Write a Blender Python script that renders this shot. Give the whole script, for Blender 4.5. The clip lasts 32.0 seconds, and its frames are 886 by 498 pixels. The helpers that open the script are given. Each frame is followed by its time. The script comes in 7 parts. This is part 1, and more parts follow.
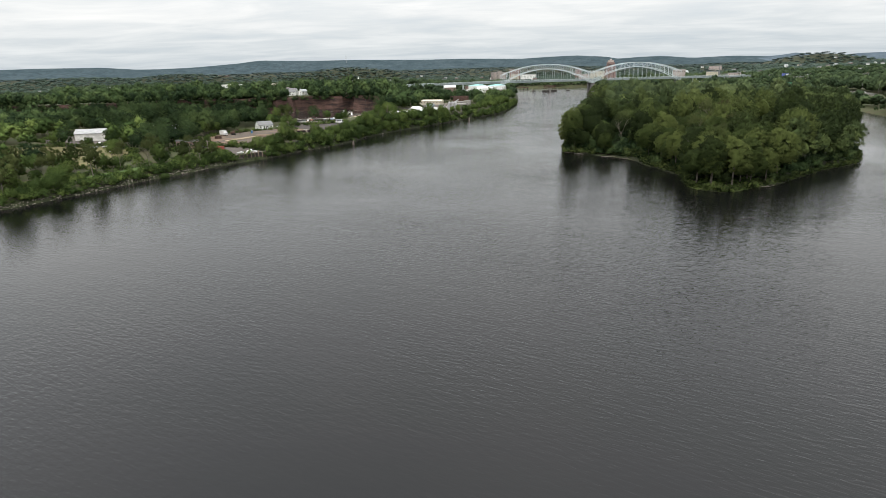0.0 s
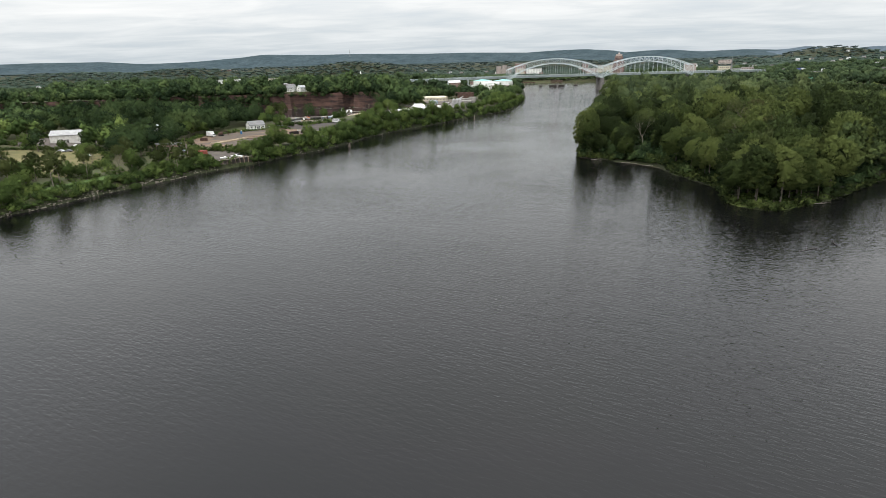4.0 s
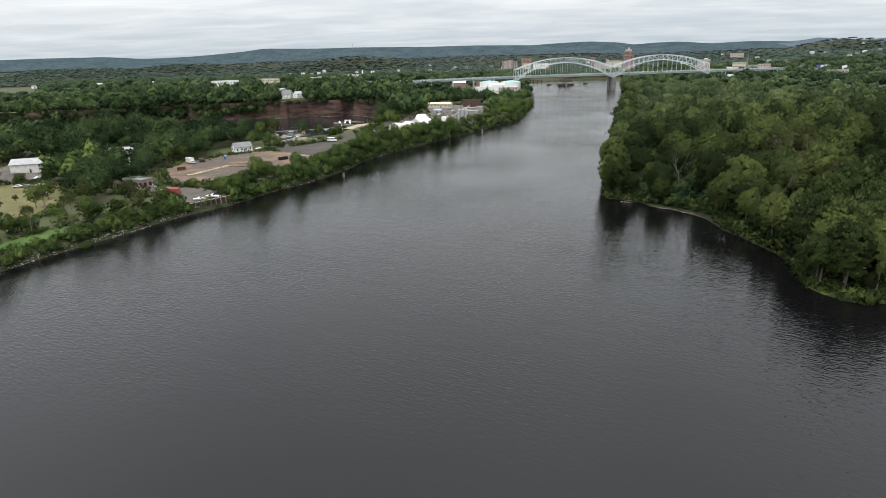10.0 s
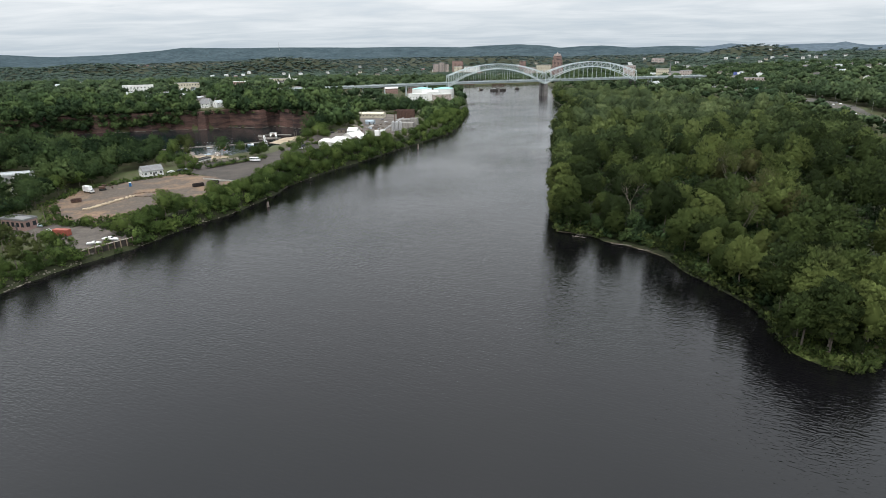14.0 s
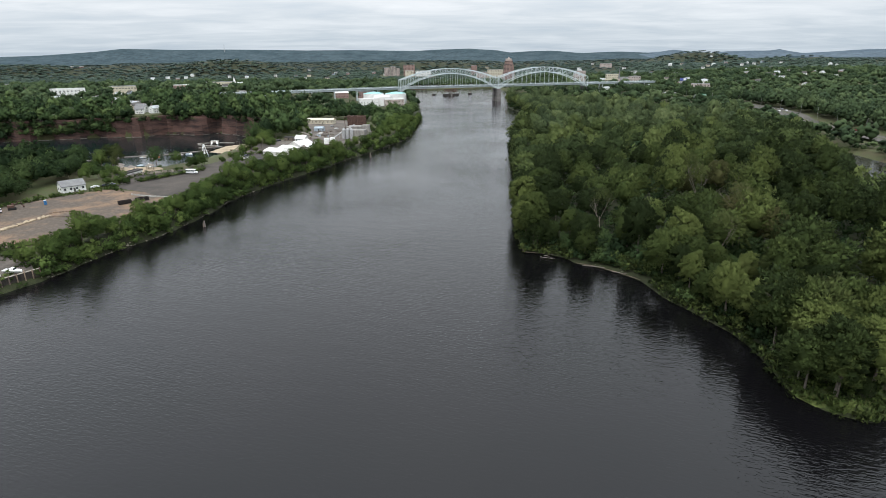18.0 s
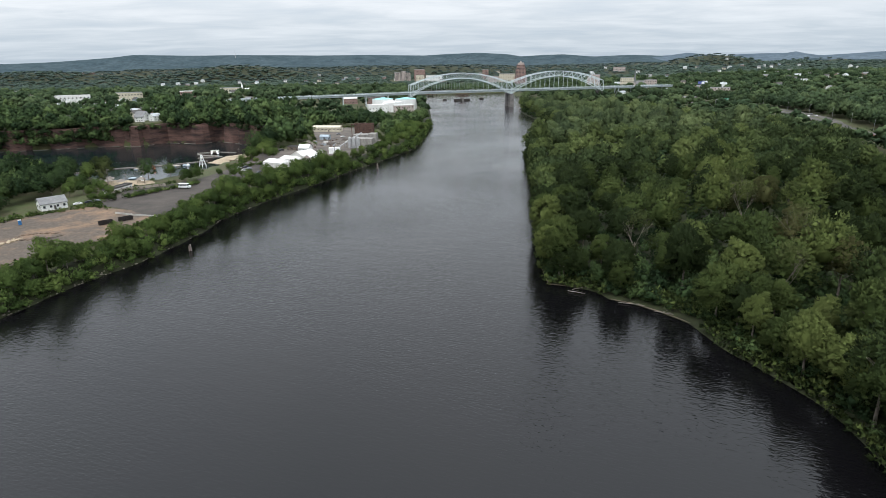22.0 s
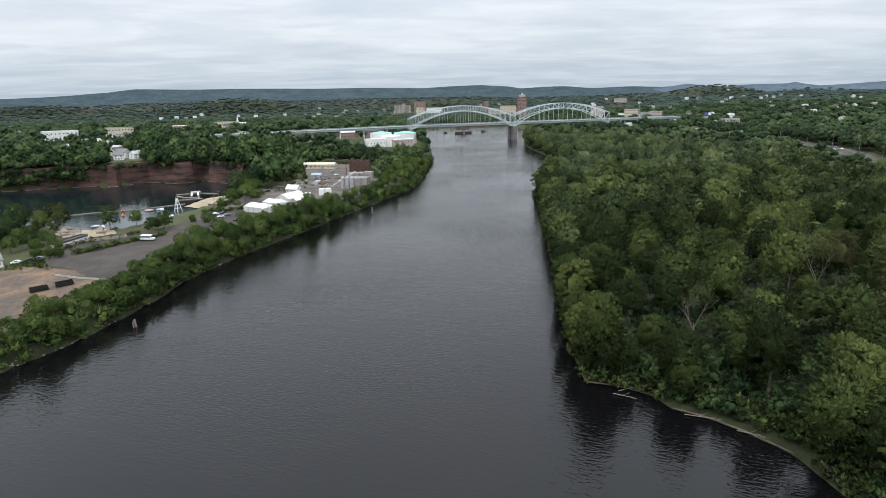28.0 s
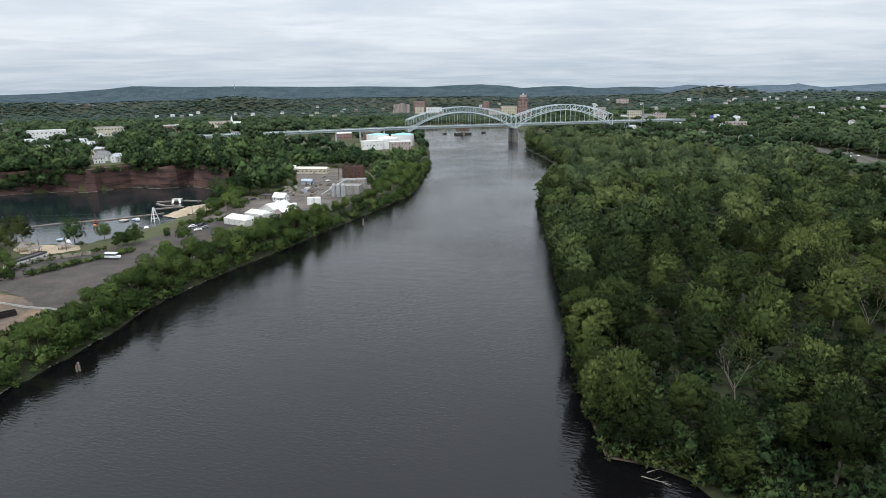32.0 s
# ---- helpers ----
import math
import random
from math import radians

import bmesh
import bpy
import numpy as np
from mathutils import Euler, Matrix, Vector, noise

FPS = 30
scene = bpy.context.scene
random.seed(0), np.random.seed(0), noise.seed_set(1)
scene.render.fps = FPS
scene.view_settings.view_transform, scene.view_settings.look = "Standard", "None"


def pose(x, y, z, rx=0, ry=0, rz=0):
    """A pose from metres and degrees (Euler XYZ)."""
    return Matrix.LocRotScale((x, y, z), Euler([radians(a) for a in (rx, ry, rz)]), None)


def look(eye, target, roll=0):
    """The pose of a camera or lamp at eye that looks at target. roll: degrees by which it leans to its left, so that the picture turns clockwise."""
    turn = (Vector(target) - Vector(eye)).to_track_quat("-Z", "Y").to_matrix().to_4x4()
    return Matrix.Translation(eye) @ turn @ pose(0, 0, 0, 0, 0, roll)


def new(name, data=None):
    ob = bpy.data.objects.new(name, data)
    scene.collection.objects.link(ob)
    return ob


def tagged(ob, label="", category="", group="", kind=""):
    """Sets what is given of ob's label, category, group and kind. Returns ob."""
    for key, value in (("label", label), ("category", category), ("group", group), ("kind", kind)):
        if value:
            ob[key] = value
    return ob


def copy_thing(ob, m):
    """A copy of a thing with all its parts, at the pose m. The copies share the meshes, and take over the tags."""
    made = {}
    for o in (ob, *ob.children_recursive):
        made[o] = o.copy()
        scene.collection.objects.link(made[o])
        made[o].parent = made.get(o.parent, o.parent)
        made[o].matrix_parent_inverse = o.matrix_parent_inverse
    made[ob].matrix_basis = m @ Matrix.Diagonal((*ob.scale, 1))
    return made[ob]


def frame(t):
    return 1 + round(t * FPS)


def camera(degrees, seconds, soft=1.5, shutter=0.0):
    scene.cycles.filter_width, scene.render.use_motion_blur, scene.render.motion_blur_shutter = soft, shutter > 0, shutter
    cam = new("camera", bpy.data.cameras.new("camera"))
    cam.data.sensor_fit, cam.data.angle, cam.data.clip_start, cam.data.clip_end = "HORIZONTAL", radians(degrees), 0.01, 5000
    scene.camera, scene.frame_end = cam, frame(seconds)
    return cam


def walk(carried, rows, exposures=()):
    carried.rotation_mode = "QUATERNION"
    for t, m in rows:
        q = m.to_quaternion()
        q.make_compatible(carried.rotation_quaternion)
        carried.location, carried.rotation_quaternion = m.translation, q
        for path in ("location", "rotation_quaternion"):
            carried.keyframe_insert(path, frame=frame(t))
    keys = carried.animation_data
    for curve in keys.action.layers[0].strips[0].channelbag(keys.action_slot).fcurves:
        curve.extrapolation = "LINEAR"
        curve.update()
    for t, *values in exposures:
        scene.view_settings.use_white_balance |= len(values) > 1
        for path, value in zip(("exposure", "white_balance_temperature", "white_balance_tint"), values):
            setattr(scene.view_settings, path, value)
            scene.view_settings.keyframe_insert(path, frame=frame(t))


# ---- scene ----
cam = camera(74.92, 32.0, soft=0.6)
PATH = [
    (0, (8.39, -11.70, 46.58), (1.55, 83.75, 17.56), -1.45),
    (0.5, (8.53, -7.44, 46.76), (1.51, 87.93, 17.52), -1.53),
    (1, (8.50, -3.27, 46.84), (1.40, 92.09, 17.58), -1.47),
    (1.5, (8.36, 0.84, 46.83), (1.16, 96.16, 17.44), -1.45),
    (2, (8.15, 4.91, 46.75), (0.82, 100.21, 17.34), -1.49),
    (2.5, (7.91, 8.95, 46.74), (0.52, 104.25, 17.34), -1.43),
    (3, (7.67, 12.95, 46.94), (0.13, 108.23, 17.53), -1.49),
    (3.5, (7.41, 16.91, 47.40), (-0.13, 112.12, 17.75), -1.50),
    (5.5, (6.31, 32.27, 52.08), (-1.59, 127.22, 21.73), -1.46),
    (6, (6.12, 36.32, 53.37), (-1.68, 131.27, 23.00), -1.41),
    (6.5, (5.93, 40.45, 54.71), (-2.21, 135.27, 24.00), -1.56),
    (7, (5.71, 44.63, 56.12), (-2.46, 139.36, 25.16), -1.69),
    (7.5, (5.41, 48.75, 57.55), (-2.78, 143.44, 26.47), -1.53),
    (8, (5.07, 52.74, 58.93), (-3.15, 147.40, 27.74), -1.52),
    (8.5, (4.74, 56.62, 60.25), (-3.46, 151.25, 28.99), -1.56),
    (9, (4.42, 60.43, 61.53), (-3.93, 155.03, 30.20), -1.74),
    (9.5, (4.06, 64.22, 62.81), (-4.23, 158.87, 31.60), -1.65),
    (10, (3.59, 68.06, 64.15), (-4.82, 162.67, 32.87), -1.76),
    (10.5, (2.96, 71.97, 65.59), (-5.51, 166.55, 34.23), -1.94),
    (11, (2.21, 75.96, 67.10), (0.82, 170.83, 35.52), -1.65),
    (11.5, (1.45, 79.97, 68.60), (4.67, 174.71, 36.76), -1.49),
    (12, (0.84, 83.94, 69.99), (4.09, 178.68, 38.14), -1.55),
    (12.5, (0.46, 87.79, 71.17), (3.54, 182.55, 39.35), -1.59),
    (13, (0.31, 91.42, 72.08), (3.73, 186.26, 40.54), -1.42),
    (13.5, (0.32, 94.73, 72.72), (3.56, 189.57, 41.17), -1.30),
    (14, (0.34, 97.66, 73.11), (3.09, 192.52, 41.57), -1.21),
    (14.5, (0.25, 100.33, 73.38), (2.79, 195.17, 41.77), -1.04),
    (15, (0.04, 102.98, 73.60), (2.39, 197.81, 41.94), -0.99),
    (15.5, (-0.20, 105.68, 73.77), (9.51, 200.01, 42.01), -0.61),
    (17.5, (-0.15, 117.72, 73.81), (10.33, 212.14, 42.57), -0.65),
    (18, (0.13, 121.02, 73.88), (10.79, 215.46, 42.78), -0.73),
    (18.5, (0.45, 124.46, 73.96), (11.30, 218.92, 42.99), -0.72),
    (19, (0.77, 128.09, 74.04), (11.83, 222.56, 43.17), -0.66),
    (19.5, (1.08, 131.91, 74.10), (9.95, 226.65, 43.35), -0.75),
    (20, (1.40, 135.83, 74.13), (10.22, 230.59, 43.44), -0.85),
    (20.5, (1.75, 139.76, 74.13), (10.61, 234.52, 43.44), -0.87),
    (21, (2.14, 143.69, 74.12), (11.00, 238.47, 43.49), -0.95),
    (21.5, (2.56, 147.65, 74.09), (11.41, 242.45, 43.52), -0.99),
    (22, (2.97, 151.63, 74.04), (11.83, 246.48, 43.61), -1.04),
    (22.5, (3.38, 155.64, 73.98), (12.23, 250.59, 43.87), -1.11),
    (23, (3.76, 159.67, 73.95), (12.55, 254.70, 44.09), -1.18),
    (23.5, (4.12, 163.68, 73.94), (12.93, 258.80, 44.37), -1.23),
    (24, (4.43, 167.67, 73.97), (13.22, 262.94, 44.86), -1.25),
    (24.5, (4.72, 171.65, 74.06), (13.50, 267.06, 45.41), -1.28),
    (25, (5.00, 175.64, 74.19), (13.86, 271.17, 45.96), -1.27),
    (25.5, (5.30, 179.65, 74.34), (14.16, 275.35, 46.72), -1.30),
    (26, (5.62, 183.67, 74.49), (14.47, 279.54, 47.45), -1.29),
    (26.5, (5.96, 187.70, 74.61), (14.84, 283.75, 48.23), -1.30),
    (28.5, (7.41, 203.74, 74.93), (16.35, 300.02, 49.46), -1.37),
    (29, (8.03, 207.21, 75.42), (16.99, 303.49, 49.93), -1.36),
    (29.5, (8.74, 210.48, 76.03), (17.76, 306.73, 50.43), -1.10),
    (30, (9.53, 213.58, 76.71), (18.55, 309.83, 51.11), -1.11),
    (30.5, (10.30, 216.75, 77.31), (19.32, 312.99, 51.67), -1.05),
    (31, (10.92, 220.28, 77.69), (19.93, 316.51, 52.03), -1.05),
    (31.5, (11.34, 224.32, 77.86), (20.38, 320.54, 52.19), -1.04),
    (32, (11.58, 228.88, 77.85), (20.63, 325.09, 52.13), -0.97),
]

walk(cam, [(t, look(e, g, r)) for t, e, g, r in PATH], [(0, 0.0, 6750, 10), (6, 0.0, 6650, 10), (13, -0.06, 6500, 10), (19, -0.05, 6350, 10), (26, -0.12, 6250, 10), (32, -0.18, 6200, 10)])

# ------------------------------------------------------------ light
SUN_ELEV, SUN_AZ = radians(58), radians(205)
world = bpy.data.worlds.new("overcast_sky")
scene.world = world
world.use_nodes = True
wt = world.node_tree
wt.nodes.clear()


def nd(tree, kind, **kw):
    n = tree.nodes.new(kind)
    for k, v in kw.items():
        if k in n.inputs:
            n.inputs[k].default_value = v
    return n


def math_node(tree, op, a, b=None, clamp=False):
    n = tree.nodes.new("ShaderNodeMath")
    n.operation, n.use_clamp = op, clamp
    for i, v in enumerate((a, b)):
        if v is None:
            continue
        if isinstance(v, (int, float)):
            n.inputs[i].default_value = v
        else:
            tree.links.new(v, n.inputs[i])
    return n.outputs[0]


def ramp_node(tree, fac, stops):
    n = tree.nodes.new("ShaderNodeValToRGB")
    els = n.color_ramp.elements
    while len(els) < len(stops):
        els.new(0.5)
    for e, (p, c) in zip(els, stops):
        e.position, e.color = p, (*c, 1)
    tree.links.new(fac, n.inputs[0])
    return n.outputs[0]


def mix_node(tree, fac, a, b, mode="MIX"):
    n = tree.nodes.new("ShaderNodeMix")
    n.data_type, n.blend_type = "RGBA", mode
    for sock, v in ((n.inputs[0], fac), (n.inputs[6], a), (n.inputs[7], b)):
        if isinstance(v, (int, float)):
            sock.default_value = v
        elif isinstance(v, tuple):
            sock.default_value = (*v, 1)
        else:
            tree.links.new(v, sock)
    return n.outputs[2]


sky = nd(wt, "ShaderNodeTexSky")
sky.sky_type, sky.sun_disc = "NISHITA", False
sky.sun_elevation, sky.sun_rotation = SUN_ELEV, SUN_AZ
tc = nd(wt, "ShaderNodeTexCoord")
sep = nd(wt, "ShaderNodeSeparateXYZ")
wt.links.new(tc.outputs["Generated"], sep.inputs[0])
up = math_node(wt, "MAXIMUM", sep.outputs[2], 0.0)
dip = math_node(wt, "ADD", up, 0.07)
cu = math_node(wt, "DIVIDE", sep.outputs[0], dip)
cv = math_node(wt, "DIVIDE", sep.outputs[1], dip)
comb = nd(wt, "ShaderNodeCombineXYZ")
wt.links.new(cu, comb.inputs[0])
wt.links.new(math_node(wt, "MULTIPLY", cv, 1.5), comb.inputs[1])
n1 = nd(wt, "ShaderNodeTexNoise", Scale=0.8, Detail=7.0, Roughness=0.58, Distortion=0.4)
n2 = nd(wt, "ShaderNodeTexNoise", Scale=0.3, Detail=4.0, Roughness=0.5)
for n in (n1, n2):
    wt.links.new(comb.outputs[0], n.inputs["Vector"])
cl = math_node(wt, "ADD", math_node(wt, "MULTIPLY", n1.outputs[0], 0.6), math_node(wt, "MULTIPLY", n2.outputs[0], 0.4))
cloud = ramp_node(wt, cl, [(0.36, (0.615, 0.67, 0.72)), (0.47, (0.695, 0.735, 0.768)), (0.54, (0.765, 0.795, 0.82)), (0.66, (0.865, 0.885, 0.9))])
low = ramp_node(wt, up, [(0.0, (0.72, 0.785, 0.84)), (0.09, (1, 1, 1)), (1.0, (1, 1, 1))])
cloud = mix_node(wt, 1.0, cloud, low, "MULTIPLY")
# an overcast sky is brightest overhead
rise = math_node(wt, "ADD", math_node(wt, "MULTIPLY", up, 1.5), 1.12)
rise = math_node(wt, "ADD", rise, math_node(wt, "MULTIPLY", math_node(wt, "POWER", up, 4.0), 2.0))
bg1 = nd(wt, "ShaderNodeBackground")
wt.links.new(cloud, bg1.inputs[0])
wt.links.new(rise, bg1.inputs[1])
bg2 = nd(wt, "ShaderNodeBackground", Strength=0.05)
wt.links.new(sky.outputs[0], bg2.inputs[0])
addw = nd(wt, "ShaderNodeMixShader", Fac=0.08)
wt.links.new(bg1.outputs[0], addw.inputs[1])
wt.links.new(bg2.outputs[0], addw.inputs[2])
wout = nd(wt, "ShaderNodeOutputWorld")
wt.links.new(addw.outputs[0], wout.inputs[0])

sun = new("sun", bpy.data.lights.new("sun", "SUN"))
sun.data.energy, sun.data.angle, sun.data.color = 1.25, radians(25), (1.0, 0.97, 0.92)
sun.matrix_world = pose(0, 0, 300) @ Vector((math.sin(SUN_AZ) * math.cos(SUN_ELEV), math.cos(SUN_AZ) * math.cos(SUN_ELEV), math.sin(SUN_ELEV))).to_track_quat("Z", "Y").to_matrix().to_4x4()


# ------------------------------------------------------------ materials
def material(name, a, b, scale=0.5, rough=0.8, bump=0.0, bump_scale=None, metal=0.0, spec=0.3, fine=None, stretch=None, rand=0.0, translucent=0.0, stops=(0.35, 0.65)):
    """Two colours over a world-size noise, a finer grain on top, and relief."""
    m = bpy.data.materials.new(name)
    m.use_nodes = True
    t = m.node_tree
    bsdf = t.nodes["Principled BSDF"]
    geo = nd(t, "ShaderNodeNewGeometry")
    vec = geo.outputs["Position"]
    if stretch:
        mp = nd(t, "ShaderNodeMapping")
        mp.inputs["Scale"].default_value = stretch
        t.links.new(vec, mp.inputs[0])
        vec = mp.outputs[0]
    no = nd(t, "ShaderNodeTexNoise", Scale=scale, Detail=5.0, Roughness=0.6)
    t.links.new(vec, no.inputs["Vector"])
    col = ramp_node(t, no.outputs[0], [(stops[0], a), (stops[1], b)])
    fn = nd(t, "ShaderNodeTexNoise", Scale=fine or scale * 9, Detail=3.0, Roughness=0.7)
    t.links.new(vec, fn.inputs["Vector"])
    grain = ramp_node(t, fn.outputs[0], [(0.3, (0.72, 0.72, 0.72)), (0.7, (1.25, 1.25, 1.25))])
    col = mix_node(t, 1.0, col, grain, "MULTIPLY")
    if rand:
        oi = nd(t, "ShaderNodeObjectInfo")
        tint = ramp_node(t, oi.outputs["Random"], [(0.0, (1 - rand, 1 - rand, 1 - rand)), (1.0, (1 + rand, 1 + rand * 0.9, 1 + rand * 0.6))])
        col = mix_node(t, 1.0, col, tint, "MULTIPLY")
    t.links.new(col, bsdf.inputs["Base Color"])
    bsdf.inputs["Roughness"].default_value, bsdf.inputs["Metallic"].default_value = rough, metal
    bsdf.inputs["Specular IOR Level"].default_value = spec
    if bump:
        bn = nd(t, "ShaderNodeTexNoise", Scale=bump_scale or scale * 6, Detail=4.0)
        t.links.new(vec, bn.inputs["Vector"])
        bp = nd(t, "ShaderNodeBump", Strength=0.7, Distance=bump)
        t.links.new(bn.outputs[0], bp.inputs["Height"])
        t.links.new(bp.outputs[0], bsdf.inputs["Normal"])
    return m


def foliage(name, dark, mid, light, brown=None, speck=0.12):
    """Leaves: hue drifts from tree to tree and from clump to clump."""
    m = bpy.data.materials.new(name)
    m.use_nodes = True
    t = m.node_tree
    bsdf = t.nodes["Principled BSDF"]
    geo = nd(t, "ShaderNodeNewGeometry")
    no = nd(t, "ShaderNodeTexNoise", Scale=0.07, Detail=4.0, Roughness=0.65)
    t.links.new(geo.outputs["Position"], no.inputs["Vector"])
    hue = nd(t, "ShaderNodeAttribute")
    hue.attribute_name = "hue"
    own = math_node(t, "ADD", hue.outputs["Fac"], 0.32)
    stand = nd(t, "ShaderNodeTexNoise", Scale=0.016, Detail=2.0)
    t.links.new(geo.outputs["Position"], stand.inputs["Vector"])
    own = math_node(t, "ADD", own, math_node(t, "MULTIPLY", math_node(t, "SUBTRACT", stand.outputs[0], 0.5), 0.6))
    v = math_node(t, "ADD", math_node(t, "MULTIPLY", no.outputs[0], 0.5), own)
    v = math_node(t, "ADD", v, math_node(t, "MULTIPLY", geo.outputs["Random Per Island"], speck))
    stops = [(0.44, dark), (0.66, mid), (0.90, light)]
    col = ramp_node(t, v, stops)
    if brown:
        big = nd(t, "ShaderNodeTexNoise", Scale=0.02, Detail=3.0)
        t.links.new(geo.outputs["Position"], big.inputs["Vector"])
        f = ramp_node(t, big.outputs[0], [(0.66, (0, 0, 0)), (0.76, (0.45, 0.45, 0.45))])
        col = mix_node(t, f, col, brown)
    t.links.new(col, bsdf.inputs["Base Color"])
    # leaves face the way their tuft faces, with some scatter of their own
    fa, vt, vm, va = nd(t, "ShaderNodeAttribute"), nd(t, "ShaderNodeVectorTransform"), nd(t, "ShaderNodeVectorMath"), nd(t, "ShaderNodeVectorMath")
    fa.attribute_name = "facing"
    vt.vector_type, vt.convert_from, vt.convert_to = "NORMAL", "OBJECT", "WORLD"
    t.links.new(fa.outputs["Vector"], vt.inputs[0])
    vm.operation = "SCALE"
    vm.inputs["Scale"].default_value = 0.22
    t.links.new(geo.outputs["Normal"], vm.inputs[0])
    t.links.new(vt.outputs[0], va.inputs[0])
    t.links.new(vm.outputs[0], va.inputs[1])
    vn = nd(t, "ShaderNodeVectorMath")
    vn.operation = "NORMALIZE"
    t.links.new(va.outputs[0], vn.inputs[0])
    t.links.new(vn.outputs[0], bsdf.inputs["Normal"])
    bsdf.inputs["Roughness"].default_value = 0.75
    bsdf.inputs["Specular IOR Level"].default_value = 0.04
    tr = nd(t, "ShaderNodeBsdfTranslucent")
    t.links.new(col, tr.inputs[0])
    mx = nd(t, "ShaderNodeMixShader", Fac=0.12)
    t.links.new(bsdf.outputs[0], mx.inputs[1])
    t.links.new(tr.outputs[0], mx.inputs[2])
    t.links.new(mx.outputs[0], t.nodes["Material Output"].inputs[0])
    return m


def water_material(name, tint, wave=0.06, rough=0.035, length=0.45):
    m = bpy.data.materials.new(name)
    m.use_nodes = True
    t = m.node_tree
    bsdf = t.nodes["Principled BSDF"]
    geo = nd(t, "ShaderNodeNewGeometry")
    turn = nd(t, "ShaderNodeMapping")
    turn.inputs["Rotation"].default_value = (0, 0, radians(27))
    t.links.new(geo.outputs["Position"], turn.inputs[0])
    mp = nd(t, "ShaderNodeMapping")
    mp.inputs["Scale"].default_value = (length * 0.36, length, 1)
    t.links.new(turn.outputs[0], mp.inputs[0])
    a = nd(t, "ShaderNodeTexNoise", Scale=1.0, Detail=2.0, Roughness=0.5, Distortion=0.35)
    b = nd(t, "ShaderNodeTexNoise", Scale=0.16, Detail=2.0, Roughness=0.5)
    for n in (a, b):
        t.links.new(mp.outputs[0], n.inputs["Vector"])
    gust = nd(t, "ShaderNodeTexNoise", Scale=0.011, Detail=3.0)
    t.links.new(geo.outputs["Position"], gust.inputs["Vector"])
    g = math_node(t, "MAXIMUM", math_node(t, "ADD", math_node(t, "MULTIPLY", gust.outputs[0], 3.2), -0.65), 0.3)
    h = math_node(t, "ADD", math_node(t, "MULTIPLY", a.outputs[0], g), math_node(t, "MULTIPLY", b.outputs[0], 0.6))
    bp = nd(t, "ShaderNodeBump", Strength=1.0, Distance=wave)
    t.links.new(h, bp.inputs["Height"])
    t.links.new(bp.outputs[0], bsdf.inputs["Normal"])
    silt = ramp_node(t, gust.outputs[0], [(0.3, tuple(0.8 * c for c in tint)), (0.7, tuple(1.2 * c for c in tint))])
    t.links.new(silt, bsdf.inputs["Base Color"])
    bsdf.inputs["Roughness"].default_value = rough
    bsdf.inputs["IOR"].default_value = 1.365
    return m


M = {}
M["river"] = water_material("river_water", (0.0036, 0.0034, 0.0040), wave=0.135, rough=0.03, length=1.45)
M["pond"] = water_material("quarry_water", (0.008, 0.014, 0.015), wave=0.05, rough=0.06, length=0.9)
M["grass"] = material("rough_grass", (0.062, 0.054, 0.026), (0.056, 0.072, 0.024), 0.09, 0.9, bump=0.15, fine=1.3)
M["lawn"] = material("mown_lawn", (0.045, 0.085, 0.018), (0.08, 0.13, 0.028), 0.1, 0.9, fine=1.5)
M["tip_grass"] = material("rank_grass", (0.040, 0.058, 0.016), (0.088, 0.108, 0.030), 0.25, 0.95, bump=0.2, fine=2.0)
M["field"] = material("dry_field", (0.095, 0.090, 0.034), (0.165, 0.142, 0.060), 0.06, 0.9, fine=1.0)
M["dirt"] = material("bare_dirt", (0.092, 0.074, 0.059), (0.210, 0.135, 0.085), 0.07, 0.95, bump=0.12, fine=0.7, stops=(0.45, 0.70))
M["gravel"] = material("grey_gravel", (0.070, 0.060, 0.052), (0.140, 0.120, 0.102), 0.09, 0.95, fine=1.1)
M["asphalt"] = material("worn_asphalt", (0.060, 0.055, 0.050), (0.105, 0.095, 0.084), 0.07, 0.9, fine=1.4)
M["lot"] = material("old_asphalt", (0.036, 0.031, 0.027), (0.075, 0.063, 0.053), 0.07, 0.9, fine=1.4)
M["sand"] = material("beach_sand", (0.29, 0.23, 0.16), (0.39, 0.315, 0.22), 0.15, 0.95)
M["mud"] = material("bank_mud", (0.060, 0.046, 0.034), (0.15, 0.118, 0.088), 0.35, 0.9, bump=0.1)
M["stone"] = material("riprap_stone", (0.09, 0.08, 0.07), (0.20, 0.18, 0.155), 0.4, 0.9, rand=0.25)
M["bark"] = material("bark", (0.09, 0.075, 0.06), (0.19, 0.165, 0.135), 1.2, 0.9)
M["pale_bark"] = material("pale_bark", (0.115, 0.10, 0.08), (0.21, 0.185, 0.15), 1.2, 0.9)
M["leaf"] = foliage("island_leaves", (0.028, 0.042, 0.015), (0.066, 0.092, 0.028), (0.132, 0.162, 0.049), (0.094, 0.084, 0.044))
# paler leaf copies for the farther island wood; distance haze is in the colour
M["leaf_haze_far"] = foliage("hazed_far_island_leaves", (0.072, 0.102, 0.050), (0.128, 0.170, 0.074), (0.204, 0.250, 0.106), (0.120, 0.108, 0.060), speck=0.10)
M["leaf_haze_mid"] = foliage("hazed_middle_island_leaves", (0.051, 0.074, 0.029), (0.106, 0.140, 0.048), (0.176, 0.216, 0.074), (0.091, 0.082, 0.043), speck=0.09)
M["leaf_brown"] = foliage("sere_leaves", (0.060, 0.064, 0.024), (0.096, 0.096, 0.038), (0.140, 0.134, 0.056))
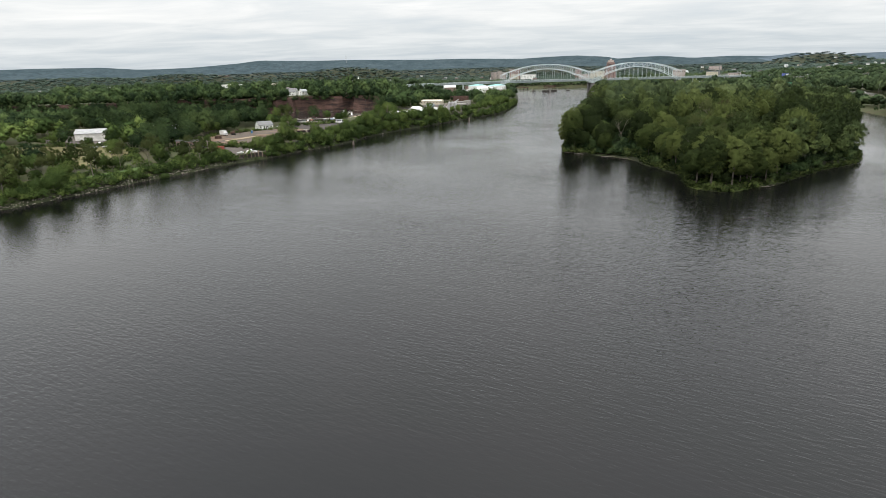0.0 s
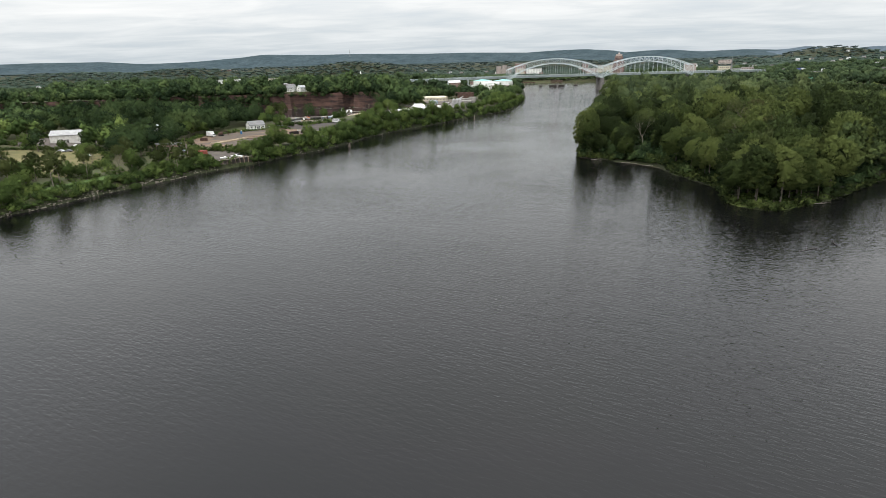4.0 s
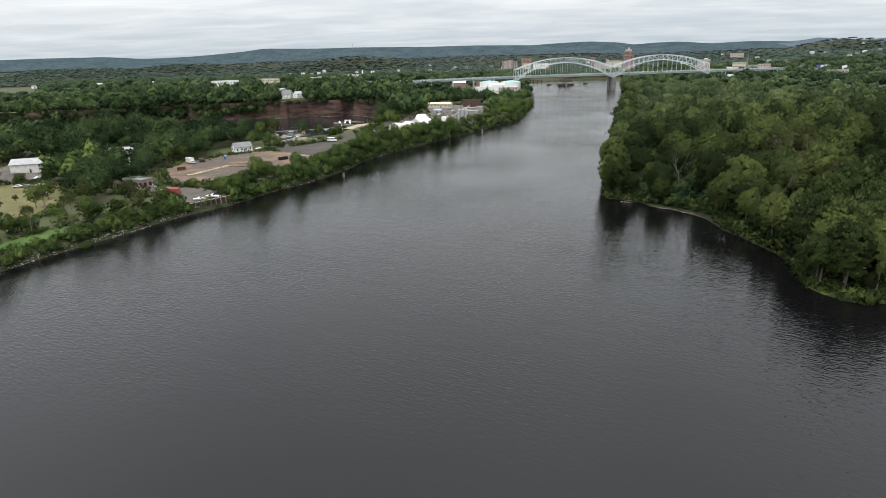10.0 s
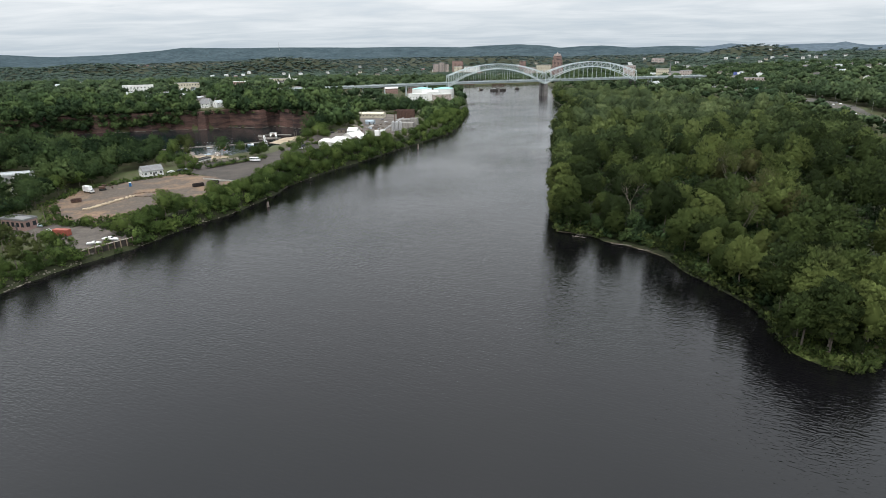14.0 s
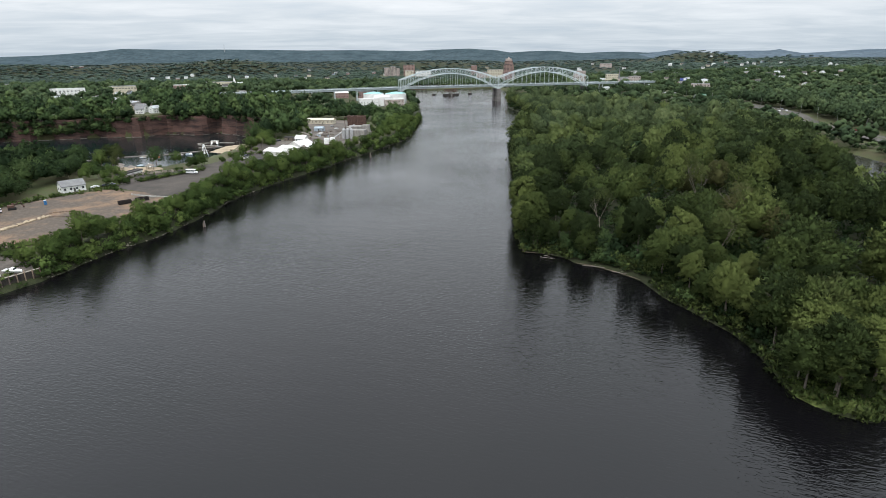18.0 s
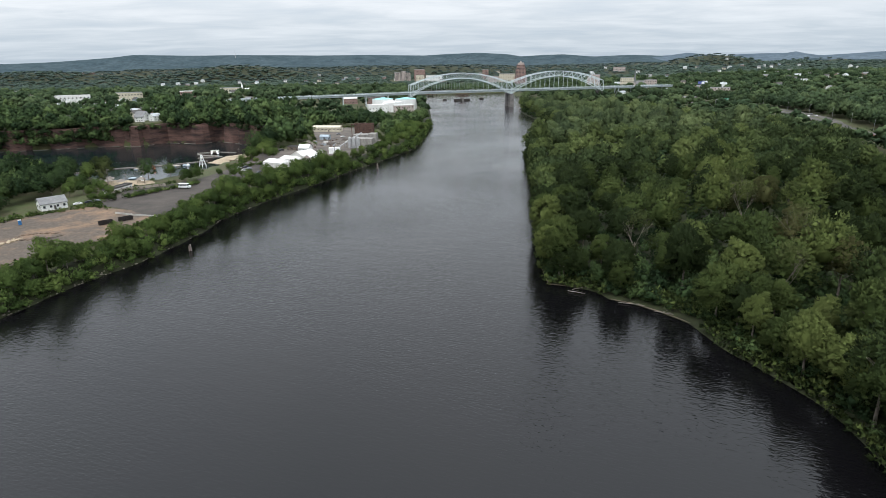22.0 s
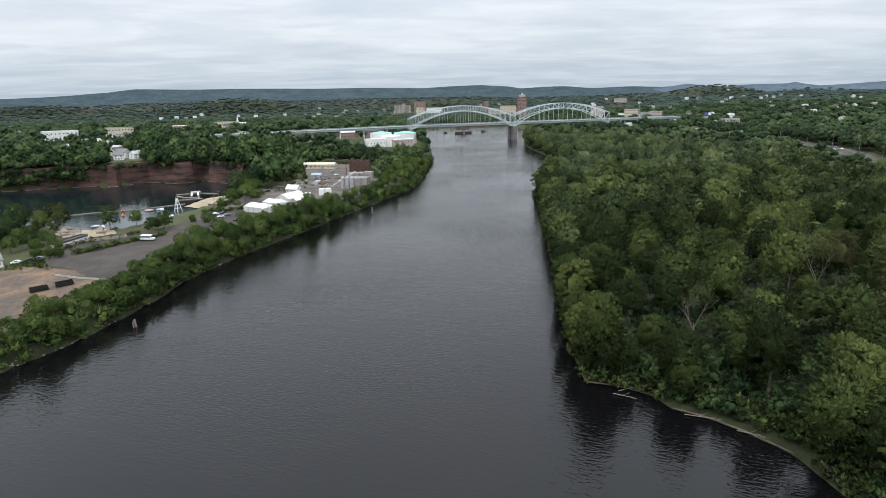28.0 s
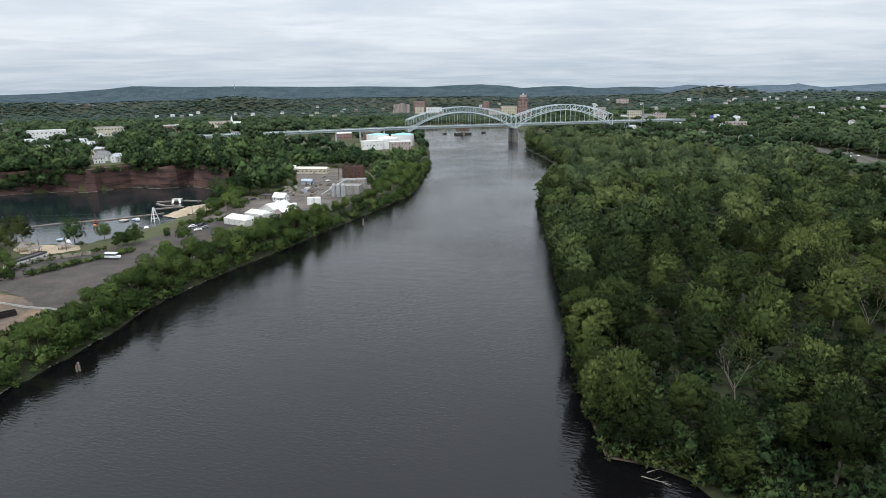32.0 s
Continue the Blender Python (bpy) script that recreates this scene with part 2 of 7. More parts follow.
M["leaf2"] = foliage("bank_leaves", (0.044, 0.073, 0.022), (0.092, 0.138, 0.038), (0.156, 0.205, 0.058))
M["leaf_pale"] = foliage("pale_leaves", (0.046, 0.062, 0.020), (0.078, 0.094, 0.032), (0.115, 0.134, 0.048))
M["leaf_dark"] = foliage("dark_leaves", (0.024, 0.043, 0.019), (0.053, 0.086, 0.032), (0.102, 0.145, 0.052), speck=0.12)
M["far_leaf"] = foliage("far_woods", (0.034, 0.055, 0.027), (0.058, 0.086, 0.039), (0.092, 0.125, 0.055), speck=0.08)
# aerial haze is put into the next four base colours, bluer with distance
M["valley_leaf_haze"] = foliage("valley_woods", (0.060, 0.088, 0.070), (0.078, 0.110, 0.084), (0.098, 0.132, 0.098), speck=0.05)
M["hill_crowns_haze"] = foliage("hazed_hill_woods", (0.066, 0.093, 0.088), (0.082, 0.112, 0.104), (0.098, 0.130, 0.118), speck=0.05)
M["hill_haze"] = material("hazed_wooded_hills", (0.040, 0.059, 0.068), (0.064, 0.086, 0.096), 0.012, 1.0, spec=0.0, fine=0.05)
M["mesa"] = material("far_ridge_haze_blue", (0.078, 0.102, 0.125), (0.098, 0.124, 0.146), 0.004, 1.0, spec=0.0, fine=0.03)
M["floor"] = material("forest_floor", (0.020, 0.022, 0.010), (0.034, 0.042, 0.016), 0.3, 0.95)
M["steel"] = material("pale_steel_paint", (0.50, 0.56, 0.59), (0.64, 0.70, 0.72), 0.3, 0.55, spec=0.4)
M["deck"] = material("bridge_deck_paint", (0.20, 0.235, 0.245), (0.29, 0.33, 0.335), 0.1, 0.6)
M["pier"] = material("pier_masonry", (0.13, 0.12, 0.115), (0.22, 0.205, 0.195), 0.25, 0.9, bump=0.2)
M["concrete"] = material("concrete", (0.34, 0.33, 0.31), (0.48, 0.46, 0.43), 0.3, 0.85)
M["white"] = material("white_paint", (0.72, 0.72, 0.70), (0.82, 0.82, 0.80), 0.3, 0.6)
M["rust"] = material("rusty_steel", (0.055, 0.036, 0.03), (0.13, 0.075, 0.058), 0.6, 0.85)
M["black_steel"] = material("black_steel_paint", (0.012, 0.011, 0.012), (0.034, 0.026, 0.023), 0.6, 0.7)
M["timber"] = material("weathered_timber", (0.10, 0.08, 0.065), (0.22, 0.18, 0.145), 0.8, 0.9, stretch=(1, 1, 0.2))


# ------------------------------------------------------------ mesh helpers
def link_mesh(name, verts, faces, mat, parent=None, smooth=False, label=""):
    me = bpy.data.meshes.new(name)
    verts = np.asarray(verts, np.float32)
    if isinstance(faces, np.ndarray):
        k = faces.shape[1]
        me.vertices.add(len(verts))
        me.vertices.foreach_set("co", verts.ravel())
        me.loops.add(faces.size)
        me.loops.foreach_set("vertex_index", faces.astype(np.int32).ravel())
        me.polygons.add(len(faces))
        me.polygons.foreach_set("loop_start", np.arange(0, faces.size, k, dtype=np.int32))
        me.update(calc_edges=True)
    else:
        me.from_pydata([tuple(map(float, v)) for v in verts], [], faces)
    if smooth:
        me.polygons.foreach_set("use_smooth", np.ones(len(me.polygons), bool))
    me.materials.append(M[mat] if isinstance(mat, str) else mat)
    ob = new(name, me)
    ob.parent = parent
    if label:
        tagged(ob, label)
    return ob


def part(name, bm, mat, parent, label="", smooth=False):
    me = bpy.data.meshes.new(name)
    bm.to_mesh(me)
    bm.free()
    me.materials.append(M[mat] if isinstance(mat, str) else mat)
    if smooth:
        me.polygons.foreach_set("use_smooth", np.ones(len(me.polygons), bool))
    ob = new(name, me)
    ob.parent = parent
    if label:
        tagged(ob, label)
    return ob


def empty(name, x, y, z, rz=0.0, label="", category="", group=""):
    ob = new(name)
    ob.matrix_world = pose(x, y, z, 0, 0, rz)
    return tagged(ob, label, category, group)


def box(bm, c, s, rz=0.0, bevel=0.0):
    r = bmesh.ops.create_cube(bm, size=1.0, matrix=Matrix.Translation(c) @ Matrix.Rotation(rz, 4, "Z") @ Matrix.Diagonal((*s, 1)))
    if bevel:
        es = list({e for v in r["verts"] for e in v.link_edges})
        bmesh.ops.bevel(bm, geom=es, offset=bevel, segments=1, affect="EDGES")
    return bm


def beam(bm, p, q, w, h=None):
    p, q = Vector(p), Vector(q)
    d = q - p
    rot = d.to_track_quat("Z", "Y").to_matrix().to_4x4()
    bmesh.ops.create_cube(bm, size=1.0, matrix=Matrix.Translation((p + q) / 2) @ rot @ Matrix.Diagonal((w, h or w, d.length, 1)))
    return bm


def tube(bm, p, q, r0, r1, n=8):
    p, q = Vector(p), Vector(q)
    d = q - p
    rot = d.to_track_quat("Z", "Y").to_matrix().to_4x4()
    bmesh.ops.create_cone(bm, cap_ends=True, segments=n, radius1=r0, radius2=r1, depth=d.length, matrix=Matrix.Translation((p + q) / 2) @ rot)
    return bm


def nb():
    return bmesh.new()


# ------------------------------------------------------------ plan of land and water
# left bank: (y, x) from behind the camera to the far bend
LB = np.array([(-900, -330), (-200, -245), (0, -215), (150, -188), (193, -179), (224, -167), (254, -158), (282, -146), (305, -138), (332, -121), (357, -113), (383, -99), (403, -92.5), (425, -87), (449, -83.5), (467, -77), (485, -70), (510, -58), (533, -46), (580, -24), (625, -2), (683, 25), (720, 34), (760, 40), (820, 48), (890, 59), (1000, 68), (1154, 77), (1300, 82), (1500, 78), (1720, 70), (1745, 70)], float)
RB = np.array([(-900, 330), (0, 300), (200, 318), (300, 330), (480, 358), (574, 378), (640, 398), (720, 412), (800, 410), (900, 400), (1000, 382), (1100, 362), (1200, 345), (1340, 320), (1500, 312), (1720, 330), (1745, 330)], float)
ISLE = np.array([(101, 214), (95, 219), (92, 227), (95, 240), (97, 255), (94, 270), (90.5, 284), (89.5, 299), (84.5, 308), (79, 315), (73, 320), (71, 327.5), (64, 333), (57, 336), (59, 352), (65, 385), (79, 440), (95, 515), (113, 600), (120, 640), (150, 690), (181, 760), (197, 846), (206, 930), (212, 1040), (222, 1105), (240, 1122), (282, 1085), (314, 1000), (352, 900), (368, 800), (372, 700), (358, 600), (330, 520), (284, 440), (236, 370), (205, 306), (187, 278), (162, 261), (131, 232), (116, 222)], float)
QUARRY = np.array([(-113, 634), (-121, 592), (-134, 556), (-146, 534), (-170, 541), (-205, 556), (-250, 572), (-330, 590), (-430, 600), (-560, 610), (-620, 640), (-540, 662), (-470, 674), (-420, 692), (-360, 736), (-313, 745), (-261, 756), (-241, 746), (-217, 772), (-183, 755), (-167, 769), (-140, 748), (-118, 722), (-112, 690)], float)
CLIFF = QUARRY[10:23]


def inside(poly, x, y):
    r = np.zeros(np.shape(x), bool)
    j = len(poly) - 1
    for i in range(len(poly)):
        (xi, yi), (xj, yj) = poly[i], poly[j]
        with np.errstate(divide="ignore", invalid="ignore"):
            r ^= ((yi > y) != (yj > y)) & (x < (xj - xi) * (y - yi) / (yj - yi + 1e-12) + xi)
        j = i
    return r


def edge_dist(poly, x, y, closed=True):
    best = np.full(np.shape(x), 1e9)
    n = len(poly)
    for i in range(n if closed else n - 1):
        a, b = poly[i], poly[(i + 1) % n]
        d = b - a
        s = np.clip(((x - a[0]) * d[0] + (y - a[1]) * d[1]) / (d @ d), 0, 1)
        best = np.minimum(best, np.hypot(x - a[0] - s * d[0], y - a[1] - s * d[1]))
    return best


def sm(v, a, b):
    s = np.clip((v - a) / (b - a), 0, 1)
    return s * s * (3 - 2 * s)


RIDGE = np.array([(-180, 60), (-70, 90), (-50, 120), (-39.9, 129), (-37.7, 133), (-35.4, 133), (-33.0, 134), (-30.1, 116), (-26.1, 125), (-21.3, 151), (-20.6, 163), (-16.4, 154), (-13.3, 155), (-8.7, 151), (-5.8, 145), (-1.3, 144), (3.8, 134), (6.3, 142), (8.9, 146), (11.4, 132), (12.6, 116), (14.4, 124), (16.4, 125), (18.8, 107), (22.1, 113), (24.9, 102), (26.7, 120), (28.8, 96), (29.3, 89), (30.5, 104), (33.3, 106), (33.7, 98), (34.6, 113), (35.2, 102), (35.6, 86), (37.7, 92), (40.1, 103), (50, 110), (70, 90), (180, 60)], float)


def wob(x, y, s, seed=0.0):
    return (np.sin(x / s + seed) * np.cos(y / (s * 1.31) + seed * 1.7) + 0.6 * np.sin((x + y) / (s * 0.53) + 2 + seed) + 0.5 * np.cos((x - 1.4 * y) / (s * 0.71) + seed)) / 2.1


FOOTHILLS = [(1640, 3050, 330, 330, 96), (2250, 3050, 520, 330, 74), (-660, 3000, 420, 260, 84), (-1500, 2950, 520, 300, 70), (250, 3100, 480, 260, 66)]


def ground(x, y):
    """Height of the land, in metres over the river."""
    x, y = np.asarray(x, float), np.asarray(y, float)
    xl, xr = np.interp(y, LB[:, 0], LB[:, 1]), np.interp(y, RB[:, 0], RB[:, 1])
    far = sm(y, 1500, 2400)
    # left land
    dl = xl - x
    flat = np.interp(y, [0, 250, 330, 362, 420, 480, 600, 900, 1300], [3.0, 3.0, 4.0, 5.6, 6.0, 7.0, 6.5, 6.5, 9.0])
    flat = flat + 3.0 * sm(-x, 230, 330)
    yc = np.interp(-x, -CLIFF[::-1, 0], CLIFF[::-1, 1])
    plateau = sm(y - yc, 3.0, 8.0) * sm(-x, 100, 122) * (x > -640)
    plateau = np.maximum(plateau, sm(-x, 600, 660) * sm(y, 560, 640))
    plateau = np.maximum(plateau, sm(y, 880, 1050) * sm(-x, 20, 170))
    hl = flat + (20.5 - flat) * plateau + 3 * wob(x, y, 160) * plateau
    hl = hl * np.clip(dl / 4.5, 0, 1) ** 0.7 + np.minimum(dl, 0) * 0.4
    hl = hl * (1 - 0.6 * sm(y, 1350, 1900))
    # right land
    dr = x - xr
    hr = 4 + 5 * sm(dr, 30, 90) + 16 * sm(dr, 250, 900)
    hr = hr * np.clip(dr / 10.0, 0, 1) + np.minimum(dr, 0) * 0.4
    h = np.where(x < (xl + xr) / 2, hl, hr)
    # head of the visible reach
    dn = y - 1722 - 8 * np.sin(x / 60)
    hn = 6 * np.clip(dn / 15, 0, 1) + 2 * sm(dn, 60, 700)
    mid = sm(x, 40, 70) * (1 - sm(x, 345, 400))
    h = np.where(dn > 0, np.where((x > xl) & (x < xr), hn, np.maximum(h * (1 - mid), hn)), h)
    # island
    di = edge_dist(ISLE, x, y) * np.where(inside(ISLE, x, y), 1, -1)
    hi = np.where(di > 0, 2.4 * np.clip(di / 6, 0, 1) + 0.4 * wob(x, y, 23), di * 0.4)
    h = np.maximum(h, hi)
    # quarry basin
    q = inside(QUARRY, x, y)
    dq = edge_dist(QUARRY, x, y)
    h = np.where(q, 3 - np.clip(dq, 0, 10) * 0.6, h)
    # far country and the ridges that close the view
    r = np.hypot(x, y)
    az = np.degrees(np.arctan2(x, y))
    top = np.interp(az, RIDGE[:, 0], RIDGE[:, 1]) - 1
    roll = 9 + 6 * wob(x, y, 420, 1.0)
    h = h + (np.maximum(roll, 4) - 4) * sm(r, 1500, 2600)
    h = h + (top * 0.42 + 9 * wob(x, y, 300, 2.0) - h * 0.6) * sm(r, 2600, 3500) * (r < 9000)
    # wooded foothills before the ridges
    for hx, hy, wx, wy, hh in FOOTHILLS:
        rise = hh * np.exp(-((x - hx) / wx) ** 2 - ((y - hy) / wy) ** 2)
        h = np.where(rise > 12, np.maximum(h, rise), h)
    h = h + (top - h) * sm(r, 3700, 4300)
    return np.maximum(h, -4.0)


def axis(lo, hi, a, b, step, grow, most):
    mid = list(np.arange(a, b + 0.1, step))
    s, v, up_ = step, b, []
    while v < hi:
        s = min(s * grow, most)
        v += s
        up_.append(min(v, hi))
    s, v, dn_ = step, a, []
    while v > lo:
        s = min(s * grow, most)
        v -= s
        dn_.append(max(v, lo))
    return np.array(dn_[::-1] + mid + up_)


gx = axis(-4500, 4500, -340, 360, 4.5, 1.07, 90)
gy = axis(-900, 4640, 190, 860, 4.5, 1.045, 90)
GX, GY = np.meshgrid(gx, gy)
GZ = ground(GX, GY)
nx, ny = len(gx), len(gy)
idx = np.arange(nx * ny).reshape(ny, nx)
quads = np.stack([idx[:-1, :-1], idx[:-1, 1:], idx[1:, 1:], idx[1:, :-1]], -1).reshape(-1, 4)
land = link_mesh("ground", np.stack([GX, GY, GZ], -1).reshape(-1, 3), quads, "grass", smooth=True)
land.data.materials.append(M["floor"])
land.data.materials.append(M["hill_haze"])
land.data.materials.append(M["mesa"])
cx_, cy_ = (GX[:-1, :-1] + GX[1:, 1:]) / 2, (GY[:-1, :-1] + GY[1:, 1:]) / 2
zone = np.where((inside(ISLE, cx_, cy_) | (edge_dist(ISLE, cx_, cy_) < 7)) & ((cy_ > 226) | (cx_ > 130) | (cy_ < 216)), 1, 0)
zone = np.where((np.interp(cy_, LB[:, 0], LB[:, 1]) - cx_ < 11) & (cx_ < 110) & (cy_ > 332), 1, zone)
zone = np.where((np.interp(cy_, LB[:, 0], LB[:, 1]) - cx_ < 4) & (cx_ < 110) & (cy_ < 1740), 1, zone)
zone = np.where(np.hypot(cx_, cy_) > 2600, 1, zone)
# the far ridges take the base colours that carry the haze
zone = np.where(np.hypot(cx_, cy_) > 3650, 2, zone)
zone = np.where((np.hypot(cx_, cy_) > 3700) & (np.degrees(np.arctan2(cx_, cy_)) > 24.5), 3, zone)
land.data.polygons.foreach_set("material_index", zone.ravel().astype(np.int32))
tagged(land, "rough green ground of river banks, fields and distant hills", "ground", kind="structure")

river = link_mesh("river_water", [(-900, -900, 0), (900, -900, 0), (900, 1800, 0), (-170, 1800, 0), (-170, 600, 0), (-900, 250, 0)], [(0, 1, 2, 3, 4, 5)], "river")
tagged(river, "wide dark river with small wind ripples", "river", kind="structure")
pond = link_mesh("quarry_water", [(x, y, 3.0) for x, y in (QUARRY - QUARRY.mean(0)) * 1.01 + QUARRY.mean(0)], [tuple(range(len(QUARRY)))], "pond")
tagged(pond, "still dark water filling the old stone quarry", "water", kind="structure")

# ------------------------------------------------------------ trees
ICO = {}
for sub in (1, 2):
    b_ = nb()
    bmesh.ops.create_icosphere(b_, subdivisions=sub, radius=1.0)
    b_.verts.ensure_lookup_table()
    ICO[sub] = (np.array([v.co[:] for v in b_.verts]), np.array([[v.index for v in f.verts] for f in b_.faces]))
    b_.free()


ICO[0] = (np.array([(1, 0, 0), (-1, 0, 0), (0, 1, 0), (0, -1, 0), (0, 0, 1), (0, 0, -1)], float) * 1.1, np.array([(0, 2, 4), (2, 1, 4), (1, 3, 4), (3, 0, 4), (2, 0, 5), (1, 2, 5), (3, 1, 5), (0, 3, 5)]))


def leaf_cards(rng, centre, radii, n, size, keep=None):
    """Leaf sprays over the upper and outer side of a branch clump; each knows the way its clump faces."""
    d = rng.normal(size=(n, 3))
    d[:, 2] = np.abs(d[:, 2]) * 1.1 - 0.75 * rng.uniform(0, 1, n)
    axis_ = np.array((0, 0, 0.7)) if keep is None else 0.8 * keep + np.array((0, 0, 0.5))
    d = d + 0.45 * axis_
    d /= np.linalg.norm(d, axis=1)[:, None]
    # clumps are drawn out into a plume along the branch
    tip = np.clip(d @ axis_, 0, 1)[:, None]
    p = centre + d * radii * rng.uniform(0.74, 1.14, (n, 1)) + axis_ * radii * tip * rng.uniform(0.0, 0.45, (n, 1))
    u = 0.6 * d + 0.6 * axis_ + 0.5 * rng.normal(size=(n, 3))
    u /= np.linalg.norm(u, axis=1)[:, None]
    v = np.cross(u, rng.normal(size=(n, 3)))
    v /= np.linalg.norm(v, axis=1)[:, None] + 1e-9
    s = size * rng.uniform(0.5, 1.35, (n, 1))
    wide = 0.42 if size < 0.7 else 0.6
    tri = np.stack([p + u * s, p - u * s * 0.5 + v * s * wide, p - u * s * 0.5 - v * s * wide], 1)
    face = d + np.array((0, 0, 0.15)) + 0.16 * rng.normal(size=(n, 3))
    if keep is not None:
        face = 0.8 * face + 1.3 * keep
    face /= np.linalg.norm(face, axis=1)[:, None]
    return tri.reshape(-1, 3), np.arange(3 * n).reshape(n, 3), np.repeat(face, 3, 0)


def crown_mesh(rng, height, radius, base, lobes, leaves, leaf, sub, lobe_size=0.30, low=0.0, skirt=0.6, core=0.52):
    """Crown of boughs, each a cluster of leafy clumps round a dense heart: vertices, faces, facing."""
    V, F, N = [], [], []
    count = 0
    mid, half = (height + base) / 2, (height - base) / 2

    def add(v, f, nrm):
        nonlocal count
        V.append(v)
        F.append(f + count)
        N.append(nrm / (np.linalg.norm(nrm, axis=1)[:, None] + 1e-9))
        count += len(v)

    def lump(c, rad, out, k):
        cv, cf = ICO[k]
        add(c + cv * rad * rng.uniform(0.7, 1.2, (len(cv), 1)), cf, 0.7 * cv + 1.3 * out + np.array((0, 0, 0.1)) + 0.15 * rng.normal(size=cv.shape))

    # a few great boughs swell the dome unevenly
    big = rng.normal(size=(6, 3)) * np.array((1, 1, 0.8)) + np.array((0, 0, 0.25))
    big /= np.linalg.norm(big, axis=1)[:, None]

    def reach(d):
        return 0.74 + 0.30 * np.exp(7.0 * (np.clip(d @ big.T, -1, 1) - 1)).max(-1)

    semi = np.array((radius, radius, half))
    if core and lobes > 4:
        cv, cf = ICO[2 if sub else 1]
        add(np.array((0, 0, mid)) + cv * semi * (reach(cv) * 0.48)[:, None] * rng.uniform(0.9, 1.06, (len(cv), 1)), cf, cv + np.array((0, 0, 0.2)))
    for k in range(lobes):
        a = k * 2.399 + rng.uniform(-0.4, 0.4)
        zf = 1 - (1 + skirt) * (k + 0.4) / lobes
        wide = math.sqrt(max(0.0, 1 - zf * zf)) if zf > 0 else math.sqrt(max(0.0, 1 - zf * zf * (1 - low)))
        d = np.array((math.cos(a) * wide, math.sin(a) * wide, zf))
        c = np.array((0, 0, mid)) + d * semi * reach(d / np.linalg.norm(d)) * rng.uniform(0.74, 0.96) * np.array((1, 1, 0.92))
        out = d / np.linalg.norm(d)
        lr = lobe_size * radius * rng.uniform(0.65, 1.3) * np.array((1, 1, rng.uniform(0.72, 1.0)))
        if core:
            lump(c - 0.3 * lr * out, lr * core, out, 0)
        add(*leaf_cards(rng, c, lr, leaves, leaf, out))
    return np.concatenate(V), np.concatenate(F), np.concatenate(N)


def set_facing(ob, nrm):
    at_ = ob.data.attributes.new("facing", "FLOAT_VECTOR", "POINT")
    at_.data.foreach_set("vector", np.asarray(nrm, np.float32).ravel())


def trunk_bm(rng, height, base, radius, r0, limbs=5):
    bm = nb()
    lean = Vector((rng.uniform(-0.04, 0.04) * height, rng.uniform(-0.04, 0.04) * height, height * 0.72))
    mid = lean * 0.45
    tube(bm, (0, 0, -0.5), mid, r0, r0 * 0.7, 7)
    tube(bm, mid, lean, r0 * 0.7, r0 * 0.2, 6)
    for k in range(limbs):
        s = rng.uniform(0.35, 0.8)
        p = lean * s
        a = k * 2.4 + rng.uniform(0, 1)
        q = p + Vector((math.cos(a) * radius * 0.62, math.sin(a) * radius * 0.62, height * rng.uniform(0.08, 0.2)))
        tube(bm, p, q, r0 * 0.36, r0 * 0.1, 5)
    return bm


class TreeKind:
    """A few shapes of one kind of tree; each planted tree shares one of them."""

    def __init__(self, kind, n, seed, height, radius, base, lobes, leaves, leaf, sub, leaf_mat, bark, low=0.0, lobe=0.30, skirt=0.86):
        self.kind, self.made, self.forms = kind, 0, []
        rng = np.random.default_rng(seed)
        for k in range(n):
            h, r = height * rng.uniform(0.8, 1.2), radius * rng.uniform(0.86, 1.14)
            v, f, fn = crown_mesh(rng, h, r, base, lobes, leaves, leaf, sub, lobe, low, skirt)
            cm = link_mesh("crown", v, f, leaf_mat)
            set_facing(cm, fn)
            cm.data.attributes.new("hue", "FLOAT", "POINT").data.foreach_set("value", np.full(len(v), rng.uniform(-0.25, 0.21), np.float32))
            tb = trunk_bm(rng, h, base, r, 0.016 * h + 0.06)
            tm = part("trunk", tb, bark, None)
            self.forms.append((tm.data, cm.data))
            bpy.data.objects.remove(cm)
            bpy.data.objects.remove(tm)
        self.rng = rng

    def plant(self, x, y, z, scale=1.0, label="", group="", tall=1.0):
        tm, cm = self.forms[self.made % len(self.forms)]
        self.made += 1
        ob = new(self.kind)
        ob.matrix_world = pose(x, y, z, 0, 0, self.rng.uniform(0, 360)) @ Matrix.Diagonal((scale, scale, scale * tall, 1))
        tagged(ob, label, "tree" if "tree" in self.kind else "bush", group)
        for nm, me in (("trunk", tm), ("crown", cm)):
            new(nm, me).parent = ob
        return ob


def spread(rng, x0, x1, y0, y1, gap, test):
    """Jittered places on a staggered grid, kept where test says so."""
    ys = np.arange(y0, y1, gap * 0.87)
    pts = []
    for k, yy in enumerate(ys):
        xs = np.arange(x0 + (k % 2) * gap / 2, x1, gap)
        pts.append(np.stack([xs, np.full(len(xs), yy)], 1))
    p = np.concatenate(pts) + rng.uniform(-0.36, 0.36, (sum(map(len, pts)), 2)) * gap
    return p[test(p[:, 0], p[:, 1])]


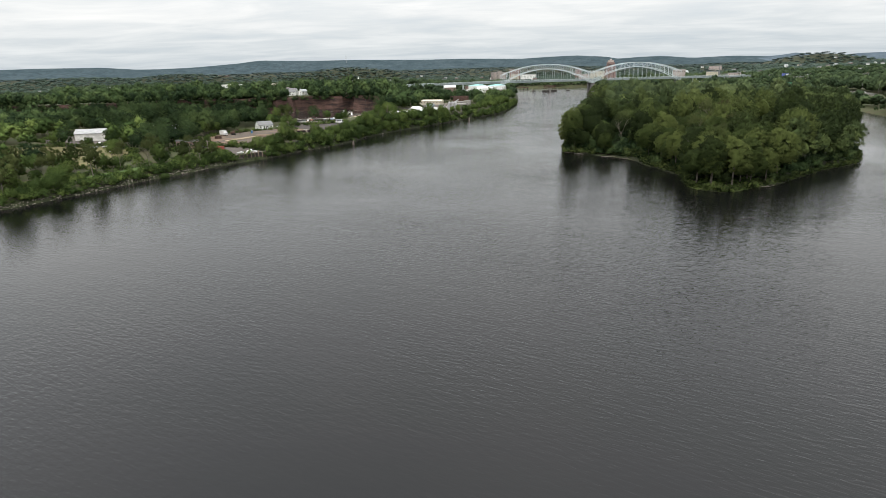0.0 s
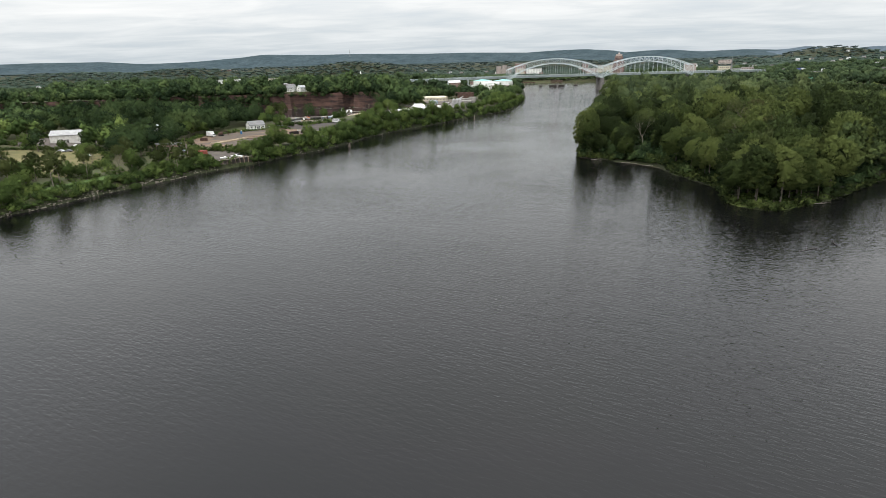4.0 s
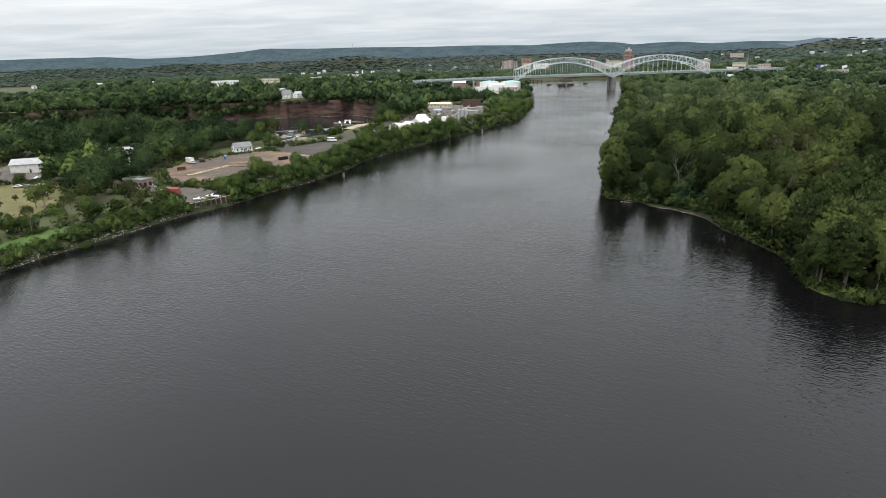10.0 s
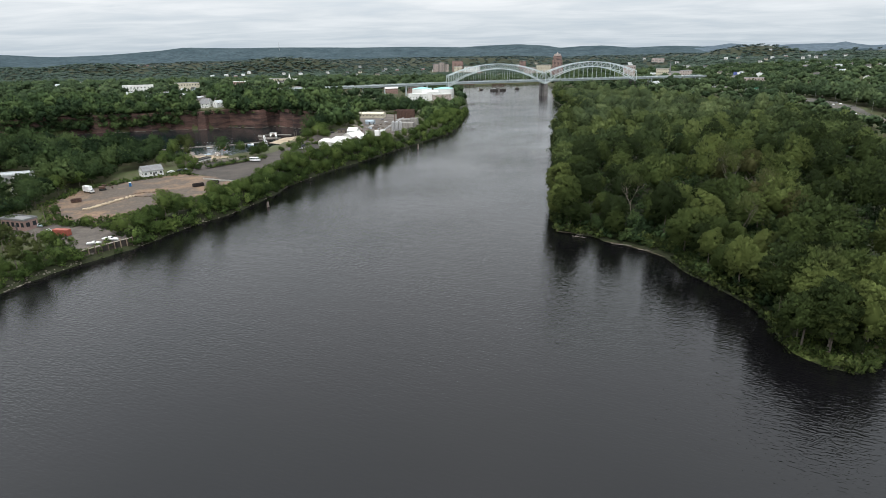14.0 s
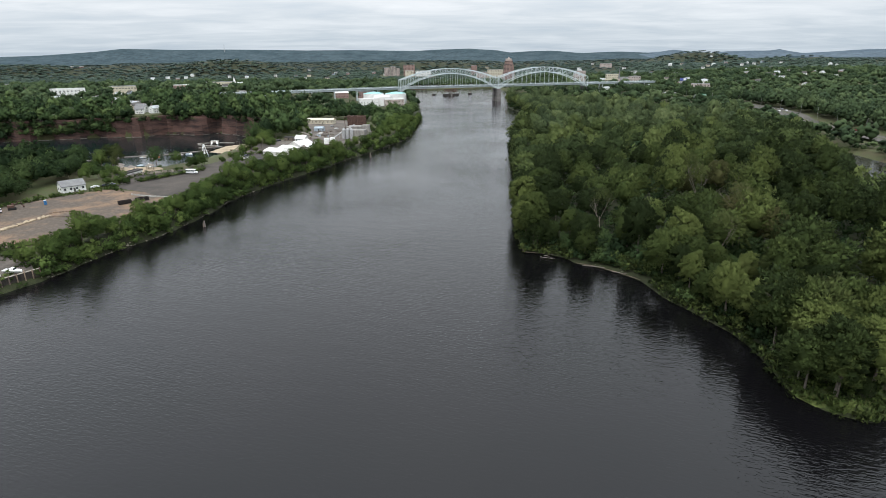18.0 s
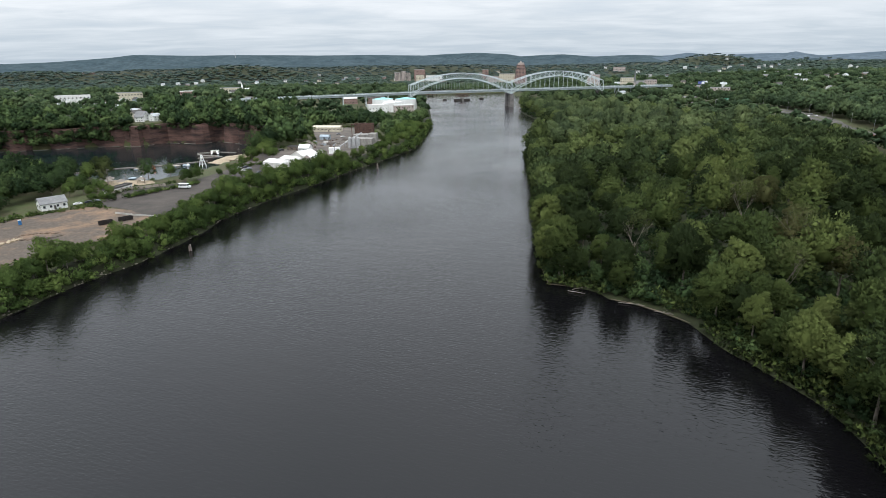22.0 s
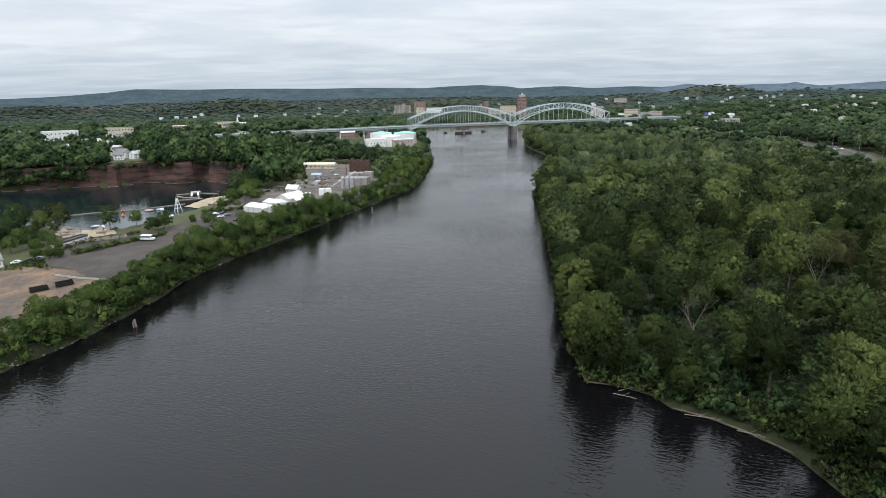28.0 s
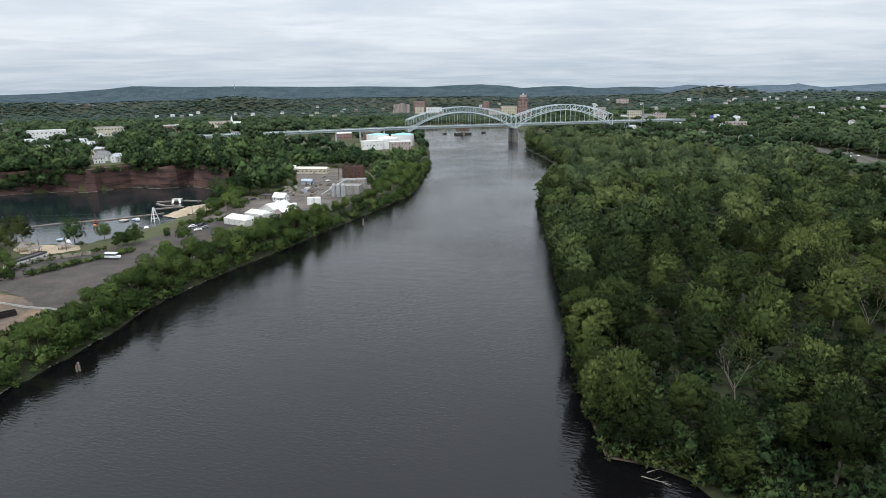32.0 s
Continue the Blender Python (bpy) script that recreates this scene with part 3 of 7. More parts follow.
def joined_woods(name, rng, pts, z, forms, smin, smax, mat, label, category="woods", flat=1.0, swell=None):
    V, F, N, H, n = [], [], [], [], 0
    swell = np.ones(len(pts)) if swell is None else swell
    pick = rng.integers(0, len(forms), len(pts))
    for (x, y), zz, k, sw in zip(pts, z, pick, swell):
        v, f, fn = forms[k]
        a, s = rng.uniform(0, 6.283), rng.uniform(smin, smax) * sw
        c, sn = math.cos(a) * s, math.sin(a) * s
        w = np.empty_like(v)
        w[:, 0], w[:, 1], w[:, 2] = v[:, 0] * c - v[:, 1] * sn + x, v[:, 0] * sn + v[:, 1] * c + y, v[:, 2] * s * flat * rng.uniform(0.78, 1.22) + zz
        g = np.empty_like(fn)
        g[:, 0], g[:, 1], g[:, 2] = (fn[:, 0] * c - fn[:, 1] * sn) / s, (fn[:, 0] * sn + fn[:, 1] * c) / s, fn[:, 2] / flat
        V.append(w)
        F.append(f + n)
        N.append(g)
        H.append(np.full(len(v), rng.uniform(-0.25, 0.21), np.float32))
        n += len(v)
    if not V:
        return None
    ob = link_mesh(name, np.concatenate(V), np.concatenate(F), mat, smooth=True)
    set_facing(ob, np.concatenate(N))
    ob.data.attributes.new("hue", "FLOAT", "POINT").data.foreach_set("value", np.concatenate(H))
    return tagged(ob, label, category, kind="stuff")


rng = np.random.default_rng(7)
isle_tree = TreeKind("tree", 12, 11, 22.5, 7.2, 1.8, 60, 92, 0.55, 1, "leaf", "bark", low=0.6, lobe=0.235, skirt=0.8)


def isle_test(lo, hi, inset):
    return lambda x, y: inside(ISLE, x, y) & (edge_dist(ISLE, x, y) > inset) & (y >= lo) & (y < hi) & ((y > 220) | (x > 128))


def swell_at(x, y):
    """Slow rise and fall of the canopy, from old stands to young ones."""
    return np.clip(0.97 + 0.25 * wob(x, y, 9.5, 0.7), 0.75, 1.2)


WEST = ISLE[1:20]
near_forms = [crown_mesh(np.random.default_rng(200 + k), 20.0 * a, 6.3 * b, 3.5, 40, 46, 0.62, 1, 0.26, 0.3, 0.45) for k, (a, b) in enumerate([(1, 1), (1.15, 0.85), (0.85, 1.25), (1.1, 1.1), (0.8, 0.8), (1.0, 1.3), (1.2, 1.0)])]
pts = spread(rng, 50, 330, 205, 470, 16.2, isle_test(200, 470, 6.0))
west = edge_dist(WEST, pts[:, 0], pts[:, 1], closed=False)
mine = (pts[:, 1] < 268) | ((west < 30) & (pts[:, 1] < 390))
for (x, y), d in zip(pts[mine], edge_dist(ISLE, pts[mine][:, 0], pts[mine][:, 1])):
    s = rng.uniform(0.72, 1.14) * float(swell_at(x, y)) * (0.9 if d < 7 else 1.0)
    isle_tree.plant(x, y, float(ground(x, y)) - 0.2, s, "tall leafy river maple in the dense island wood", "trees of the island wood", rng.uniform(0.82, 1.15))
p = pts[~mine]
joined_woods("island_woods_near", rng, p, ground(p[:, 0], p[:, 1]) - 0.2, near_forms, 0.72, 1.22, "leaf", "dense leafy wood in the heart of the river island", swell=swell_at(p[:, 0], p[:, 1]))
mid_forms = [crown_mesh(np.random.default_rng(40 + k), 20.0 * a, 6.3 * b, 3.5, 24, 22, 0.80, 0, 0.27, 0.3, 0.45, 0.56) for k, (a, b) in enumerate([(1, 1), (1.15, 0.85), (0.85, 1.25), (1.1, 1.1), (0.8, 0.8), (1.0, 1.3)])]
p = spread(rng, 50, 375, 462, 1125, 15.6, isle_test(470, 1200, 4.5))
q = p[p[:, 1] < 640]
joined_woods("island_woods_middle", rng, q, ground(q[:, 0], q[:, 1]) - 0.2, mid_forms, 0.70, 1.24, "leaf_haze_mid", "dense leafy wood in the middle of the river island", swell=swell_at(q[:, 0], q[:, 1]))
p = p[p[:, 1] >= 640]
joined_woods("island_woods", rng, p, ground(p[:, 0], p[:, 1]) - 0.2, mid_forms, 0.70, 1.24, "leaf_haze_far", "dense leafy wood covering the long river island", swell=swell_at(p[:, 0], p[:, 1]))
sere_tree = TreeKind("tree", 3, 13, 21.5, 6.0, 4.0, 52, 70, 0.44, 1, "leaf_brown", "pale_bark", low=0.4, lobe=0.17, skirt=0.5)
for x, y, s in [(166, 384, 1.02), (139, 334, 1.0), (134, 318, 1.04), (137, 302, 0.92), (151, 388, 0.95), (156, 350, 1.0)]:
    sere_tree.plant(x, y, float(ground(x, y)) - 0.2, s, "sparse tree with brownish seed-laden crown in the island wood", "trees of the island wood")
for x, y, s in [(104, 220, 0.24), (109, 231, 0.75), (119, 235, 0.85), (109, 237, 0.9), (126, 239, 0.85), (100, 231, 0.8), (104, 243, 0.95), (117, 244, 1.0)]:
    isle_tree.plant(x, y, float(ground(x, y)) - 0.3, s, "leafy maple at the grassy island tip", "trees of the island wood")
# trees that lean out over the island's edge
ring = np.concatenate([ISLE[1:], ISLE[:2]])
seg = np.diff(ring, axis=0)
cum = np.r_[0, np.cumsum(np.linalg.norm(seg, axis=1))]
q_ = np.arange(0, cum[-1], 7.2) + rng.uniform(-2.5, 2.5, len(np.arange(0, cum[-1], 7.2)))
ex_, ey_ = np.interp(q_, cum, ring[:, 0]), np.interp(q_, cum, ring[:, 1])
dx_, dy_ = np.interp(q_ + 1, cum, ring[:, 0]) - ex_, np.interp(q_ + 1, cum, ring[:, 1]) - ey_
nl_ = np.hypot(dx_, dy_) + 1e-9
side_ = rng.uniform(2.6, 6.6, len(ex_))[:, None]
ex_, ey_, dx_, dy_, nl_ = (v_[:, None] for v_ in (ex_, ey_, dx_, dy_, nl_))
ep = np.concatenate([ex_ + dy_ / nl_ * 1.8, ey_ - dx_ / nl_ * 1.8], 1)
inner = np.where(inside(ISLE, ep[:, 0], ep[:, 1])[:, None], 1.0, -1.0)
ep = np.concatenate([ex_ + inner * dy_ / nl_ * side_, ey_ - inner * dx_ / nl_ * side_], 1)
ok_ = (ep[:, 1] > 220) & ~((ep[:, 1] > 297) & (ep[:, 1] < 319) & (ep[:, 0] < 100))
ep = ep[ok_]
near_ = (ep[:, 1] < 420) & (ep[:, 0] < 135)
for x, y in ep[near_]:
    isle_tree.plant(x, y, float(ground(x, y)) - 0.6, rng.uniform(0.55, 1.0), "leafy maple leaning over the island shore", "trees along the island shore", rng.uniform(0.85, 1.1))
p = ep[~near_]
joined_woods("island_edge_woods", rng, p, ground(p[:, 0], p[:, 1]) - 0.6, mid_forms, 0.6, 1.05, "leaf_haze_mid", "leafy trees leaning over the far island shore")
shrub_forms = [crown_mesh(np.random.default_rng(90 + k), 6.0, 3.4, -0.4, 9, 20, 0.6, 0, 0.36, 0.95) for k in range(5)]
p = spread(rng, 50, 375, 222, 1120, 4.6, lambda x, y: inside(ISLE, x, y) & (edge_dist(ISLE, x, y) > 1.8) & (edge_dist(ISLE, x, y) < 6) & ((y > 338) | (x > 110) | (y < 292) | (edge_dist(ISLE, x, y) > 1.7)) & ((y > 232) | (x > 135)))
joined_woods("shore_shrubs", rng, p, ground(p[:, 0], p[:, 1]) - 0.2, shrub_forms, 0.4, 1.0, "leaf_dark", "low shrubs hanging over the island shore", "shrubs")

p = spread(rng, 50, 330, 222, 480, 8.6, isle_test(222, 480, 4))
joined_woods("island_undergrowth", rng, p, ground(p[:, 0], p[:, 1]) - 0.3, shrub_forms, 0.7, 1.1, "leaf_dark", "dark undergrowth below the island trees", "undergrowth")
p = spread(rng, 55, 150, 226, 345, 3.3, lambda x, y: inside(ISLE, x, y) & (edge_dist(ISLE, x, y) > 1.5) & ((y > 236) | (x > 125)))
joined_woods("island_brambles", rng, p, ground(p[:, 0], p[:, 1]) - 0.3, shrub_forms, 0.25, 0.6, "leaf_dark", "dark brambles on the floor of the island wood", "undergrowth")
weed_forms = [crown_mesh(np.random.default_rng(95 + k), 1.9, 1.5, -0.3, 4, 11, 0.55, 0, 0.5, 0.9, core=0) for k in range(5)]
q_ = np.arange(0, cum[-1], 1.1)
wp = np.stack([np.interp(q_, cum, ring[:, 0]), np.interp(q_, cum, ring[:, 1])], 1)
inw = np.array([(110.0, y_) if y_ < 300 else (190.0, y_ + 20) for y_ in wp[:, 1]]) - wp
wp = wp + inw / np.linalg.norm(inw, axis=1)[:, None] * rng.uniform(-0.4, 1.6, (len(wp), 1))
wp = wp[(wp[:, 1] < 700) & ~((wp[:, 1] > 294) & (wp[:, 1] < 324) & (wp[:, 0] < 112)) & ((wp[:, 1] > 232) | (rng.uniform(0, 1, len(wp)) < 0.4))]
wq = spread(rng, 55, 115, 255, 336, 1.7, lambda x, y: inside(ISLE, x, y) & (edge_dist(ISLE, x, y) > np.where((y > 290) & (y < 325), 2.4, 1.4)) & (edge_dist(ISLE, x, y) < 8))
wp = np.concatenate([wp, wq])
joined_woods("shore_weeds", rng, wp, np.maximum(ground(wp[:, 0], wp[:, 1]), 0.0), weed_forms, 0.6, 1.4, "leaf", "weeds and grass along the island shore", "weeds")

low_forms = [crown_mesh(np.random.default_rng(60 + k), 15, 7.4, 0.5, 10, 2, 0.9, 0, 0.33, 0.6, 0.5, 0.95) for k in range(5)]
p = spread(rng, 50, 375, 470, 1110, 11.5, isle_test(470, 1200, 5.0))
joined_woods("island_saplings", rng, p, ground(p[:, 0], p[:, 1]) - 0.3, low_forms, 0.42, 0.7, "leaf_dark", "dark saplings filling the gaps of the island wood", "undergrowth")

# ------------------------------------------------------------ clearings and surfaces on the left bank
DIRT = np.array([(-190, 384), (-193, 420), (-172, 446), (-150, 462), (-128, 450), (-109, 430), (-114, 402), (-128, 378), (-143, 356), (-158, 352), (-172, 362)], float)
PARK = np.array([(-109, 430), (-128, 450), (-150, 466), (-153, 482), (-151, 502), (-131, 513), (-117, 533), (-106, 572), (-87, 586), (-76, 572), (-84, 547), (-84, 514), (-86, 484), (-96, 464), (-104, 446)], float)
YARD = np.array([(-106, 572), (-101, 640), (-98, 675), (-80, 662), (-64, 720), (-78, 800), (-60, 838), (-24, 835), (-8, 770), (0, 700), (2, 655), (-22, 604), (-46, 572), (-62, 566), (-87, 586)], float)
BULK = np.array([(-134, 314), (-123.5, 331), (-133, 344), (-150, 350), (-172, 354), (-188, 348), (-182, 336), (-158, 336), (-143, 322)], float)
FIELD = np.array([(-310, 340), (-277, 356), (-229, 360), (-203, 330), (-192, 300), (-192, 278), (-206, 276), (-222, 290), (-262, 300), (-310, 316)], float)
LAWN = np.array([(-184, 250), (-179, 262), (-171, 282), (-163, 284), (-158, 268), (-170, 248), (-178, 240)], float)
BARN = np.array([(-300, 375), (-300, 425), (-262, 425), (-240, 395), (-246, 366), (-262, 358)], float)
SAND1 = np.array([(-138, 622), (-135, 640), (-132, 656), (-119, 668), (-108, 664), (-104, 640), (-106, 618), (-112, 606), (-124, 611)], float)
SAND2 = np.array([(-172, 536), (-146, 530), (-140, 520), (-152, 512), (-166, 516), (-176, 526)], float)
WORK = np.array([(-264, 436), (-238, 420), (-228, 398), (-208, 400), (-212, 420), (-222, 430), (-232, 452), (-240, 466), (-264, 466)], float)
HOUSE = np.array([(-184, 450), (-160, 450), (-160, 482), (-184, 482)], float)
ROAD_C = np.array([(390, 420), (430, 590), (454, 684), (487, 770), (509, 868), (512, 945), (498, 1010), (478, 1080), (456, 1180), (452, 1290)], float)


def fine_line(line, step):
    line = np.asarray(line, float)
    s = np.r_[0, np.cumsum(np.linalg.norm(np.diff(line, axis=0), axis=1))]
    q = np.linspace(0, s[-1], max(2, int(s[-1] / step)))
    return np.stack([np.interp(q, s, line[:, 0]), np.interp(q, s, line[:, 1])], 1)


def sheet(name, poly, mat, lift, label, category, least=-99):
    """A draped surface a hand over the ground, cut to the outline."""
    bm = nb()
    ring_ = fine_line(np.concatenate([poly, poly[:1]]), 2.2)[:-1]
    ring_ = ring_ + 1.5 * np.stack([wob(ring_[:, 0], ring_[:, 1], 1.7, 0.3), wob(ring_[:, 0], ring_[:, 1], 1.9, 2.3)], 1)
    vs = [bm.verts.new((x, y, 0)) for x, y in ring_]
    bm.faces.new(vs)
    lo, hi = poly.min(0), poly.max(0)
    for ax in (0, 1):
        step = 5.0
        for v in np.arange(lo[ax] + step, hi[ax], step):
            co, no = [0, 0, 0], [0, 0, 0]
            co[ax], no[ax] = float(v), 1
            bmesh.ops.bisect_plane(bm, geom=bm.verts[:] + bm.edges[:] + bm.faces[:], plane_co=co, plane_no=no)
    xy = np.array([v.co[:2] for v in bm.verts])
    for v, z in zip(bm.verts, ground(xy[:, 0], xy[:, 1])):
        v.co.z = max(z, least) + lift
    return tagged(part(name, bm, mat, None), label, category, kind="structure")


def strip(name, line, width, mat, lift, label, category, offset=0.0, zs=None):
    line = np.asarray(line, float)
    d = np.gradient(line, axis=0)
    d /= np.linalg.norm(d, axis=1)[:, None]
    nrm = np.stack([d[:, 1], -d[:, 0]], 1)
    n = len(line)
    c = line + nrm * offset
    z = ground(c[:, 0], c[:, 1]) + lift if zs is None else np.full(n, zs)
    v = np.concatenate([np.c_[c - nrm * width / 2, z], np.c_[c + nrm * width / 2, z]])
    f = [(i, n + i, n + i + 1, i + 1) for i in range(n - 1)]
    return tagged(link_mesh(name, v, f, mat), label, category, kind="structure")


sheet("ground_dirt", DIRT, "dirt", 0.15, "bare reddish dirt lot with tyre tracks", "dirt lot")
sheet("pavement_lot", PARK, "lot", 0.15, "worn grey asphalt parking lot by the quarry", "parking lot")
sheet("pavement_yard", YARD, "gravel", 0.12, "grey gravel yard of the concrete plant", "yard")
sheet("ground_landing", BULK, "gravel", 0.15, "gravel boat yard behind the bulkhead", "yard")
sheet("ground_field", FIELD, "field", 0.15, "dry straw-coloured mown field", "field")
sheet("ground_tip", np.array([(92, 224), (96, 218.5), (101, 215.5), (109, 217.5), (115, 222), (110, 227), (103, 229), (95, 229)], float), "tip_grass", 0.12, "bright green grass on the island tip", "grass")
sheet("ground_lawn", LAWN, "lawn", 0.15, "bright green strip of lawn on the bank", "lawn")
sheet("ground_barnyard", BARN, "gravel", 0.13, "gravel yard round the white barn", "yard")
sheet("ground_beach", SAND1, "sand", 0.35, "pale sand beach at the quarry water", "beach", 2.9)
sheet("ground_playsand", SAND2, "sand", 0.3, "pale sand area by the quarry shore", "beach")
road_line = fine_line(ROAD_C, 12)
strip("road", road_line, 26, "asphalt", 1.2, "grey divided highway along the far bank", "highway")
strip("ground_mudbank", fine_line(ISLE[7:11], 1.5), 1.5, "mud", 0.35, "pale muddy beach on the island shore", "shore", offset=0.7, zs=0.24)
strip("ground_mudshore", fine_line(ISLE[12:15], 1.5), 1.0, "mud", 0.35, "narrow muddy strip of island shore", "shore", offset=0.3, zs=0.2)


def clear_of(x, y, polys, margin):
    ok = np.ones(np.shape(x), bool)
    for pl in polys:
        ok &= ~inside(pl, x, y) & (edge_dist(pl, x, y) > margin)
    return ok


OPEN = [WORK, DIRT, PARK, YARD, BULK, FIELD, LAWN, BARN, SAND1, SAND2, HOUSE, QUARRY]
bank_d = lambda x, y: np.interp(y, LB[:, 0], LB[:, 1]) - x
road_d = lambda x, y: edge_dist(ROAD_C, x, y, closed=False)
land_r = lambda x, y: x - np.interp(y, RB[:, 0], RB[:, 1])

# low shrubs that overhang the water along the left bank
ys_ = np.arange(334, 905, 1.7)
ys_ = ys_ + rng.uniform(-1, 1, len(ys_))
xs_ = np.interp(ys_, LB[:, 0], LB[:, 1]) - rng.uniform(-0.9, 2.8, len(ys_))
p = np.stack([xs_, ys_], 1)
joined_woods("bank_shrubs", rng, p, ground(p[:, 0], p[:, 1]) - 0.5, shrub_forms, 0.55, 1.05, "leaf2", "green shrubs hanging over the rocky river bank", "shrubs")
p = np.stack([rng.uniform(90, 122, 700), rng.uniform(213.5, 232, 700)], 1)
p = p[inside(ISLE, p[:, 0], p[:, 1])]
joined_woods("tip_weeds", rng, p, ground(p[:, 0], p[:, 1]) - 0.2, weed_forms, 0.25, 0.6, "leaf2", "tall green weeds on the island tip", "weeds")
ys_ = np.repeat(np.arange(190, 331, 1.5), 3)
ys_ = ys_ + rng.uniform(-1.5, 1.5, len(ys_))
xs_ = np.interp(ys_, LB[:, 0], LB[:, 1]) - 1.6 - rng.uniform(0, 1, len(ys_)) ** 1.6 * 32
keep_ = clear_of(xs_, ys_, [LAWN, BULK, FIELD], 0.5)
xs_, ys_ = xs_[keep_], ys_[keep_]
p = np.stack([xs_, ys_], 1)
joined_woods("bank_weeds", rng, p, ground(p[:, 0], p[:, 1]) - 0.3, shrub_forms, 0.2, 0.75, "leaf2", "weeds and low shrubs on the rough bank", "shrubs")
ys_ = np.arange(188, 313, 0.8)
xs_ = np.interp(ys_, LB[:, 0], LB[:, 1]) - 0.3 - rng.uniform(0, 1, len(ys_)) * 5.5
p = np.stack([xs_, ys_], 1)
joined_woods("bank_brush", rng, p, ground(p[:, 0], p[:, 1]) - 0.3, shrub_forms, 0.22, 0.7, "leaf2", "tangled brush on the rocks along the water", "shrubs")
# trees along the near left bank, each its own thing
bush = TreeKind("bush", 8, 21, 7.5, 4.1, -0.3, 26, 52, 0.44, 1, "leaf2", "bark", low=0.95, lobe=0.29)
bank_tree = TreeKind("tree", 6, 31, 13.0, 5.0, 1.6, 30, 50, 0.46, 1, "leaf2", "bark", low=0.6, lobe=0.30)
thin_tree = TreeKind("tree", 5, 35, 14.0, 3.4, 4.0, 14, 34, 0.6, 1, "leaf_pale", "pale_bark", low=0.2, lobe=0.32)
dark_tree = TreeKind("tree", 6, 41, 17.0, 6.4, 1.0, 32, 50, 0.52, 1, "leaf_dark", "bark", low=0.8, lobe=0.30)

G = lambda x, y: float(ground(x, y))
for x, y in spread(rng, -130, -20, 336, 575, 5.6, lambda x, y: (bank_d(x, y) > 0.7) & (bank_d(x, y) < 13.5) & (y > 337) & clear_of(x, y, [PARK, DIRT, YARD], 0.5)):
    if rng.uniform() < 0.45 and bank_d(x, y) > 2.2 and y > 352:
        bank_tree.plant(x, y, G(x, y) - 0.4, rng.uniform(0.58, 1.02) * (0.68 if 395 < y < 445 else 1.0), "leafy green tree among bushes on the river bank", "trees along the river bank", rng.uniform(0.85, 1.2))
    else:
        bush.plant(x, y, G(x, y) - 0.4, rng.uniform(0.55, 1.0) if bank_d(x, y) > 7 else rng.uniform(0.6, 1.25), "dense green bush on the rocky river bank", "bushes along the river bank", rng.uniform(0.8, 1.25))
for x, y in spread(rng, -60, 60, 500, 800, 8.5, lambda x, y: (bank_d(x, y) > 3) & (bank_d(x, y) < 26) & (y > 520) & clear_of(x, y, [PARK, YARD], 1.0)):
    bank_tree.plant(x, y, G(x, y) - 0.3, rng.uniform(0.5, 0.8) if y < 720 else rng.uniform(0.65, 1.1), "leafy green tree leaning over the river bank", "trees along the river bank")
for x, y in spread(rng, -260, -130, 150, 336, 8.0, lambda x, y: (bank_d(x, y) > 2) & (bank_d(x, y) < 60) & clear_of(x, y, [LAWN, FIELD, BULK], 2.0)):
    k = rng.uniform()
    d = bank_d(x, y)
    if (d > 10 and rng.uniform() < 0.74) or (d < 26 and 222 < y < 286 and rng.uniform() < 0.75):
        continue
    if k < 0.36 or (d > 18 and k < 0.5):
        bush.plant(x, y, G(x, y) - 0.3, rng.uniform(0.45, 0.9), "green bush on the rough grassy bank", "bushes on the grassy bank")
    elif k < 0.68:
        thin_tree.plant(x, y, G(x, y) - 0.3, rng.uniform(0.7, 1.05), "thin pale-leaved tree on the grassy bank", "thin trees on the grassy bank")
    elif k < 0.9:
        bank_tree.plant(x, y, G(x, y) - 0.3, rng.uniform(0.55, 0.85), "leafy tree on the grassy bank", "trees on the grassy bank")
GROVE = []
CLUMP = np.array([(-420, 375), (-300, 428), (-240, 425), (-236, 398), (-198, 380), (-196, 425), (-188, 452), (-190, 500), (-196, 540), (-330, 586), (-430, 596), (-640, 640), (-640, 480)], float)
for x, y in spread(rng, -640, -180, 375, 600, 9.5, lambda x, y: inside(CLUMP, x, y) & clear_of(x, y, OPEN, 3)):
    GROVE.append((x, y))
grove_forms = [crown_mesh(np.random.default_rng(170 + k), 17 * a, 6.4 * b, 1.0, 24, 26, 0.75, 0, 0.30, 0.8) for k, (a, b) in enumerate([(1, 1), (1.1, 0.9), (0.9, 1.15), (0.8, 0.85)])]
GROVE = np.array(GROVE)
far_g = GROVE[GROVE[:, 0] < -330]
GROVE = GROVE[GROVE[:, 0] >= -330]
forms15 = [crown_mesh(np.random.default_rng(140 + k), 15, 6.2, 0.5, 14, 9, 0.8, 0, 0.34, 0.6, 0.6, 0.9) for k in range(6)]
joined_woods("quarry_grove_far", rng, far_g, ground(far_g[:, 0], far_g[:, 1]) - 0.3, forms15, 0.45, 0.85, "leaf_dark", "dark trees on the south shore of the quarry")
joined_woods("quarry_grove", rng, GROVE, ground(GROVE[:, 0], GROVE[:, 1]) - 0.3, grove_forms, 0.65, 1.08, "leaf_dark", "tall dark green grove beside the quarry", swell=np.clip(1 + 0.35 * wob(GROVE[:, 0], GROVE[:, 1], 7.0, 0.4), 0.65, 1.3))
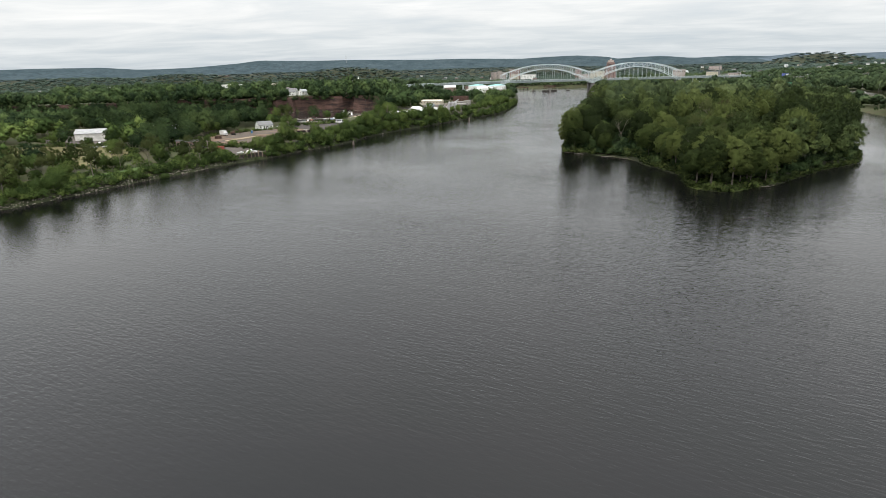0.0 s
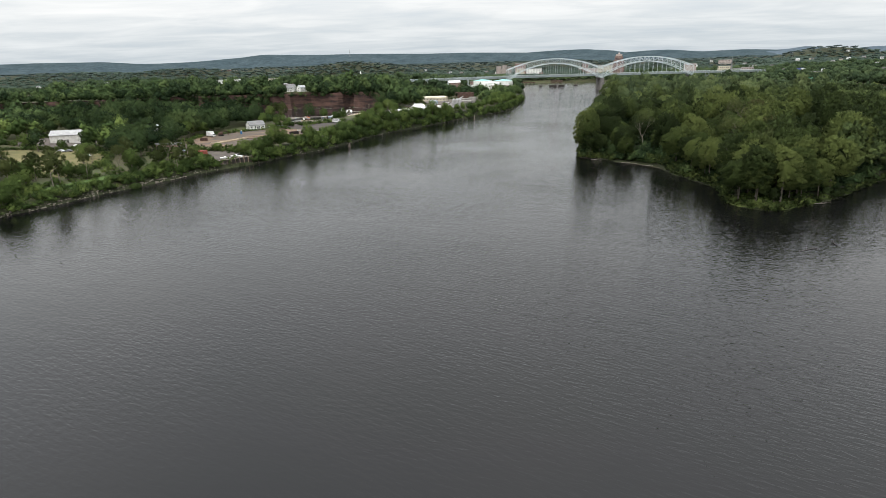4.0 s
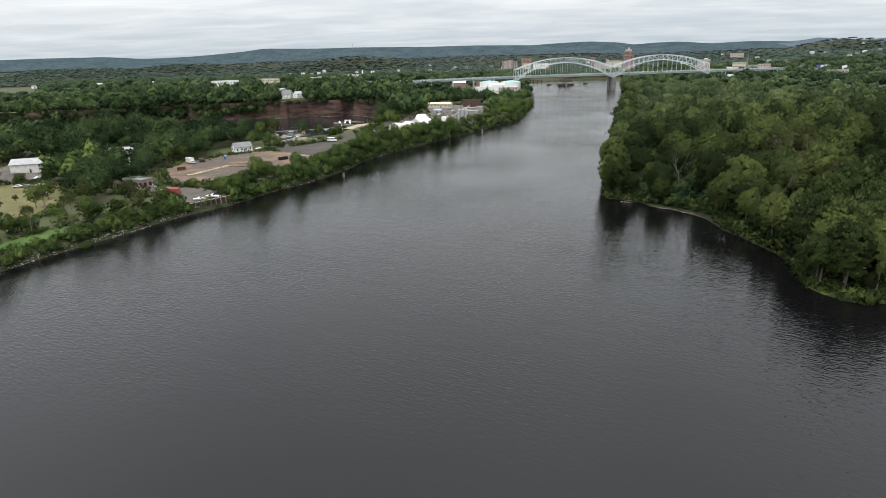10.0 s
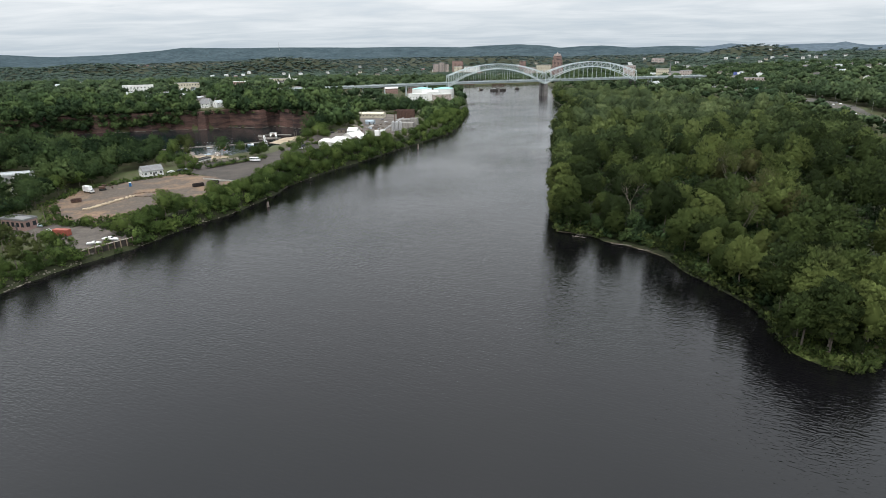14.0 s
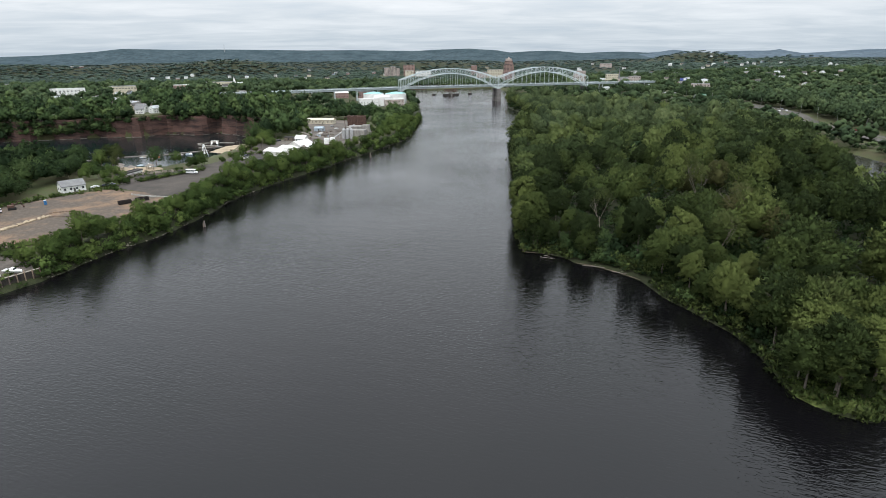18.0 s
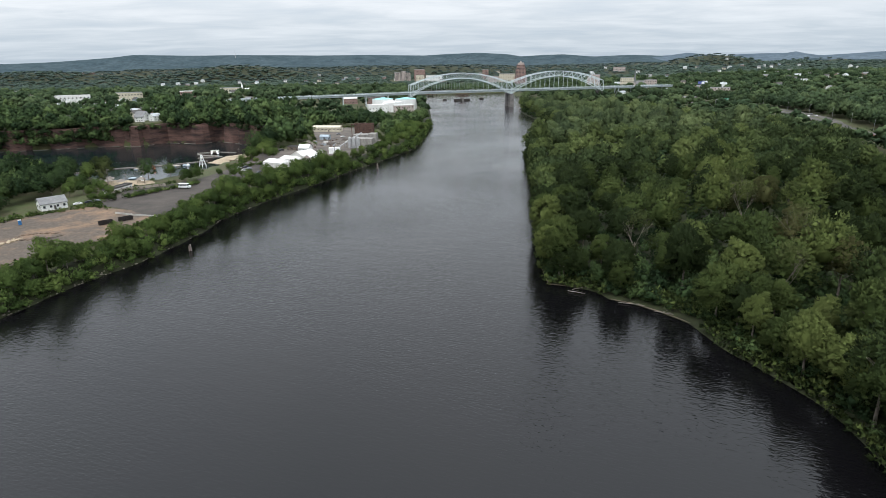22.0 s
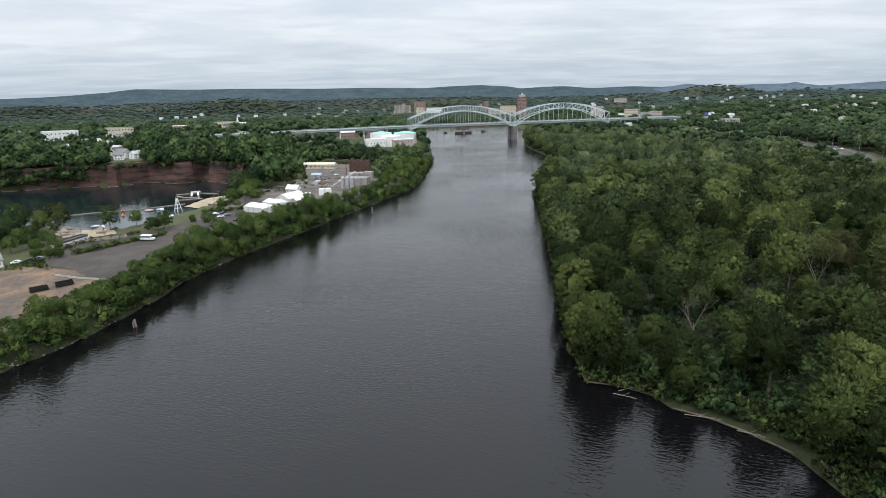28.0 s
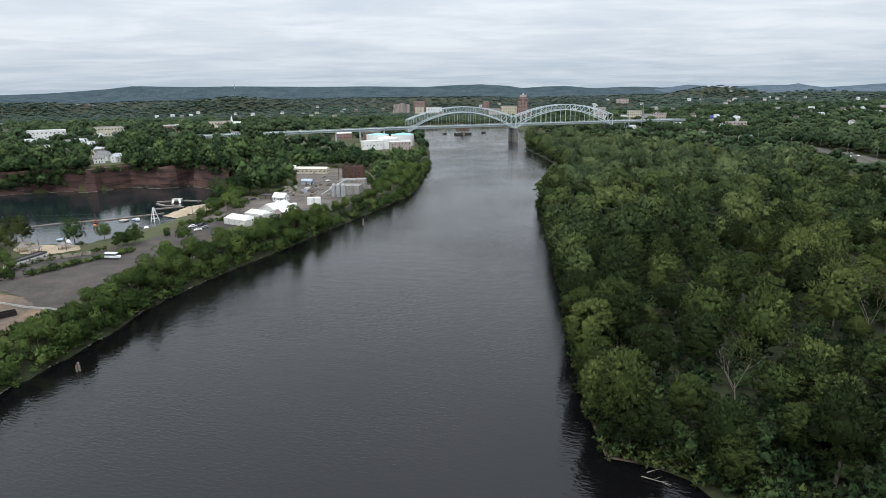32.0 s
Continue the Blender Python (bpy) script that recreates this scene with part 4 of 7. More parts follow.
for x, y, s in [(-176, 371, 0.6), (-149, 349, 0.6), (-196, 372, 0.9), (-207, 360, 0.8), (-204, 392, 1.0), (-190, 358, 0.8)]:
    bush.plant(x, y, G(x, y) - 0.3, s, "round dark green bush beside the dirt lot", "bushes beside the dirt lot", 1.1)
for x, y, s, kd in [(-148, 531, 0.8, dark_tree), (-138, 541, 0.8, bank_tree), (-124, 527, 1.1, bush), (-119, 531, 1.2, bush), (-108, 546, 0.5, bush), (-94, 530, 0.8, bank_tree), (-72, 526, 0.7, bank_tree), (-97, 512, 0.7, bush), (-178, 535, 1.5, thin_tree), (-172, 530, 1.3, thin_tree), (-182, 528, 1.0, bank_tree), (-100, 606, 1.0, bank_tree), (-93, 612, 1.1, bank_tree), (-84, 604, 0.9, bank_tree), (-102, 628, 1.1, dark_tree), (-97, 640, 1.15, bank_tree), (-92, 626, 0.9, bank_tree), (-166, 510, 0.85, thin_tree), (-158, 492, 0.6, bank_tree), (-170, 494, 0.75, bank_tree), (-152, 486, 0.55, bank_tree), (-205, 590, 0.8, thin_tree), (-180, 545, 0.55, thin_tree), (-192, 548, 0.6, bank_tree), (-103, 668, 1.1, bank_tree), (-108, 690, 1.3, bank_tree), (-96, 690, 1.2, bank_tree), (-94, 652, 1.0, bank_tree), (-99, 676, 1.25, dark_tree), (-105, 655, 0.55, thin_tree), (-88, 640, 0.6, bush), (-84, 690, 0.9, bank_tree), (-86, 720, 1.0, bank_tree), (-98, 730, 1.0, bank_tree), (-74, 712, 0.7, bank_tree), (-62, 690, 0.45, bush), (-186, 492, 0.85, dark_tree), (-178, 500, 0.7, bank_tree), (-190, 510, 0.9, dark_tree), (-182, 517, 0.7, bank_tree), (-174, 486, 0.75, bank_tree), (-166, 500, 0.7, bank_tree), (-196, 528, 0.9, dark_tree), (-188, 536, 0.7, bank_tree), (-161, 484, 0.7, bank_tree), (-158, 478, 0.6, bush), (-152, 478, 0.7, bush), (-146, 474, 0.6, bush), (-205, 548, 0.8, dark_tree), (-214, 556, 0.8, bank_tree), (-126, 540, 0.6, bush), (-112, 556, 0.4, bush), (-110, 575, 0.4, bush), (-106, 600, 0.7, bush), (-104, 618, 0.6, bank_tree), (-96, 600, 0.5, bush), (-148, 536, 0.5, bank_tree)]:
    kd.plant(x, y, G(x, y) - 0.3, s, "leafy tree between the quarry and the parking lot", "trees round the quarry lot")

for x, y, s, kd in [(-262, 352, 0.75, dark_tree), (-250, 357, 0.6, bank_tree), (-238, 364, 0.8, bank_tree), (-214, 330, 0.9, bank_tree), (-206, 312, 0.8, bank_tree)]:
    kd.plant(x, y, G(x, y) - 0.3, s, "leafy tree at the edge of the dry field", "trees round the dry field")
for x, y in spread(rng, -320, -188, 330, 442, 9.0, lambda x, y: clear_of(x, y, [DIRT, FIELD, WORK, BARN, BULK, HOUSE], 2.5) & (x > -0.62 * y - 60)):
    kd = (dark_tree, bank_tree, dark_tree, thin_tree)[int(rng.integers(0, 4))]
    kd.plant(x, y, G(x, y) - 0.3, rng.uniform(0.55, 0.9), "leafy tree between the barn and the dirt lot", "trees round the dry field")
for x, y, s, kd in [(-183, 320, 0.85, dark_tree), (-189, 338, 0.9, dark_tree), (-178, 308, 0.6, bank_tree), (-205, 268, 0.8, bank_tree), (-214, 262, 0.9, bank_tree), (-222, 272, 0.95, dark_tree), (-176, 226, 0.75, bank_tree), (-182, 236, 0.8, bank_tree), (-172, 218, 0.7, bank_tree), (-186, 212, 0.8, bank_tree), (-150, 266, 0.6, bush), (-152, 288, 0.8, bush), (-138, 309, 0.5, bush), (-143, 302, 0.6, bush), (-221, 335, 0.35, dark_tree), (-224, 322, 0.4, thin_tree), (-166, 319, 0.85, thin_tree)]:
    kd.plant(x, y, G(x, y) - 0.3, s, "green tree standing on the rough grassy bank", "trees on the grassy bank")
for x, y, s in [(-176, 250, 1.1), (-182, 262, 1.0), (-190, 244, 1.2), (-176, 306, 1.1), (-198, 268, 1.15), (-203, 286, 1.0), (-194, 226, 1.2), (-186, 214, 1.1)]:
    thin_tree.plant(x, y, G(x, y) - 0.3, s, "tall thin pale-leaved tree on the grassy bank", "thin trees on the grassy bank", 1.1)
# rank weeds along the edges of the lots
wl = []
for pl in (DIRT, PARK, YARD, BULK, FIELD, BARN, LAWN):
    e_ = fine_line(np.concatenate([pl, pl[:1]]), 1.2)
    for _ in range(2):
        wl.append(e_ + rng.normal(0, 1.5, e_.shape))
wl = np.concatenate(wl)
wl = wl[(rng.uniform(0, 1, len(wl)) < 0.65) & clear_of(wl[:, 0], wl[:, 1], [np.array([(-112, 424), (-84, 460), (-70, 500), (-64, 570), (-104, 575), (-112, 560), (-150, 466)]), YARD * 0.94 + YARD.mean(0) * 0.06], 0)]
joined_woods("lot_weeds", rng, wl, ground(wl[:, 0], wl[:, 1]) - 0.1, weed_forms, 0.4, 1.2, "leaf2", "rank weeds and tall grass round the lots", "weeds")
for x, y, s in [(-160, 336, 0.3), (-146, 330, 0.3), (-184, 352, 0.7), (-139, 346, 0.5), (-152, 352, 0.6)]:
    bush.plant(x, y, G(x, y) - 0.3, s, "unkempt green bush in the gravel yard", "bushes beside the dirt lot")

# joined woods farther off
def left_test(x, y):
    return (bank_d(x, y) > 5) & clear_of(x, y, OPEN, 6) & (y > 575) & ~((bank_d(x, y) < 26) & (y < 800) & (y > 520)) & (y < 2100)


p = spread(rng, -520, 70, 600, 1000, 12.2, lambda x, y: left_test(x, y) & (np.abs(x + 250) < 600) & ((x > -300) | (y < 900)))
HOMES = []  # places of town houses, kept open
# town plots: houses in gardens on both banks, and the larger blocks
trng = np.random.default_rng(17)
PLOTS = []


def plots(n, x0, x1, y0, y1, gap, test):
    tries = 0
    while n and tries < 4000:
        tries += 1
        x, y = trng.uniform(x0, x1), trng.uniform(y0, y1)
        if test(x, y) and all(math.hypot(x - a, y - b) > gap for a, b in PLOTS):
            PLOTS.append((x, y))
            n -= 1


A1 = lambda x, y: abs(x) < 0.8 * y
plots(26, -560, -190, 800, 1250, 26, lambda x, y: y > 830 + 0.12 * (x + 200) and A1(x, y))
plots(30, -1300, -150, 1250, 2000, 45, A1)
plots(50, 430, 1500, 1180, 2100, 34, lambda x, y: x > 0.36 * y and A1(x, y) and abs(x - 610) + abs(y - 1540) > 120)
plots(46, -900, 1900, 2150, 2900, 60, A1)
for x, y in PLOTS:
    HOMES.append((x, y, 17 if y < 1300 else 17 if y < 2100 else 26))
BLOCKS = [(424, 1981, 38), (57, 2478, 40), (80, 2478, 40), (99, 2477, 40), (145, 2525, 50), (193, 2421, 50), (137, 2375, 40), (418, 2594, 40), (403, 2088, 45), (368, 2146, 40), (533, 1635, 38), (609, 1605, 32), (608, 1518, 28), (618, 1491, 26), (999, 2634, 70), (704, 1423, 18), (636, 1230, 34), (514, 1117, 30), (936, 1410, 26), (1073, 1426, 30), (-511, 1197, 32), (-455, 1280, 34), (-363, 1316, 30), (-313, 1436, 36), (-283, 1444, 16), (-1297, 2971, 50), (-247, 788, 15), (-313, 834, 11), (-291, 829, 12), (-233, 797, 11), (-322, 800, 12), (-234, 1322, 20), (-147, 1166, 24), (10, 1060, 46), (-14, 1216, 24), (-58, 1222, 22), (30, 1018, 22), (16, 1000, 44), (-4, 940, 16), (-30, 1152, 20), (-69, 1150, 20), (-148, 1138, 18)]
HOMES += BLOCKS
CLIFF_HOMES = [(-412, 1081), (-346, 976), (-271, 838), (-302, 848), (-336, 876), (-407, 1050), (-357, 1000), (-291, 915), (-254, 808), (-330, 950), (-366, 850), (-312, 905), (-386, 1030), (-262, 872), (-281, 862), (-430, 1010), (-226, 850), (-372, 930)]
HOMES += [(x, y, 13) for x, y in CLIFF_HOMES]


def town_open(x, y):
    ok = np.ones(np.shape(x), bool)
    for hx, hy, hr in HOMES:
        # open ground at the building and in front of it
        ok &= (np.hypot(x - hx, y - hy) > hr) & ~((np.abs(x - hx * (y / hy)) < hr * 0.6) & (y < hy) & (y > hy - (5.0 if hy > 1900 else 4.5 if hx < 0 and 1100 < hy < 1500 else 3.0 if hy < 1300 else 2.0) * hr))
    return ok


p = p[town_open(p[:, 0], p[:, 1])]
zz = ground(p[:, 0], p[:, 1])
joined_woods("cliff_top_woods", rng, p, zz - 0.3, forms15, 0.75, 1.35, "leaf_dark", "dark mixed wood along the top of the quarry cliff", swell=np.clip(1 + 0.4 * wob(p[:, 0], p[:, 1], 8.0, 1.3), 0.6, 1.4) * np.where((p[:, 1] > 880) & (p[:, 0] > -240), 0.62, 1.0))
p = spread(rng, -1500, 75, 1000, 2000, 21.0, lambda x, y: left_test(x, y) & (x > -0.75 * y) & town_open(x, y) & ~((x > -260) & (x < 40) & (y < 1185) & (y > 1040)))
joined_woods("left_bank_woods", rng, p, ground(p[:, 0], p[:, 1]) - 0.3, low_forms, 0.8, 1.55, "far_leaf", "woods and gardens between the houses of the near town", flat=0.85, swell=np.clip(1 + 0.4 * wob(p[:, 0], p[:, 1], 13.0, 1.3), 0.6, 1.4))
p = spread(rng, -900, -300, 600, 1000, 13.0, lambda x, y: left_test(x, y) & (x <= -300) & ((y >= 900) | (x < -700)) & town_open(x, y))
joined_woods("left_hill_woods", rng, p, ground(p[:, 0], p[:, 1]) - 0.3, low_forms, 0.7, 1.05, "far_leaf", "woods on the plateau behind the quarry")
p = spread(rng, -700, -180, 100, 600, 11.0, lambda x, y: (bank_d(x, y) > 58) & ~inside(CLUMP, x, y) & clear_of(x, y, OPEN, 4) & (x > -0.95 * y - 60) & ((x < -215) | (y < 300)))
joined_woods("left_field_woods", rng, p, ground(p[:, 0], p[:, 1]) - 0.3, forms15, 0.6, 1.0, "leaf2", "leafy wood round the dry field")
p = spread(rng, 318, 1600, 250, 2000, 19.0, lambda x, y: (land_r(x, y) > 4) & (road_d(x, y) > 19) & (x < 0.92 * y + 60) & (x > 0) & town_open(x, y))
joined_woods("right_bank_woods", rng, p, ground(p[:, 0], p[:, 1]) - 0.3, low_forms, 0.7, 1.4, "far_leaf", "woods along the highway and the town on the far bank", flat=0.85, swell=np.clip(1 + 0.4 * wob(p[:, 0], p[:, 1], 13.0, 2.3), 0.6, 1.4))
p = spread(rng, 318, 700, 250, 1250, 11.0, lambda x, y: (land_r(x, y) > 3) & (road_d(x, y) > 17) & (road_d(x, y) < 60) & (x < 0.92 * y + 60) & town_open(x, y))
river_side = p[:, 0] < np.interp(p[:, 1], ROAD_C[:, 1], ROAD_C[:, 0])
p = p[~river_side | (road_d(p[:, 0], p[:, 1]) > 19)]
river_side = p[:, 0] < np.interp(p[:, 1], ROAD_C[:, 1], ROAD_C[:, 0])
joined_woods("roadside_woods", rng, p, ground(p[:, 0], p[:, 1]) - 0.3, forms15, 0.7, 1.25, "far_leaf", "leafy trees along both sides of the highway", swell=np.where(river_side, 0.42, 1.1))
p = spread(rng, 40, 370, 1726, 1930, 11.0, lambda x, y: y > 1728 + 8 * np.sin(x / 60))
joined_woods("upstream_woods", rng, p, ground(p[:, 0], p[:, 1]) - 0.3, low_forms, 0.7, 1.1, "far_leaf", "trees lining the river bend above the bridge", flat=0.8)
p = spread(rng, -2000, 2100, 1700, 2900, 32.0, lambda x, y: (np.abs(x) < 0.85 * y + 100) & ((y > 1750) | (np.abs(x - 200) > 150)) & ((y > 2000) | ((x > 75) & (x < 330))) & town_open(x, y))
joined_woods("valley_woods", rng, p, ground(p[:, 0], p[:, 1]) - 0.5, low_forms, 1.2, 2.0, "valley_leaf_haze", "hazy woods of the valley floor behind the bridge", flat=0.45)
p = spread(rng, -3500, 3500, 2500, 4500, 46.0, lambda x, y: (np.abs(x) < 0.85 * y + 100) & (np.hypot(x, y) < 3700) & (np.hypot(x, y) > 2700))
joined_woods("hill_woods", rng, p, ground(p[:, 0], p[:, 1]) - 1.0, low_forms, 1.4, 2.2, "hill_crowns_haze", "distant woods covering the foothills", flat=0.34)

# ------------------------------------------------------------ the double arch bridge
BP, BD = Vector((226.5, 1209, 0)), Vector((0.9855, 0.1695, 0))
BANG = math.degrees(math.atan2(BD.y, BD.x))
bridge = empty("arch_bridge", BP.x, BP.y, 0, BANG, "pale grey steel bridge with two tall trussed arches over the river", "bridge")
SPAN, DECK, RIB = 183.0, 29.0, 8.5
zt = lambda u: 40.5 + 18.5 * (1 - u * u)
zb = lambda u: 23.5 + 27.0 * (1 - u * u)
PAN = 20


def chord(bm, pts, w, h):
    """One continuous box girder through the points."""
    rings = [[bm.verts.new((s, y + dy * w / 2, z + dz * h / 2)) for dy, dz in ((-1, -1), (1, -1), (1, 1), (-1, 1))] for s, y, z in pts]
    for a, b in zip(rings[:-1], rings[1:]):
        for i in range(4):
            bm.faces.new((a[i], a[(i + 1) % 4], b[(i + 1) % 4], b[i]))
    bm.faces.new(rings[0][::-1])
    bm.faces.new(rings[-1])


def hanger_mesh():
    bm = nb()
    box(bm, (0, 0, 0.5), (0.22, 0.22, 1.0))
    me = bpy.data.meshes.new("hanger")
    bm.to_mesh(me)
    bm.free()
    me.materials.append(M["steel"])
    return me


hang = hanger_mesh()
for side in (-1, 1):
    for w in (-RIB, RIB):
        rib, low_rib = nb(), nb()
        P = [(side * SPAN * k / PAN, -1 + 2 * k / PAN) for k in range(PAN + 1)]
        chord(rib, [(s0, w, zt(u0)) for s0, u0 in P], 0.8, 1.0)
        chord(low_rib, [(s0, w, zb(u0)) for s0, u0 in P], 0.8, 1.1)
        arch = part("top_chord", rib, "steel", bridge, "pale steel arch chord")
        part("bottom_chord", low_rib, "steel", arch)
        for k, (s0, u0) in enumerate(P):
            web = nb()
            beam(web, (s0, w, zb(u0)), (s0, w, zt(u0)), 0.5)
            part("vertical", web, "steel", arch)
            if k < PAN:
                s1, u1 = P[k + 1]
                a, b = ((s0, w, zb(u0)), (s1, w, zt(u1))) if k >= PAN / 2 else ((s0, w, zt(u0)), (s1, w, zb(u1)))
                web = nb()
                beam(web, a, b, 0.45)
                part("diagonal", web, "steel", arch)
        for s0, u0 in P[1:-1]:
            if zb(u0) > DECK + 1.5:
                h = new("hanger", hang)
                h.parent = arch
                h.matrix_basis = pose(s0, w, DECK) @ Matrix.Diagonal((1, 1, zb(u0) - DECK, 1))
    lat = nb()
    for k in range(PAN):
        u0, u1 = -1 + 2 * k / PAN, -1 + 2 * (k + 1) / PAN
        s0, s1 = side * SPAN * k / PAN, side * SPAN * (k + 1) / PAN
        beam(lat, (s0, -RIB, zt(u0)), (s0, RIB, zt(u0)), 0.6)
        if zt(u0) > DECK + 14:
            beam(lat, (s0, -RIB, zt(u0)), (s1, RIB, zt(u1)), 0.4)
            beam(lat, (s0, RIB, zt(u0)), (s1, -RIB, zt(u1)), 0.4)
    part("top_bracing", lat, "steel", bridge)


def deck_z(s):
    return DECK - 2.5 * max(0.0, (-s - SPAN) / 260.0) - 0.004 * max(0.0, s - SPAN)


for a, b in [(-SPAN - 360, -SPAN), (-SPAN, 0), (0, SPAN), (SPAN, SPAN + 150)]:
    dk = nb()
    za, zb_ = deck_z(a), deck_z(b)
    beam(dk, (a, 0, za - 0.4), (b, 0, zb_ - 0.4), 17.5, 0.8)
    for w in (-8.2, 8.2):
        beam(dk, (a, w, za - 1.9), (b, w, zb_ - 1.9), 0.5, 2.8)
    part("deck", dk, "deck", bridge, "long grey bridge deck on steel girders")
    for w in (-8.9, 8.9):
        rl = nb()
        beam(rl, (a, w, za + 1.1), (b, w, zb_ + 1.1), 0.25)
        n = int((b - a) / 8)
        for k in range(n + 1):
            s = a + (b - a) * k / n
            beam(rl, (s, w, za + (zb_ - za) * k / n), (s, w, za + (zb_ - za) * k / n + 1.1), 0.2)
        part("railing", rl, "steel", bridge)
# masonry river pier and the land piers
for s, w_, zbot in ((0, 7.5, -4), (-SPAN, 7.5, 2), (SPAN, 7.5, 2)):
    pb = nb()
    for side in (-1, 1):
        r = bmesh.ops.create_cube(pb, size=1.0, matrix=Matrix.Translation((s, side * 8, (21 + zbot) / 2)) @ Matrix.Diagonal((w_, 10, 21 - zbot, 1)))
        for v in r["verts"]:
            if v.co.z > 10:
                v.co.x = s + (v.co.x - s) * 0.84
    box(pb, (s, 0, 19), (w_ * 0.6, 12, 4))
    box(pb, (s, 0, 21.5), (w_ * 0.86, 27, 1.2))
    part("pier", pb, "pier", bridge, "brown masonry bridge pier")
    for w in (-RIB, RIB):
        sb = nb()
        for e in (-1, 1):
            if s + e * 12 > -SPAN - 1 and s + e * 12 < SPAN + 1:
                beam(sb, (s, w, 21.5), (s + e * 15, w, 29), 1.0)
        beam(sb, (s, w, 21.5), (s, w, 29), 1.4)
        part("shoe", sb, "steel", bridge)
for w in (-RIB, RIB):
    fin = nb()
    beam(fin, (0, w, 40), (0, w, 46), 1.0)
    part("finial", fin, "steel", bridge)
for k in range(1, 10):
    for sgn, top in ((-1, SPAN + 38 * k), (1, SPAN + 34 * k)):
        s = sgn * top
        if s > SPAN + 150 or s < -SPAN - 360:
            continue
        pt = BP + BD * s
        zg = G(pt.x, pt.y)
        bt = nb()
        for w in (-6.5, 6.5):
            beam(bt, (s, w, zg - 1), (s, w, deck_z(s) - 1.5), 1.1)
        beam(bt, (s, -8, deck_z(s) - 2.4), (s, 8, deck_z(s) - 2.4), 1.4)
        beam(bt, (s, -6.5, zg + 1), (s, 6.5, deck_z(s) - 3), 0.5)
        beam(bt, (s, 6.5, zg + 1), (s, -6.5, deck_z(s) - 3), 0.5)
        part("bent", bt, "steel", bridge)

# ------------------------------------------------------------ more materials
def plain(name, c, rough=0.6, scale=0.4, metal=0.0, rand=0.0, spec=0.3):
    M[name] = material(name, tuple(0.82 * v for v in c), tuple(min(1, 1.12 * v) for v in c), scale, rough, metal=metal, rand=rand, spec=spec)


for nm, c, r in [("tent_cloth", (0.62, 0.605, 0.57), 0.7), ("shingle_grey", (0.20, 0.20, 0.20), 0.9), ("shingle_dark", (0.09, 0.085, 0.08), 0.9), ("tin_roof", (0.42, 0.44, 0.45), 0.45),
                 ("brick_red", (0.29, 0.195, 0.172), 0.9), ("brick_tan", (0.44, 0.375, 0.345), 0.9), ("cream", (0.58, 0.53, 0.42), 0.8), ("glass_dark", (0.03, 0.035, 0.04), 0.15), ("rubber", (0.025, 0.025, 0.025), 0.9),
                 ("blue_plastic", (0.04, 0.16, 0.36), 0.5), ("container_red", (0.30, 0.085, 0.06), 0.7), ("car_white", (0.75, 0.75, 0.75), 0.3), ("car_red", (0.40, 0.04, 0.035), 0.3), ("car_grey", (0.22, 0.23, 0.25), 0.3), ("car_dark", (0.04, 0.045, 0.055), 0.3),
                 ("teal_paint", (0.26, 0.55, 0.55), 0.6), ("orange_paint", (0.55, 0.16, 0.05), 0.6), ("sign_green", (0.02, 0.20, 0.11), 0.5), ("yellow_paint", (0.55, 0.38, 0.06), 0.6), ("grey_clad", (0.36, 0.36, 0.36), 0.8), ("siding_blue", (0.36, 0.42, 0.47), 0.8), ("plank", (0.36, 0.32, 0.27), 0.9), ("dead_wood", (0.23, 0.20, 0.172), 0.9), ("sign_blue", (0.10, 0.13, 0.36), 0.5)]:
    plain(nm, c, r)
M["bulk_timber"] = material("bulkhead_timber", (0.12, 0.09, 0.07), (0.28, 0.22, 0.175), 0.7, 0.9, stretch=(1, 1, 0.2), rand=0.3)
M["sheet_pile"] = material("tarred_bulkhead", (0.030, 0.027, 0.025), (0.085, 0.072, 0.062), 0.5, 0.85, stretch=(1, 1, 0.3), rand=0.3)
M["tarred"] = material("tarred_timber", (0.03, 0.027, 0.025), (0.065, 0.058, 0.052), 0.5, 0.9)
M["plant_wall"] = material("stained_concrete", (0.16, 0.15, 0.14), (0.30, 0.285, 0.26), 0.25, 0.9, stretch=(1, 1, 0.3))
M["brownstone"] = material("brownstone_cliff", (0.040, 0.028, 0.026), (0.160, 0.092, 0.075), 0.14, 0.95, bump=0.5, bump_scale=0.5, stretch=(0.35, 0.35, 2.2), fine=1.5)


def root(name, x, y, rz, label, category, group="", z=None):
    return empty(name, x, y, G(x, y) + 0.1 if z is None else z, rz, label, category, group)


# ------------------------------------------------------------ quarry cliff
cl = fine_line(CLIFF, 6.0)
crng = np.random.default_rng(5)
cd = np.gradient(cl, axis=0)
cd /= np.linalg.norm(cd, axis=1)[:, None]
cn = np.stack([-cd[:, 1], cd[:, 0]], 1)
cn *= np.sign(((QUARRY.mean(0) - cl) * cn).sum(1))[:, None]
levels = [1.0, 4.2, 6.5, 9.0, 11.5, 14.5, 17.5, 20.2, 21.6]
cliff = empty("wall_quarry", cl[0, 0], cl[0, 1], 0, 0, "tall red-brown layered sandstone cliff of the old quarry", "cliff")
tagged(cliff, kind="structure")
cliff.matrix_world = pose(0, 0, 0)
bays = np.repeat(crng.uniform(-3.4, 2.4, len(cl) // 2 + 2), crng.integers(1, 4, len(cl) // 2 + 2))
bays = np.tile(bays, 2)[: len(cl)]
